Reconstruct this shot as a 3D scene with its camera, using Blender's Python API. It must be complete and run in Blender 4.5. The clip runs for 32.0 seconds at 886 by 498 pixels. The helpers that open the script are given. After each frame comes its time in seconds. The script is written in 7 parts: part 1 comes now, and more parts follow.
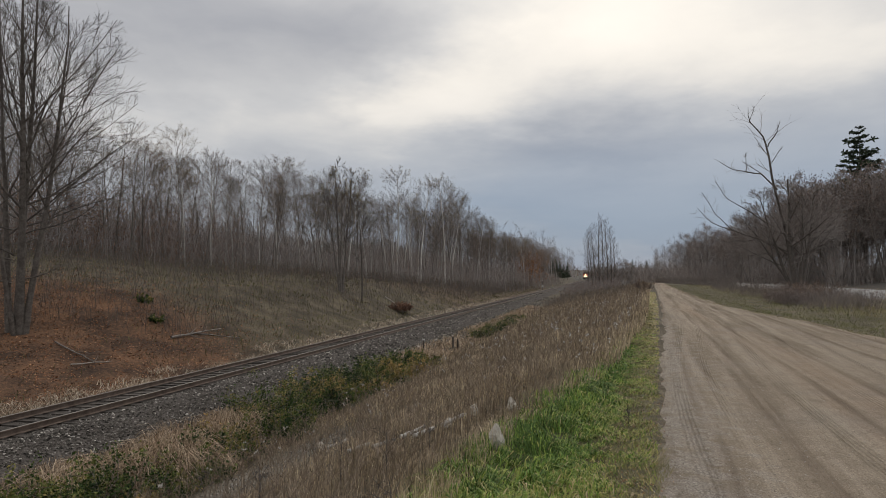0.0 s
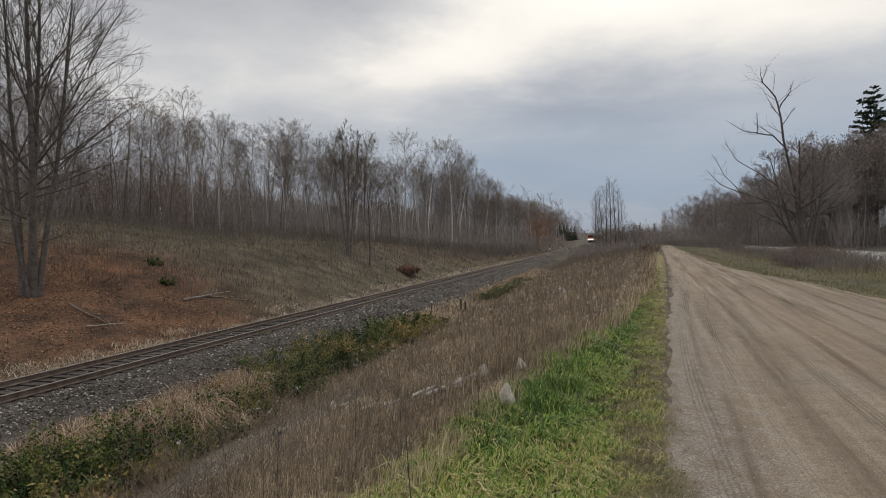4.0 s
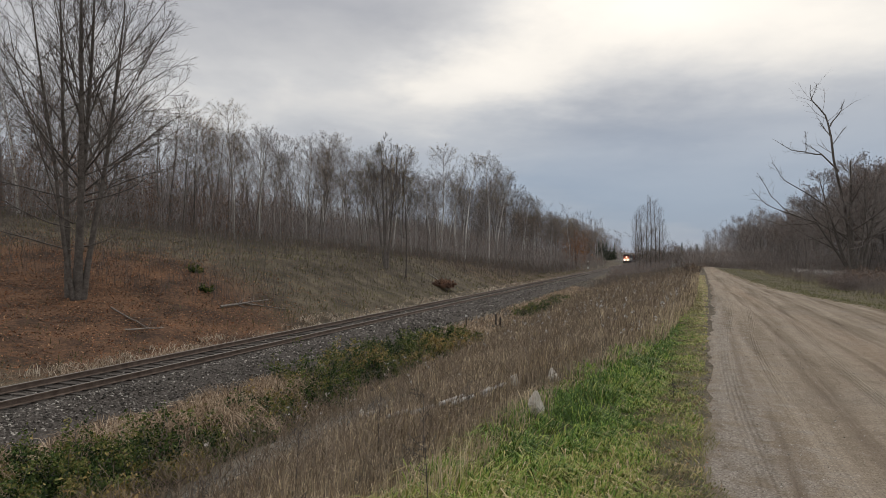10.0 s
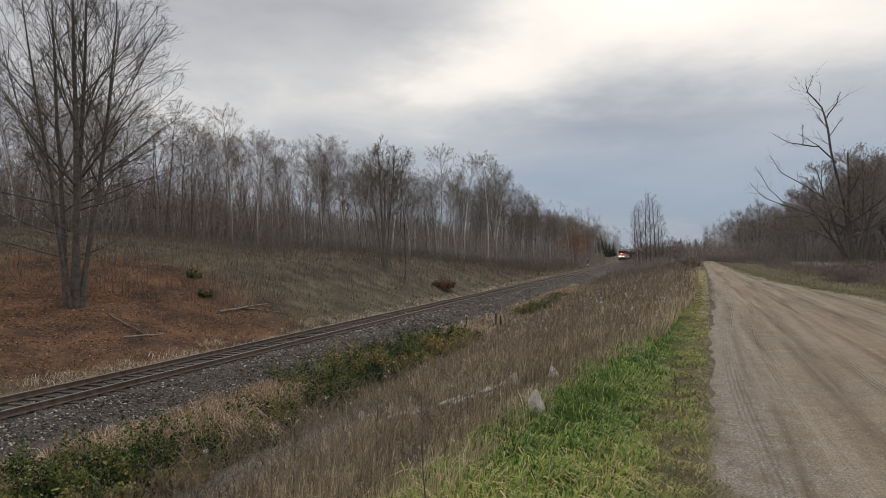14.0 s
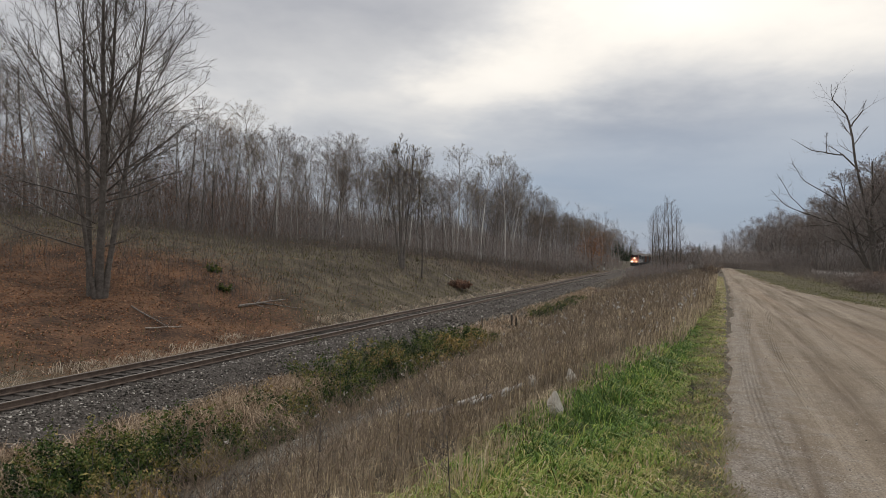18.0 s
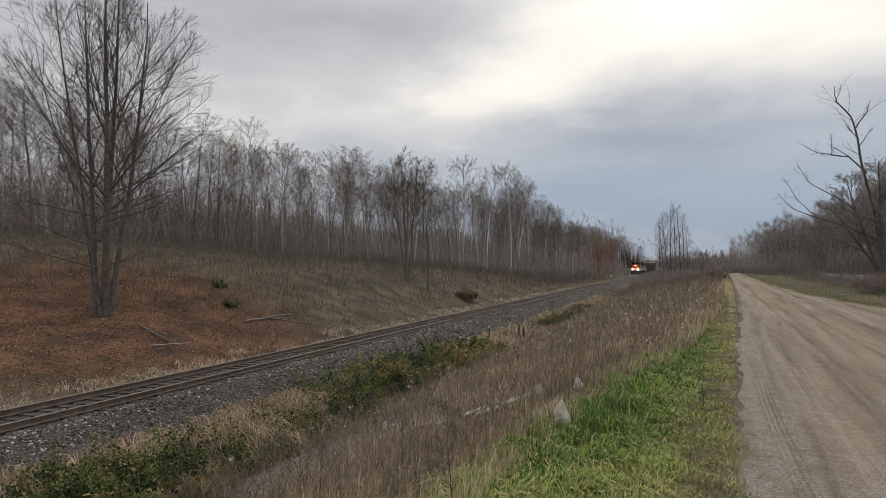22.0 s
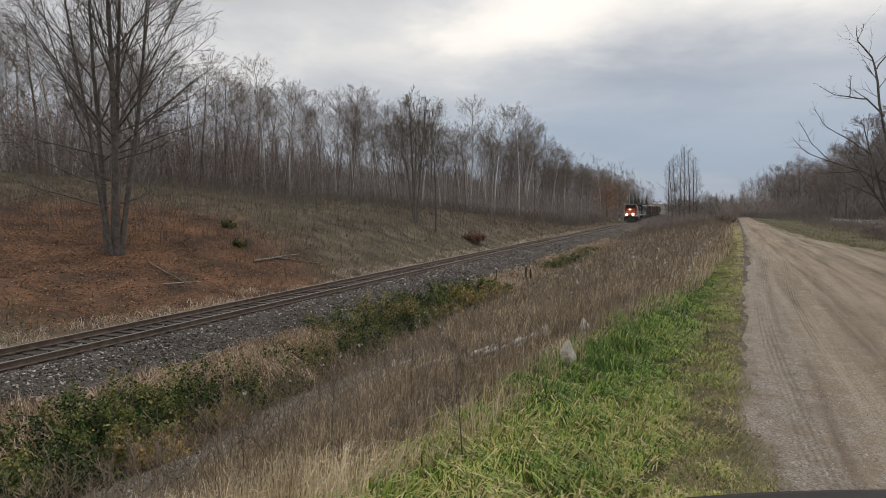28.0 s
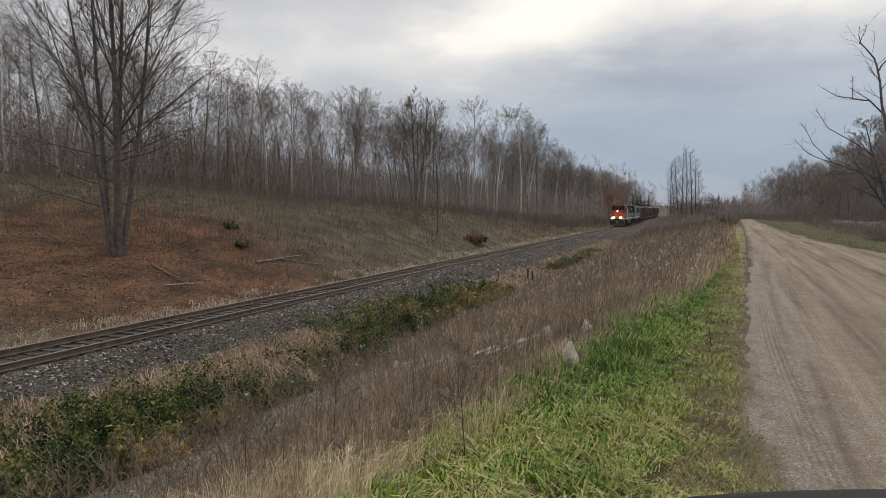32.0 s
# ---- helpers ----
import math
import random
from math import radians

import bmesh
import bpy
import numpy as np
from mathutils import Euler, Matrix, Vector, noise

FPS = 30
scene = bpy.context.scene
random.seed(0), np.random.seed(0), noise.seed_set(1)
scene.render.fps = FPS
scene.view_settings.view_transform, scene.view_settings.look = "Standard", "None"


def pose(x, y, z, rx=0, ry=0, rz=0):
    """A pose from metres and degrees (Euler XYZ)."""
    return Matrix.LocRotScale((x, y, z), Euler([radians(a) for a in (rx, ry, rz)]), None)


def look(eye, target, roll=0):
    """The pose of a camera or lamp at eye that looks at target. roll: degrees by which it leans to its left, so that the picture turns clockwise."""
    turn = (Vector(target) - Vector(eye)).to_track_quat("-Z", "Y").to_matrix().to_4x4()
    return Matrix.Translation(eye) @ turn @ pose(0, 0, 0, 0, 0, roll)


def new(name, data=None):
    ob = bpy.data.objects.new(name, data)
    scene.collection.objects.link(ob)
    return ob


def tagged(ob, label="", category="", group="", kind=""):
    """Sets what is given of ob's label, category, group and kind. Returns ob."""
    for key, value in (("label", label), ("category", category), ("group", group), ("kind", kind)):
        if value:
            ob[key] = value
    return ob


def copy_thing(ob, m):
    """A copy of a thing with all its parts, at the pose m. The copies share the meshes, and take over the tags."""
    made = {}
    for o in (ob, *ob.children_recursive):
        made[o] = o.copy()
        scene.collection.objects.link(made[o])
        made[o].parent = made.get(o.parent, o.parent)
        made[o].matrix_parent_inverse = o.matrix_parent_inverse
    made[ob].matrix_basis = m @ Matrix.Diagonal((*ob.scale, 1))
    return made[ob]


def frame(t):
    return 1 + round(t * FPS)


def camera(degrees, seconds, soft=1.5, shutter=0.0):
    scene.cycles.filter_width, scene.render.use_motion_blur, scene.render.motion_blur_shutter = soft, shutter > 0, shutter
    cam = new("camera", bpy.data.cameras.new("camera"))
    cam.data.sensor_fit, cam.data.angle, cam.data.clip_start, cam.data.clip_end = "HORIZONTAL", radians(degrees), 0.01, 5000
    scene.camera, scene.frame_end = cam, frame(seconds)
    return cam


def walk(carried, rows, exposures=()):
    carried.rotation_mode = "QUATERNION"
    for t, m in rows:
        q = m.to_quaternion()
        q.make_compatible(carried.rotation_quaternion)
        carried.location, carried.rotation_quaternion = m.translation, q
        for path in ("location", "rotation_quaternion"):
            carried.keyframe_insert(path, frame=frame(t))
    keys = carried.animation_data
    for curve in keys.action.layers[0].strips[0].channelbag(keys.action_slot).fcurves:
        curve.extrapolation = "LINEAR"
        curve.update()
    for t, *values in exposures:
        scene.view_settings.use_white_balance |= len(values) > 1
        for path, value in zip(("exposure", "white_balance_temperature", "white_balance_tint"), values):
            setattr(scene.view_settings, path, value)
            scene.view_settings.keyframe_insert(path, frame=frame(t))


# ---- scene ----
# ---------------------------------------------------------------- camera
cam = camera(68.17, 32.0, soft=0.5)

# seconds, eye x, y, z, yaw to the left, pitch up, roll
PATH = [
    (0.0, -0.014, -0.124, 1.758, -4.27, 2.65, -0.70),
    (0.5, -0.012, -0.148, 1.757, -4.18, 2.50, -0.94),
    (1.0, -0.019, -0.171, 1.740, -3.10, -1.15, -0.84),
    (1.5, -0.029, -0.235, 1.753, -3.22, -2.06, -1.25),
    (2.0, -0.043, -0.265, 1.747, -3.23, -2.92, -0.68),
    (2.5, -0.057, -0.275, 1.752, -3.17, -3.00, -0.80),
    (3.0, -0.069, -0.301, 1.768, -3.24, -2.40, -0.84),
    (3.5, -0.073, -0.271, 1.773, -3.42, -1.42, -0.98),
    (5.5, -0.002, 0.001, 1.629, -2.92, 0.56, 1.53),
    (6.0, 0.022, 0.015, 1.598, 1.04, 0.09, 1.60),
    (6.5, 0.017, -0.012, 1.600, -1.57, -0.13, 1.77),
    (7.0, 0.027, 0.017, 1.594, -1.65, -0.16, 0.93),
    (7.5, 0.051, 0.084, 1.588, -0.53, 0.12, -0.07),
    (8.0, 0.043, 0.069, 1.586, -0.18, 0.27, 0.28),
    (8.5, 0.034, 0.077, 1.585, 0.35, 0.78, 0.10),
    (9.0, 0.006, -0.001, 1.596, 0.07, 0.97, 0.46),
    (9.5, -0.007, -0.037, 1.600, -0.27, 1.00, 0.70),
    (10.0, 0.024, -0.002, 1.593, -0.35, 0.84, 0.54),
    (10.5, -0.009, -0.057, 1.602, -0.79, 0.75, 0.42),
    (11.0, -0.000, -0.050, 1.598, -1.17, 0.66, 0.53),
    (11.5, 0.023, 0.017, 1.593, -1.18, 0.71, -0.21),
    (12.0, 0.023, 0.015, 1.594, -1.31, 0.79, -0.40),
    (12.5, 0.034, 0.039, 1.590, -1.24, 0.85, -0.40),
    (13.0, 0.042, 0.052, 1.584, -1.12, 0.86, 0.30),
    (13.5, 0.048, 0.063, 1.576, -0.88, 0.91, 0.17),
    (14.0, 0.066, 0.107, 1.576, -0.41, 0.87, -0.69),
    (14.5, 0.037, 0.066, 1.575, 0.19, 0.95, -0.48),
    (16.5, 0.044, 0.115, 1.567, 1.79, 0.89, 0.85),
    (17.0, -0.006, -0.001, 1.583, 1.60, 1.00, 0.67),
    (17.5, 0.002, 0.000, 1.584, 1.58, 0.99, 1.10),
    (18.0, -0.024, -0.066, 1.596, 0.99, 0.86, 0.73),
    (18.5, 0.035, 0.047, 1.582, 1.33, 0.62, 2.07),
    (19.0, -0.007, -0.012, 1.596, 1.05, 0.57, 0.66),
    (19.5, -0.005, 0.037, 1.592, 1.09, 1.27, 0.48),
    (20.0, -0.002, 0.016, 1.593, 0.96, 1.73, -0.10),
    (20.5, 0.003, 0.039, 1.580, 0.90, 1.90, -0.37),
    (21.0, 0.012, 0.055, 1.587, 0.89, 2.13, -0.28),
    (21.5, 0.027, 0.067, 1.577, 1.24, 2.07, -0.21),
    (22.0, 0.032, 0.064, 1.570, 1.53, 1.84, -0.52),
    (22.5, 0.013, 0.022, 1.566, 1.89, -0.03, -0.30),
    (23.0, 0.012, 0.021, 1.560, 2.02, -1.20, -0.07),
    (23.5, 0.005, 0.034, 1.553, 2.47, -2.39, -0.02),
    (24.0, 0.007, 0.017, 1.558, 2.52, -3.16, 0.38),
    (24.5, 0.009, 0.015, 1.564, 2.36, -3.39, 0.20),
    (25.0, 0.010, 0.036, 1.557, 2.39, -3.43, -0.14),
    (25.5, 0.007, 0.051, 1.551, 2.46, -3.40, -0.14),
    (27.5, 0.010, 0.030, 1.563, 2.20, -3.28, -0.08),
    (28.0, 0.010, 0.038, 1.558, 2.21, -3.23, -0.06),
    (28.5, 0.012, 0.041, 1.555, 2.26, -3.19, -0.23),
    (29.0, 0.006, 0.031, 1.563, 2.18, -3.21, -0.20),
    (29.5, 0.009, 0.041, 1.553, 2.24, -3.14, -0.17),
    (30.0, 0.005, 0.036, 1.557, 2.24, -3.19, 0.02),
    (30.5, 0.006, 0.036, 1.554, 2.28, -3.13, -0.16),
    (31.0, 0.007, 0.036, 1.555, 2.35, -3.12, -0.16),
    (31.5, 0.006, 0.033, 1.555, 2.35, -3.14, 0.08),
    (32.0, 0.005, 0.034, 1.554, 2.37, -3.11, -0.03),
]


def hold(x, y, z, yaw, pitch, roll):
    return pose(x, y, z, 90 + pitch, 0, yaw) @ pose(0, 0, 0, 0, 0, roll)


walk(cam, [(r[0], hold(*r[1:])) for r in PATH], exposures=[(t, e, 6900, 12) for t, e in ((0.0, -0.10), (0.6, -0.08), (1.5, 0.0), (3.5, 0.02), (6.0, 0.06), (7.0, 0.1), (9.0, 0.0), (14.0, 0.02), (17.0, 0.04), (22.0, 0.06), (24.0, 0.14), (32.0, 0.13))])

# ---------------------------------------------------------------- sky and sun
SUN_AZ, SUN_EL = 24.0, 32.0     # degrees to the right of +y, and up


def link(nt, a, b):
    nt.links.new(a, b)


def mth(nt, op, a, b=None, c=None, clamp=False):
    n = nt.nodes.new("ShaderNodeMath")
    n.operation, n.use_clamp = op, clamp
    for i, v in enumerate((a, b, c)):
        if v is None:
            continue
        if isinstance(v, (int, float)):
            n.inputs[i].default_value = v
        else:
            link(nt, v, n.inputs[i])
    return n.outputs[0]


def vec(nt, op, a, b):
    n = nt.nodes.new("ShaderNodeVectorMath")
    n.operation = op
    for i, v in enumerate((a, b)):
        if isinstance(v, tuple):
            n.inputs[i].default_value = v
        elif v is not None:
            link(nt, v, n.inputs[i])
    return n


def mixc(nt, fac, a, b, mode="MIX"):
    n = nt.nodes.new("ShaderNodeMix")
    n.data_type, n.blend_type = "RGBA", mode
    for i, v in ((0, fac), (6, a), (7, b)):
        if isinstance(v, (int, float)):
            n.inputs[i].default_value = v
        elif isinstance(v, tuple):
            n.inputs[i].default_value = (*v, 1) if len(v) == 3 else v
        else:
            link(nt, v, n.inputs[i])
    return n.outputs[2]


def noise_tex(nt, vector, scale, detail=4.0, rough=0.55, warp=0.0):
    n = nt.nodes.new("ShaderNodeTexNoise")
    n.inputs["Scale"].default_value, n.inputs["Detail"].default_value = scale, detail
    n.inputs["Roughness"].default_value, n.inputs["Distortion"].default_value = rough, warp
    if vector is not None:
        link(nt, vector, n.inputs["Vector"])
    return n


def ramp(nt, fac, stops):
    n = nt.nodes.new("ShaderNodeValToRGB")
    el = n.color_ramp.elements
    while len(el) < len(stops):
        el.new(0.5)
    for e, (p, c) in zip(el, stops):
        e.position, e.color = p, (*c, 1) if len(c) == 3 else c
    link(nt, fac, n.inputs[0])
    return n.outputs[0]


def build_world():
    w = bpy.data.worlds.new("overcast_sky")
    scene.world = w
    w.use_nodes = True
    nt = w.node_tree
    nt.nodes.clear()
    out = nt.nodes.new("ShaderNodeOutputWorld")
    bg = nt.nodes.new("ShaderNodeBackground")
    link(nt, bg.outputs[0], out.inputs[0])
    coord = nt.nodes.new("ShaderNodeTexCoord").outputs["Generated"]
    sep = nt.nodes.new("ShaderNodeSeparateXYZ")
    link(nt, coord, sep.inputs[0])
    up = mth(nt, "MAXIMUM", sep.outputs[2], 0.0)
    # clear sky seen in the thin places
    sky = nt.nodes.new("ShaderNodeTexSky")
    sky.sky_type, sky.sun_disc = "NISHITA", False
    sky.sun_elevation, sky.sun_rotation = radians(SUN_EL), radians(SUN_AZ)
    clear = mixc(nt, 1.0, sky.outputs[0], (0.075, 0.075, 0.075), "MULTIPLY")
    # the cloud layer, in a plane overhead, so that it draws together towards the horizon
    height = mth(nt, "ADD", up, 0.16)
    flat = nt.nodes.new("ShaderNodeCombineXYZ")
    link(nt, mth(nt, "DIVIDE", sep.outputs[0], height), flat.inputs[0])
    link(nt, mth(nt, "DIVIDE", sep.outputs[1], height), flat.inputs[1])
    big = noise_tex(nt, flat.outputs[0], 0.9, 5.0, 0.5, 0.5)
    fine = noise_tex(nt, flat.outputs[0], 2.6, 6.0, 0.6, 0.3)
    # wisps bend the edges of the thin and thick places
    warp = vec(nt, "SUBTRACT", noise_tex(nt, flat.outputs[0], 1.6, 5.0, 0.55).outputs["Color"], (0.5, 0.5, 0.5))
    warp = vec(nt, "MULTIPLY", warp.outputs[0], (0.34, 0.1, 0.14))
    bent = vec(nt, "ADD", coord, warp.outputs[0]).outputs[0]

    def lobe(az, el, wide, high):
        a, e = radians(az), radians(el)
        c = (math.sin(a) * math.cos(e), math.cos(a) * math.cos(e), math.sin(e))
        d = vec(nt, "SUBTRACT", bent, c).outputs[0]
        d = vec(nt, "MULTIPLY", d, (1 / wide, 1 / wide, 1 / high)).outputs[0]
        q = vec(nt, "DOT_PRODUCT", d, d).outputs["Value"]
        return mth(nt, "EXPONENT", mth(nt, "MULTIPLY", q, -1.0))

    thin = [(0.34, lobe(3.5, 15.0, 0.13, 0.05)), (0.3, lobe(15, 19.5, 0.18, 0.06)), (0.4, lobe(26, 27, 0.3, 0.11)), (0.14, lobe(-14, 12.5, 0.3, 0.035)), (0.28, lobe(34, 17, 0.28, 0.06))]
    thick = [(0.16, lobe(-3, 21, 0.25, 0.05)), (0.14, lobe(18, 11.5, 0.22, 0.035)), (0.1, lobe(-26, 24, 0.3, 0.12))]
    level = mth(nt, "ADD", mth(nt, "MULTIPLY", big.outputs[0], 0.4), mth(nt, "MULTIPLY", fine.outputs[0], 0.18))
    level = mth(nt, "ADD", level, 0.16)
    for k, v in thin:
        level = mth(nt, "ADD", level, mth(nt, "MULTIPLY", v, k))
    for k, v in thick:
        level = mth(nt, "SUBTRACT", level, mth(nt, "MULTIPLY", v, k))
    cloud = ramp(nt, level, [(0.0, (0.17, 0.19, 0.24)), (0.28, (0.36, 0.385, 0.43)), (0.52, (0.58, 0.60, 0.62)), (0.75, (0.86, 0.85, 0.81)), (1.0, (1.03, 1.005, 0.945))])
    # rain-blue distance low over the horizon
    low = mth(nt, "EXPONENT", mth(nt, "MULTIPLY", mth(nt, "POWER", mth(nt, "DIVIDE", up, 0.21), 2.0), -1.0))
    gap = mth(nt, "MULTIPLY", low, mth(nt, "ADD", 0.42, mth(nt, "MULTIPLY", lobe(24, 7.2, 0.40, 0.13), 0.8), None, True))
    blue = mixc(nt, 0.1, (0.185, 0.295, 0.455), clear)
    cloud = mixc(nt, gap, cloud, blue)
    # an overcast sky is about three times as bright overhead as low down
    lift = mth(nt, "ADD", 1.0, mth(nt, "MULTIPLY", mth(nt, "POWER", up, 1.6), 1.0))
    col = vec(nt, "MULTIPLY", cloud, None)
    comb = nt.nodes.new("ShaderNodeCombineXYZ")
    for i in range(3):
        link(nt, lift, comb.inputs[i])
    link(nt, comb.outputs[0], col.inputs[1])
    link(nt, col.outputs[0], bg.inputs[0])
    bg.inputs[1].default_value = 1.0


build_world()
sun_data = bpy.data.lights.new("sun", "SUN")
sun_data.energy, sun_data.angle, sun_data.color = 0.8, radians(25), (1.0, 0.95, 0.88)
sun = new("sun", sun_data)
sa, se = radians(SUN_AZ), radians(SUN_EL)
sun.matrix_world = look((60 * math.sin(sa), 60 * math.cos(sa), 60), (60 * math.sin(sa) - math.sin(sa) * math.cos(se), 60 * math.cos(sa) - math.cos(sa) * math.cos(se), 60 - math.sin(se)))

# ---------------------------------------------------------------- materials


def material(name, colours, scale=6.0, fine=60.0, rough=0.85, bump=0.3, bump_dist=0.01, metal=0.0, spread=0.0, tint=None, coords="Object", detail=5.0, spec=0.3, tint_stops=None):
    """Two noises between the colours; spread: how far single objects differ; tint: a float attribute that runs along tint_stops."""
    m = bpy.data.materials.new(name)
    m.use_nodes = True
    nt = m.node_tree
    b = nt.nodes["Principled BSDF"]
    co = nt.nodes.new("ShaderNodeTexCoord").outputs[coords] if coords == "Object" else nt.nodes.new("ShaderNodeNewGeometry").outputs["Position"]
    n1 = noise_tex(nt, co, scale, detail)
    n2 = noise_tex(nt, co, fine, 3.0)
    fac = mth(nt, "ADD", mth(nt, "MULTIPLY", n1.outputs[0], 0.65), mth(nt, "MULTIPLY", n2.outputs[0], 0.35))
    if tint:
        at = nt.nodes.new("ShaderNodeAttribute")
        at.attribute_name = tint
        col = ramp(nt, at.outputs["Fac"], tint_stops)
        dull = ramp(nt, fac, [(0.3, (0.72, 0.72, 0.72)), (0.7, (1.2, 1.2, 1.2))])
        col = mixc(nt, 1.0, col, dull, "MULTIPLY")
    else:
        k = len(colours) - 1
        col = ramp(nt, fac, [(0.32 + 0.36 * i / max(k, 1), c) for i, c in enumerate(colours)])
    if spread:
        info = nt.nodes.new("ShaderNodeObjectInfo")
        v = mth(nt, "ADD", 1.0 - spread, mth(nt, "MULTIPLY", info.outputs["Random"], 2 * spread))
        hsv = nt.nodes.new("ShaderNodeHueSaturation")
        link(nt, v, hsv.inputs["Value"])
        link(nt, col, hsv.inputs["Color"])
        col = hsv.outputs[0]
    link(nt, col, b.inputs["Base Color"])
    b.inputs["Roughness"].default_value, b.inputs["Metallic"].default_value = rough, metal
    b.inputs["Specular IOR Level"].default_value = spec
    if bump:
        bp = nt.nodes.new("ShaderNodeBump")
        bp.inputs["Strength"].default_value, bp.inputs["Distance"].default_value = bump, bump_dist
        link(nt, fac, bp.inputs["Height"])
        link(nt, bp.outputs[0], b.inputs["Normal"])
    return m


def plain(name, colour, rough=0.5, metal=0.0, spec=0.4, glow=0.0):
    m = bpy.data.materials.new(name)
    m.use_nodes = True
    b = m.node_tree.nodes["Principled BSDF"]
    b.inputs["Base Color"].default_value = (*colour, 1)
    b.inputs["Roughness"].default_value, b.inputs["Metallic"].default_value = rough, metal
    b.inputs["Specular IOR Level"].default_value = spec
    if glow:
        b.inputs["Emission Color"].default_value, b.inputs["Emission Strength"].default_value = (*colour, 1), glow
    return m


def ground_material():
    m = bpy.data.materials.new("earth")
    m.use_nodes = True
    nt = m.node_tree
    b = nt.nodes["Principled BSDF"]
    co = nt.nodes.new("ShaderNodeNewGeometry").outputs["Position"]
    at = nt.nodes.new("ShaderNodeAttribute")
    at.attribute_name = "zone"
    sp = nt.nodes.new("ShaderNodeSeparateColor")
    link(nt, at.outputs["Color"], sp.inputs[0])
    n1 = noise_tex(nt, co, 0.5, 6.0).outputs[0]
    n2 = noise_tex(nt, co, 6.0, 6.0, 0.65).outputs[0]
    n3 = noise_tex(nt, co, 45.0, 4.0, 0.7).outputs[0]
    f = mth(nt, "ADD", mth(nt, "MULTIPLY", n1, 0.35), mth(nt, "ADD", mth(nt, "MULTIPLY", n2, 0.35), mth(nt, "MULTIPLY", n3, 0.3)))
    base = ramp(nt, f, [(0.38, (0.026, 0.022, 0.016)), (0.48, (0.072, 0.059, 0.042)), (0.57, (0.15, 0.123, 0.085))])
    green = ramp(nt, f, [(0.35, (0.035, 0.036, 0.016)), (0.5, (0.065, 0.062, 0.026)), (0.64, (0.13, 0.105, 0.055))])
    leaf = ramp(nt, f, [(0.40, (0.026, 0.018, 0.013)), (0.48, (0.078, 0.045, 0.029)), (0.57, (0.18, 0.098, 0.056))])
    grit = ramp(nt, f, [(0.36, (0.065, 0.057, 0.044)), (0.5, (0.13, 0.114, 0.09)), (0.64, (0.23, 0.20, 0.157))])

    def mask(k):
        v = mth(nt, "ADD", sp.outputs[k], mth(nt, "MULTIPLY", mth(nt, "SUBTRACT", n2, 0.5), 0.9))
        return mth(nt, "MULTIPLY", mth(nt, "SUBTRACT", v, 0.35), 3.0, clamp=True)

    col = mixc(nt, mask(0), base, green)
    col = mixc(nt, mask(1), col, leaf)
    col = mixc(nt, mask(2), col, grit)
    wood = ramp(nt, f, [(0.36, (0.05, 0.046, 0.041)), (0.62, (0.115, 0.104, 0.09))])
    col = mixc(nt, mth(nt, "SUBTRACT", 1.0, at.outputs["Alpha"]), col, wood)
    link(nt, col, b.inputs["Base Color"])
    b.inputs["Roughness"].default_value, b.inputs["Specular IOR Level"].default_value = 0.95, 0.15
    bp = nt.nodes.new("ShaderNodeBump")
    bp.inputs["Strength"].default_value, bp.inputs["Distance"].default_value = 0.7, 0.06
    link(nt, f, bp.inputs["Height"])
    link(nt, bp.outputs[0], b.inputs["Normal"])
    return m


TREADS = [(0.75, 0.13, 0.05), (2.35, 0.13, 0.05), (1.3, 0.1, 0.042), (3.3, 0.12, 0.05), (4.1, 0.1, 0.045), (5.2, 0.13, 0.055)]


RUTS = [(0.6, 0.1), (1.55, 0.16), (2.5, 0.12), (3.4, 0.2), (4.5, 0.16), (5.6, 0.22), (6.9, 0.2)]


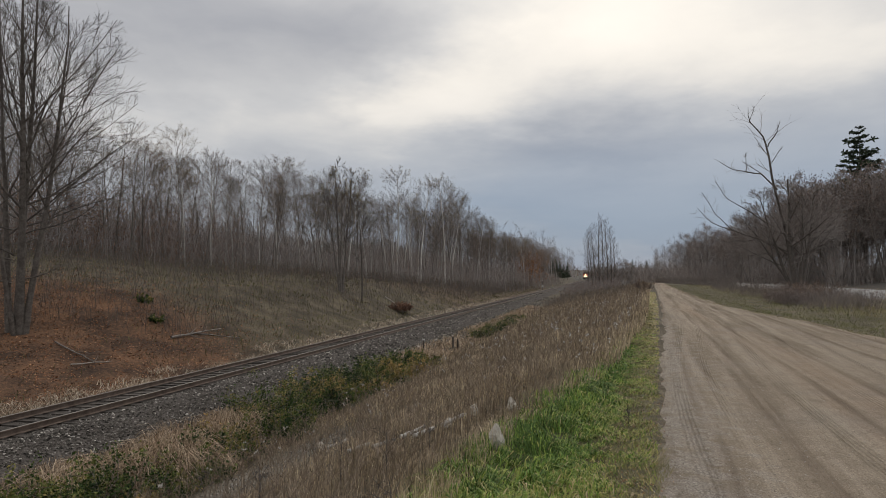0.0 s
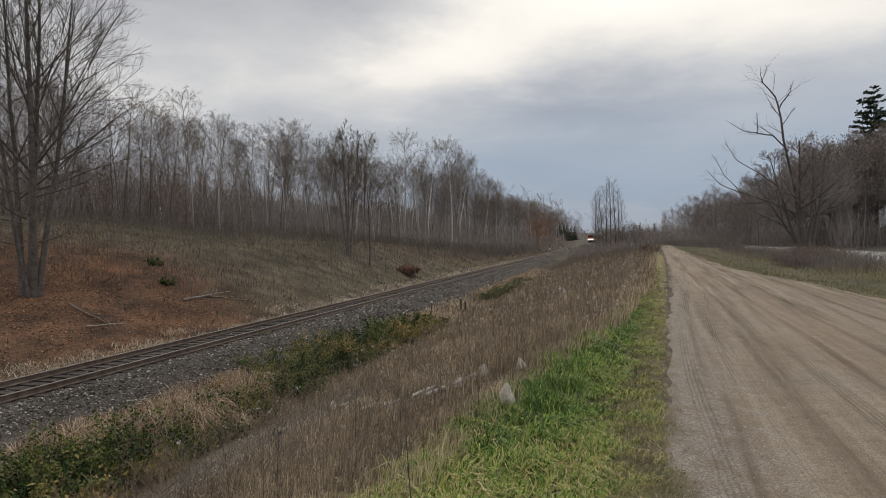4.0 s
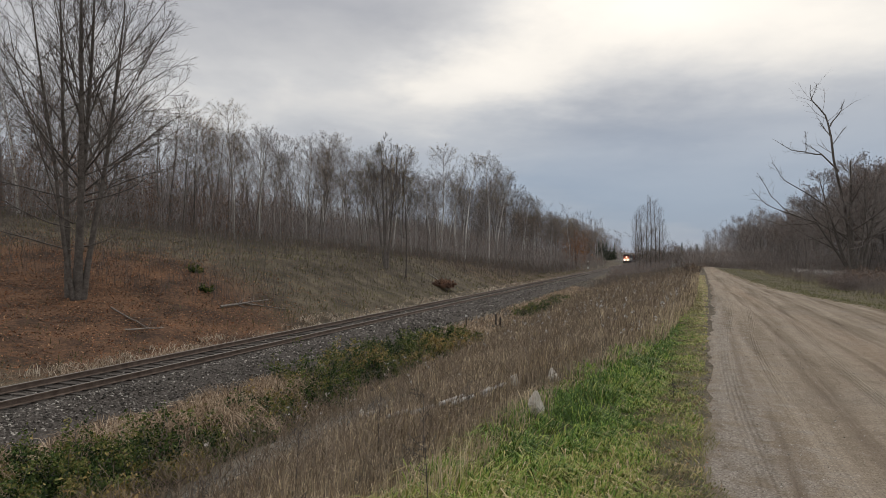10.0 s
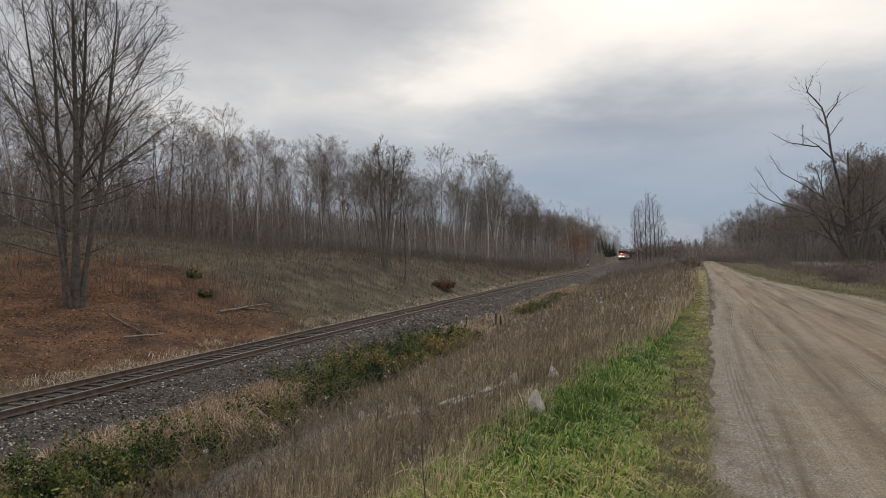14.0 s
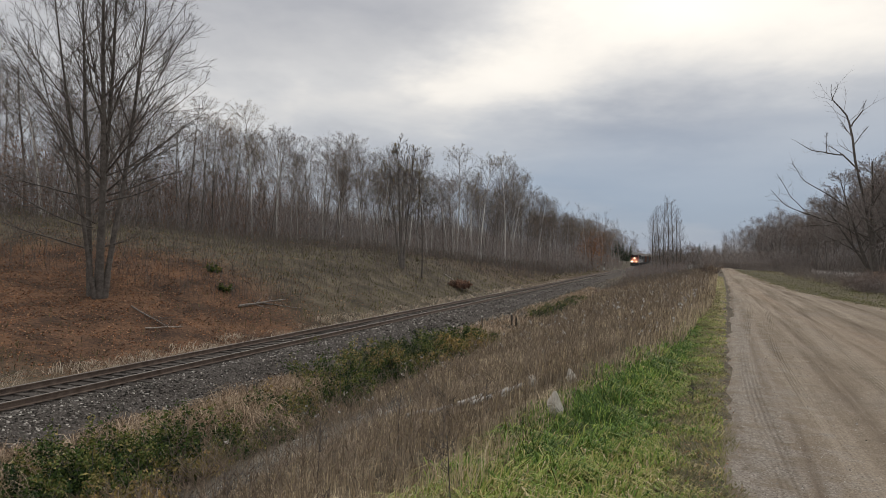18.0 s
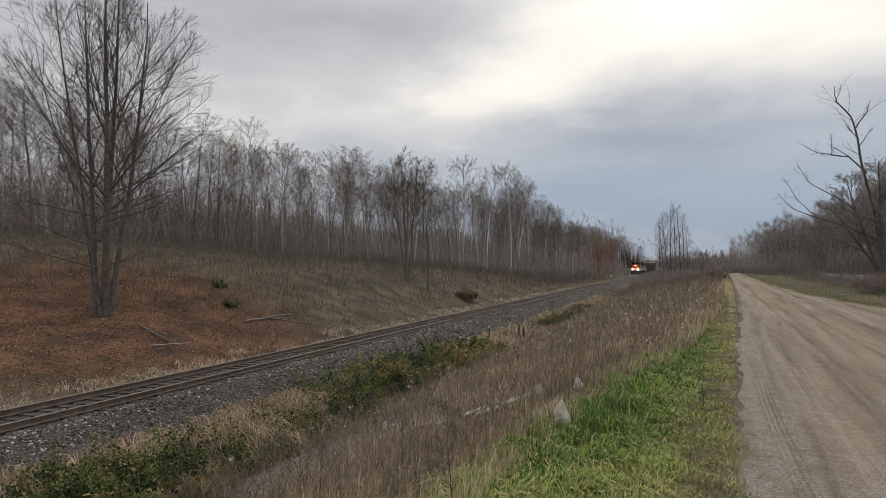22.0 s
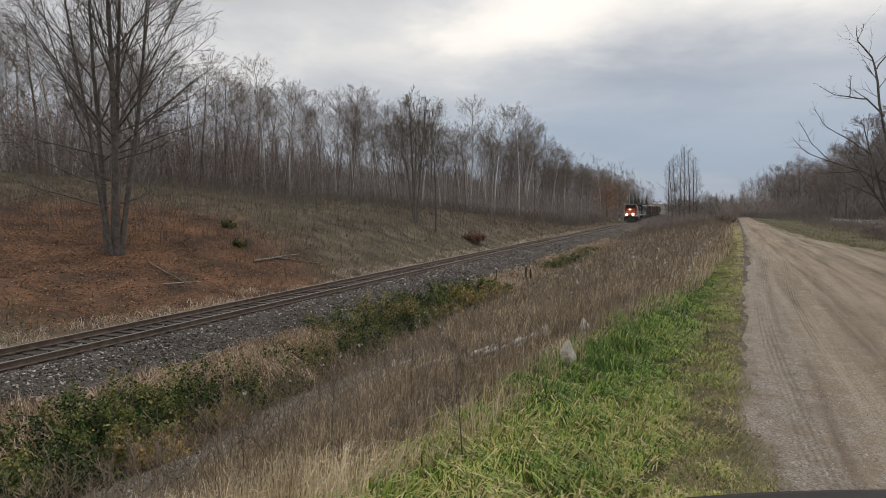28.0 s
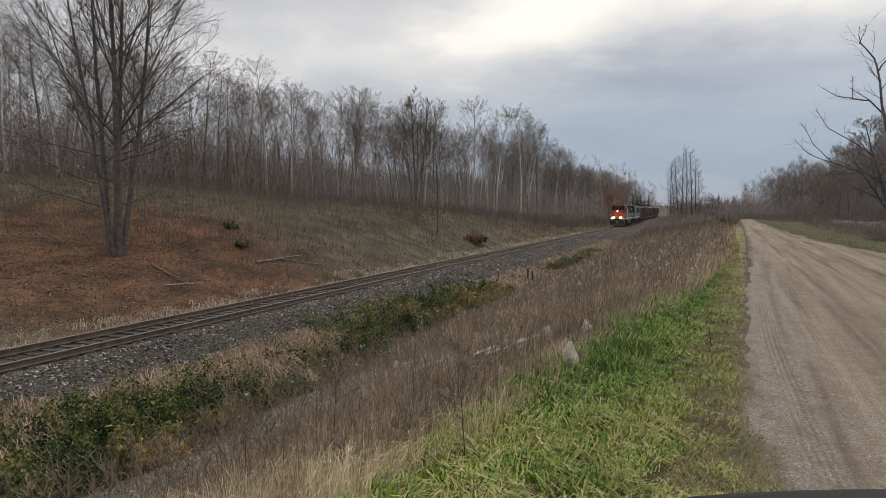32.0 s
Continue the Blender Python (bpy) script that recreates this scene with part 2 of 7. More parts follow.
def dirt_material():
    """Packed sand and gravel: pale worn lanes, browner between, grit, with the ripple of tyre treads."""
    m = bpy.data.materials.new("packed_dirt")
    m.use_nodes = True
    nt = m.node_tree
    b = nt.nodes["Principled BSDF"]
    co = nt.nodes.new("ShaderNodeNewGeometry").outputs["Position"]
    mp = nt.nodes.new("ShaderNodeMapping")
    mp.inputs["Rotation"].default_value = (0, 0, radians(21.8))
    link(nt, co, mp.inputs["Vector"])
    st = nt.nodes.new("ShaderNodeMapping")
    st.inputs["Scale"].default_value = (0.8, 0.03, 1)
    link(nt, mp.outputs[0], st.inputs["Vector"])
    lanes = mth(nt, "ADD", mth(nt, "MULTIPLY", noise_tex(nt, st.outputs[0], 1.9, 6.0, 0.6, 0.4).outputs[0], 0.6), mth(nt, "MULTIPLY", noise_tex(nt, st.outputs[0], 7.0, 5.0, 0.6, 0.3).outputs[0], 0.4))
    n2 = noise_tex(nt, co, 3.5, 6.0, 0.65).outputs[0]
    n3 = noise_tex(nt, co, 55.0, 4.0, 0.75).outputs[0]
    vor = nt.nodes.new("ShaderNodeTexVoronoi")
    vor.inputs["Scale"].default_value = 75.0
    link(nt, co, vor.inputs["Vector"])
    f = mth(nt, "ADD", mth(nt, "MULTIPLY", lanes, 0.62), mth(nt, "ADD", mth(nt, "MULTIPLY", n2, 0.15), mth(nt, "MULTIPLY", n3, 0.23)))
    col = ramp(nt, f, [(0.38, (0.13, 0.097, 0.068)), (0.45, (0.215, 0.174, 0.131)), (0.52, (0.28, 0.231, 0.178)), (0.60, (0.355, 0.30, 0.24))])
    rust = noise_tex(nt, st.outputs[0], 0.7, 3.0).outputs[0]
    col = mixc(nt, mth(nt, "MULTIPLY", mth(nt, "SUBTRACT", rust, 0.48), 1.8, clamp=True), col, (0.27, 0.175, 0.112))
    grey = mth(nt, "MULTIPLY", mth(nt, "SUBTRACT", noise_tex(nt, co, 0.6, 4.0).outputs[0], 0.5), 4.0, clamp=True)
    col = mixc(nt, mth(nt, "MULTIPLY", grey, 0.4), col, (0.24, 0.215, 0.19))
    speck = ramp(nt, vor.outputs["Color"], [(0.0, (0.55, 0.54, 0.53)), (0.35, (0.95, 0.95, 0.95)), (0.7, (1.05, 1.05, 1.05)), (1.0, (1.5, 1.5, 1.5))])
    col = mixc(nt, 0.85, col, speck, "MULTIPLY")
    soil = mth(nt, "MULTIPLY", mth(nt, "SUBTRACT", noise_tex(nt, co, 2.2, 8.0, 0.75, 0.6).outputs[0], 0.54), 6.0, clamp=True)
    col = mixc(nt, mth(nt, "MULTIPLY", soil, 0.55), col, (0.165, 0.136, 0.108))
    # loose grey gravel thrown to the road's edge
    xe = nt.nodes.new("ShaderNodeSeparateXYZ")
    link(nt, mp.outputs[0], xe.inputs[0])
    rim = mth(nt, "SUBTRACT", 1.0, mth(nt, "DIVIDE", mth(nt, "ABSOLUTE", mth(nt, "SUBTRACT", xe.outputs[0], 0.4)), 0.75))
    rim = mth(nt, "MULTIPLY", mth(nt, "ADD", rim, mth(nt, "MULTIPLY", mth(nt, "SUBTRACT", n2, 0.56), 5.0)), 1.2, clamp=True)
    chips = ramp(nt, vor.outputs["Color"], [(0.0, (0.10, 0.089, 0.077)), (0.45, (0.265, 0.24, 0.212)), (0.8, (0.37, 0.338, 0.30)), (1.0, (0.56, 0.52, 0.475))])
    col = mixc(nt, mth(nt, "MULTIPLY", rim, 0.6), col, chips)
    # tyre treads: bands of close ripples along the lanes
    xs = nt.nodes.new("ShaderNodeSeparateXYZ")
    link(nt, mp.outputs[0], xs.inputs[0])
    sway = mth(nt, "MULTIPLY", mth(nt, "SINE", mth(nt, "MULTIPLY", xs.outputs[1], 0.16)), 0.35)
    across = mth(nt, "ADD", xs.outputs[0], sway)
    tread = None
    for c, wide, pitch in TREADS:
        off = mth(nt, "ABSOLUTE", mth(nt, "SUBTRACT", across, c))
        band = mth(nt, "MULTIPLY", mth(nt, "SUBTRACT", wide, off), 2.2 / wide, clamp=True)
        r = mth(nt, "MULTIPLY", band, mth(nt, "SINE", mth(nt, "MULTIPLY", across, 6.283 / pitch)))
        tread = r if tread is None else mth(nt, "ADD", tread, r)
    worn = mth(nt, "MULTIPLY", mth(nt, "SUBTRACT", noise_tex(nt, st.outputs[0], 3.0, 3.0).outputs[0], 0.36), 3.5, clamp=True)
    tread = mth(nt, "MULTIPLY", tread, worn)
    # darker, damper wheel ruts that wander along the lanes
    wander = mth(nt, "MULTIPLY", mth(nt, "SUBTRACT", noise_tex(nt, st.outputs[0], 1.3, 2.0).outputs[0], 0.5), 1.1)
    lane = mth(nt, "ADD", xs.outputs[0], wander)
    damp = None
    for c, wide in RUTS:
        off = mth(nt, "ABSOLUTE", mth(nt, "SUBTRACT", lane, c))
        band = mth(nt, "MULTIPLY", mth(nt, "SUBTRACT", wide, off), 1.6 / wide, clamp=True)
        damp = band if damp is None else mth(nt, "MAXIMUM", damp, band)
    patchy = mth(nt, "MULTIPLY", mth(nt, "SUBTRACT", noise_tex(nt, st.outputs[0], 5.0, 4.0, 0.6).outputs[0], 0.38), 4.0, clamp=True)
    damp = mth(nt, "MULTIPLY", damp, patchy)
    col = mixc(nt, mth(nt, "MULTIPLY", damp, 0.75), col, (0.125, 0.092, 0.066))
    # tread hollows darkened, crests lightened: the ripples' shading painted over their bump
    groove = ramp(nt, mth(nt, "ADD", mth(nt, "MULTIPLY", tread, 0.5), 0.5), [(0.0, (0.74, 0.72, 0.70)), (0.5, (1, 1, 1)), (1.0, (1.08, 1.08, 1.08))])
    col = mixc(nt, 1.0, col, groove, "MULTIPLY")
    link(nt, col, b.inputs["Base Color"])
    b.inputs["Roughness"].default_value, b.inputs["Specular IOR Level"].default_value = 0.95, 0.08
    bp = nt.nodes.new("ShaderNodeBump")
    bp.inputs["Strength"].default_value, bp.inputs["Distance"].default_value = 0.9, 0.04
    rise = mth(nt, "ADD", mth(nt, "SUBTRACT", f, mth(nt, "MULTIPLY", damp, 0.25)), mth(nt, "MULTIPLY", vor.outputs["Distance"], -0.25))
    link(nt, mth(nt, "ADD", rise, mth(nt, "MULTIPLY", tread, 0.3)), bp.inputs["Height"])
    link(nt, bp.outputs[0], b.inputs["Normal"])
    return m


EARTH = ground_material()
DIRT = dirt_material()
ASPHALT = material("worn_asphalt", [(0.16, 0.16, 0.16), (0.24, 0.235, 0.23), (0.32, 0.31, 0.30)], 1.5, 80, 0.85, 0.3)
BALLAST = material("crushed_stone_bed", [(0.03, 0.026, 0.023), (0.085, 0.075, 0.068), (0.18, 0.164, 0.15)], 14, 40, 0.95, 1.0, 0.06, spec=0.04, coords="World")
STONE_TINTS = [(0.0, (0.03, 0.027, 0.023)), (0.5, (0.125, 0.112, 0.098)), (0.85, (0.28, 0.256, 0.23)), (1.0, (0.50, 0.465, 0.42))]
GRAVEL = material("gravel", [], 8, 50, 0.9, 0.3, tint="tint", tint_stops=STONE_TINTS)
RUST = material("rail_steel", [(0.075, 0.055, 0.045), (0.145, 0.108, 0.088), (0.21, 0.162, 0.135)], 4, 40, 0.7, 0.2, 0.003, metal=0.35)
POLISHED = material("polished_rail_head", [(0.17, 0.148, 0.13), (0.25, 0.225, 0.205)], 3, 60, 0.6, 0.05, metal=0.35)
TIMBER = material("creosoted_timber", [(0.025, 0.021, 0.018), (0.065, 0.055, 0.047), (0.12, 0.104, 0.091)], 5, 30, 0.9, 0.5, spread=0.35)
BARK = material("grey_brown_bark", [(0.08, 0.069, 0.06), (0.165, 0.145, 0.13), (0.25, 0.226, 0.205)], 5, 25, 0.95, 0.6, 0.03, spread=0.2)
PALE_BARK = material("pale_birch_bark", [(0.18, 0.168, 0.15), (0.40, 0.38, 0.35), (0.60, 0.58, 0.55)], 3, 18, 0.9, 0.3, spread=0.35)
TWIG = material("bare_twig", [(0.112, 0.096, 0.086), (0.235, 0.205, 0.186)], 1.0, 10, 0.9, 0.0, spread=0.25)
# bare twig made paler and greyer: the haze of distance put into its colour
FAR_TWIG = material("haze_pale_twig", [(0.185, 0.163, 0.15), (0.35, 0.313, 0.293)], 1.0, 10, 0.9, 0.0, spread=0.2)
DARK_BARK = material("dark_maple_bark", [(0.055, 0.048, 0.042), (0.115, 0.10, 0.088), (0.185, 0.165, 0.147)], 5, 25, 0.95, 0.7, 0.03)
DARK_TWIG = material("dark_wet_twig", [(0.058, 0.05, 0.046), (0.125, 0.11, 0.102)], 1.0, 10, 0.9, 0.0, spread=0.2)

# ---------------------------------------------------------------- mesh helpers


def mesh_np(name, verts, faces, mat, tint=None, smooth=False):
    """A mesh from arrays: verts (n, 3), faces (m, 3) or (m, 4)."""
    verts, faces = np.asarray(verts, np.float32), np.asarray(faces, np.int32)
    me = bpy.data.meshes.new(name)
    me.vertices.add(len(verts))
    me.vertices.foreach_set("co", verts.ravel())
    me.loops.add(faces.size)
    me.loops.foreach_set("vertex_index", faces.ravel())
    me.polygons.add(len(faces))
    me.polygons.foreach_set("loop_start", np.arange(0, faces.size, faces.shape[1], dtype=np.int32))
    me.polygons.foreach_set("use_smooth", np.full(len(faces), smooth))
    if tint is not None:
        me.attributes.new("tint", "FLOAT", "POINT").data.foreach_set("value", np.asarray(tint, np.float32))
    me.materials.append(mat)
    me.update(calc_edges=True)
    return me


def part(name, data, mat, parent, label=""):
    """Links a bmesh or a mesh as one object under a thing or a part."""
    if isinstance(data, bmesh.types.BMesh):
        me = bpy.data.meshes.new(name)
        data.to_mesh(me)
        data.free()
        me.materials.append(mat)
        data = me
    ob = new(name, data)
    ob.parent = parent
    if label:
        tagged(ob, label)
    return ob


def box_into(bm, size, m=None, bevel=0.0, taper=None):
    """A box of that size, centred, bevelled; taper: scale in x and y of its top."""
    r = bmesh.ops.create_cube(bm, size=1.0)
    vs = r["verts"]
    for v in vs:
        v.co.x, v.co.y, v.co.z = v.co.x * size[0], v.co.y * size[1], v.co.z * size[2]
        if taper and v.co.z > 0:
            v.co.x, v.co.y = v.co.x * taper[0], v.co.y * taper[1]
    if bevel:
        es = {e for v in vs for e in v.link_edges}
        vs = bmesh.ops.bevel(bm, geom=list(es), offset=bevel, segments=2, affect="EDGES", profile=0.6)["verts"]
    if m is not None:
        bmesh.ops.transform(bm, matrix=m, verts=vs)
    return vs


def box(size, m=None, bevel=0.0, taper=None):
    bm = bmesh.new()
    box_into(bm, size, m, bevel, taper)
    return bm


def cyl(r, depth, m=None, seg=16, r2=None):
    bm = bmesh.new()
    bmesh.ops.create_cone(bm, cap_ends=True, segments=seg, radius1=r, radius2=r if r2 is None else r2, depth=depth)
    if m is not None:
        bm.transform(m)
    return bm


# ---------------------------------------------------------------- the lie of the land
TRACK_X0, TRACK_M = -16.05, 0.335          # the railway: x = x0 + m y
ROAD_X0, ROAD_M = 0.15, 0.40               # left edge of the dirt road
TC = 1 / math.hypot(1, TRACK_M)
RC = 1 / math.hypot(1, ROAD_M)


def track_z(y):
    """Top of the rails."""
    y = np.asarray(y, float)
    return -1.8 + 0.0042 * (np.clip(y, -200, 150) - 20) + 0.0068 * np.clip(y - 150, 0, 700)


def fbm(x, y, s, seed=0.0):
    x, y = np.asarray(x, float) / s, np.asarray(y, float) / s
    v = 0.0
    for k in range(4):
        f = 1.93**k
        v = v + np.sin(x * f * 1.7 + 3.1 * k + seed + 1.3 * np.sin(y * f * 1.1 + k)) * np.sin(y * f * 1.5 - 2.2 * k + seed * 1.7 + 1.2 * np.sin(x * f * 0.9 + 2 * k)) / 1.8**k
    return v / 2.0


def sstep(a, b, v):
    t = np.clip((np.asarray(v, float) - a) / (b - a), 0, 1)
    return t * t * (3 - 2 * t)


def side_track(x, y):
    """Metres to the right of the railway's centre line."""
    return (x - TRACK_X0 - TRACK_M * y) * TC


def side_road(x, y):
    """Metres to the right of the dirt road's left edge."""
    return (x - ROAD_X0 - ROAD_M * y) * RC


def road_right(y):
    """The dirt road's right edge, as metres to the right of its left edge."""
    return np.interp(y, [-40, 0, 17, 26, 35, 64, 120, 260], [10.5, 7.6, 6.1, 5.3, 4.1, 3.6, 3.4, 3.4])


def highway_left(y):
    return np.interp(y, [-100, 60, 105, 150, 200, 260, 400], [15.2, 15.2, 15.0, 9.5, 2.5, -3, -12])


def wood_front(y):
    """How far left of the track the wood begins."""
    return np.interp(y, [20, 40, 58, 68, 90, 130, 200, 300], [46, 40, 34, 28, 17.5, 10, 7.5, 7])


def verge_wide(y):
    """How far left of the road the green grass reaches."""
    return np.interp(y, [3, 4.5, 8, 12, 25, 60], [2.3, 2.0, 1.8, 1.05, 0.5, 0.4])


def land(x, y):
    x, y = np.asarray(x, float), np.asarray(y, float)
    s, q = side_track(x, y), side_road(x, y)
    zt = track_z(y)
    # right of the track: ballast foot, ditch, bank up to the road
    ditch = zt - 1.0 - 0.12 * sstep(60, 160, y)
    foot = np.interp(s, [0, 3.2, 4.6, 6.0], [-0.75, -0.75, -0.95, -1.0])
    bank_t = np.clip((s - 6.0) / np.maximum(s - q - 2.0 - 6.0, 1.0), 0, 1)     # 0 at the ditch, 1 at the verge
    shape = 0.9 * bank_t + 0.1 * sstep(0, 1, bank_t)
    verge = -0.03 - 0.10 * sstep(0.3, 2.2, -q)
    bank = ditch + (verge - ditch) * shape
    right = np.where(s < 6.0, zt + foot, bank)
    # left of the track: a strip of grass, then the cutting's side and the wooded hill
    u = -s
    steep = 0.16 + 0.21 * sstep(22, 36, y + 0.33 * x) - 0.12 * sstep(75, 130, y)
    rise = steep * np.clip(u - 3.6, 0, 9.0) + 0.15 * np.clip(u - 12.6, 0, 34) + 0.045 * np.clip(u - 46.6, 0, 250)
    left = zt - 0.62 + rise + 0.05 * np.clip(u - 3.6, 0, 6)
    z = np.where(s < -2.2, left, right)
    z = np.where((s >= -2.2) & (s < 3.2), zt - 0.75, z)
    # right of the dirt road
    h = highway_left(y)
    far = -0.06 - 0.18 * sstep(0, 2.5, q - road_right(y)) * sstep(0, 3, h - q) + 0.07 * np.clip(q - h - 12.5, 0, 60)
    far = np.where(q > road_right(y), far, -0.03 - 0.02 * np.sin(np.clip(q, 0, 6)))
    z = np.where(q > 0, far, z)
    # bumps, none under the road and the ballast
    calm = sstep(-0.4, -2.5, q) + sstep(0, 3, q - road_right(y)) * sstep(12, 16, q - h) + 0.0 * q
    calm = np.clip(calm, 0, 1) * sstep(3.0, 5.5, np.abs(s))
    z = z + calm * (0.10 * fbm(x, y, 2.7) + 0.22 * fbm(x, y, 9.0, 2.0) * sstep(6, 16, np.abs(s)))
    # the land falls off into the valley, with a low ridge behind it
    d = np.hypot(x, y)
    z = z - 10 * sstep(420, 900, d) + (25 + 7 * fbm(x, y, 420.0, 1.0)) * sstep(1300, 2300, d)
    return z


def graded(a, b, first, growth):
    out, step = [a], first
    while out[-1] < b:
        out.append(out[-1] + step)
        step *= growth
    return out


def build_ground():
    ys = [-v for v in graded(1.0, 900, 1.0, 1.16)][::-1] + list(np.arange(0, 45, 0.32)) + graded(45, 2600, 0.4, 1.04)
    cs = [-v for v in graded(32, 2200, 0.5, 1.10)][::-1] + list(np.arange(-31.7, 18, 0.34)) + graded(18, 2200, 0.4, 1.1)
    ys, cs = np.array(ys), np.array(cs)
    Y, C = np.meshgrid(ys, cs, indexing="ij")
    X = C + 0.36 * Y * np.exp(-np.maximum(Y - 350, 0) / 500)
    Z = land(X, Y)
    q, s = side_road(X, Y), side_track(X, Y)
    n, k = Y.shape
    i = np.arange(n * k).reshape(n, k)
    faces = np.stack([i[:-1, :-1], i[:-1, 1:], i[1:, 1:], i[1:, :-1]], -1).reshape(-1, 4)
    me = mesh_np("ground", np.stack([X, Y, Z], -1).reshape(-1, 3), faces, EARTH, smooth=True)
    green = sstep(-1.1, -0.7, q / verge_wide(Y)) * sstep(0.0, -0.3, q) * 0.8 * (0.55 + 0.45 * sstep(30, 8, Y)) + 0.4 * sstep(0.2, 1.0, q - road_right(Y)) * sstep(11, 5, q - road_right(Y)) * (q < highway_left(Y)) + (s < -4) * (0.2 + 0.4 * fbm(X, Y, 5.0, 3.0)) * sstep(28, 40, Y + 0.4 * X) * sstep(80, 55, Y)
    leaf = np.exp(-(((X + 19) / 13) ** 2 + ((Y - 31) / 11) ** 2)) * 1.3 * (s < -3.4) + 0.4 * (s < -3.4) * sstep(20, 45, -s)
    leaf = leaf + 0.45 * (s < -3.2) * sstep(60, 90, Y) * sstep(260, 180, Y)
    grit = 0.9 * np.exp(-(((s - 8.6) / 1.6) ** 2)) * sstep(20, 13, Y) * (Y > 0)
    grit = grit + 0.6 * np.exp(-(((q + 0.25) / 0.4) ** 2)) * (Y < 60)
    woods = sstep(5, 9, s) * sstep(-2, -5, q) * sstep(90, 150, Y) + sstep(320, 480, np.hypot(X, Y)) + sstep(6, 12, -s - wood_front(Y)) + sstep(10, 13, q - highway_left(Y))
    zone = np.stack([green, leaf, grit, 1 - woods.clip(0, 1)], -1).reshape(-1, 4).clip(0, 1)
    me.attributes.new("zone", "FLOAT_COLOR", "POINT").data.foreach_set("color", zone.astype(np.float32).ravel())
    tagged(new("ground", me), "brown grassy earth banks with red leaf litter and a green verge", "ground", kind="structure")


def ribbon(name, ys, lefts, rights, lift, mat, across=12):
    """A strip along the road, its edges given in metres from the dirt road's left edge, following the land."""
    ys = np.asarray(ys, float)
    t = np.linspace(0, 1, across)
    Q = lefts[:, None] + (rights - lefts)[:, None] * t
    Y = ys[:, None] + 0 * Q
    X = ROAD_X0 + ROAD_M * Y + Q / RC
    # low ruts along the lanes; the rim dips into the earth
    rut = (0.018 * fbm(Q, Y / 14, 1.1, 5.0) + 0.008 * fbm(X, Y, 0.8, 2.0)) * sstep(0.0, 0.06, np.minimum(t, 1 - t))
    rim = np.minimum(t, 1 - t) < 0.02
    Z = land(X, Y) + lift + np.where(rim, -lift - 0.03, rut)
    n, k = Y.shape
    i = np.arange(n * k).reshape(n, k)
    faces = np.stack([i[:-1, :-1], i[:-1, 1:], i[1:, 1:], i[1:, :-1]], -1).reshape(-1, 4)
    return new(name, mesh_np(name, np.stack([X, Y, Z], -1).reshape(-1, 3), faces, mat, smooth=True))


build_ground()
ry = np.array(list(np.arange(-30, 0, 0.8)) + list(np.arange(0, 40, 0.2)) + graded(40, 185, 0.3, 1.03))
edge = np.interp(ry, [3, 5, 8, 13, 20, 35, 80, 190], [-0.28, -0.24, -0.22, -0.1, 0.12, 0.36, 0.55, 0.55]) + np.interp(ry, [3.2, 4.6], [0.42, 0.0]) + 0.05 * np.sin(ry * 0.9 + 1.1 * np.sin(ry * 0.37)) + 0.04 * np.sin(ry * 4.1 + 2 * np.sin(ry * 1.7)) 
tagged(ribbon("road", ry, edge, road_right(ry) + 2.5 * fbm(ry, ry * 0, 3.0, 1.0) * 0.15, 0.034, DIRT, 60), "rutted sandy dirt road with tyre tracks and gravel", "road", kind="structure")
hy = np.array(graded(-60, 230, 1.5, 1.01))
tagged(ribbon("road", hy, highway_left(hy), highway_left(hy) + 9.0, 0.09, ASPHALT, 16), "pale grey paved highway beyond the weedy strip", "road", kind="structure")


# ---------------------------------------------------------------- railway
def on_track(y, side=0.0, up=0.0):
    x = TRACK_X0 + TRACK_M * y
    return Vector((x + side * TC, y - side * TRACK_M * TC, float(track_z(y)) + up))


TRACK_TURN = math.degrees(math.atan(-TRACK_M))       # heading of +y things along the line


def build_ballast():
    ys = np.array([-v for v in graded(2, 60, 2, 1.1)][::-1] + graded(0, 620, 0.5, 1.012))
    prof = [(-3.3, -0.85), (-2.6, -0.62), (-1.75, -0.26), (-1.45, -0.195), (0, -0.24), (1.45, -0.195), (1.75, -0.27), (3.1, -0.85), (3.9, -1.08)]
    prof = [(np.interp(t, np.linspace(0, 1, 9), [p[0] for p in prof]), np.interp(t, np.linspace(0, 1, 9), [p[1] for p in prof])) for t in np.linspace(0, 1, 33)]
    S = np.array([p[0] for p in prof])[None] + 0 * ys[:, None]
    Yc = ys[:, None] + 0 * S
    S = S + 0.25 * fbm(ys, ys * 0, 1.9)[:, None] * (np.abs(S) > 2.2)
    X = TRACK_X0 + TRACK_M * Yc + S * TC
    Y = Yc - S * TRACK_M * TC
    Z = track_z(Yc) + np.array([p[1] for p in prof])[None] + 0.03 * fbm(X, Y, 0.35) * (np.abs(S) > 1.3)
    n, k = Y.shape
    i = np.arange(n * k).reshape(n, k)
    faces = np.stack([i[:-1, :-1], i[:-1, 1:], i[1:, 1:], i[1:, :-1]], -1).reshape(-1, 4)
    tagged(new("ballast_bed", mesh_np("ballast_bed", np.stack([X, Y, Z], -1).reshape(-1, 3), faces, BALLAST, smooth=True)), "grey crushed-stone ballast bed under the railway", "ballast", kind="structure")


build_ballast()
track = tagged(new("railway_track"), "single railway track, rusty rails on dark timber ties", "track", kind="structure")
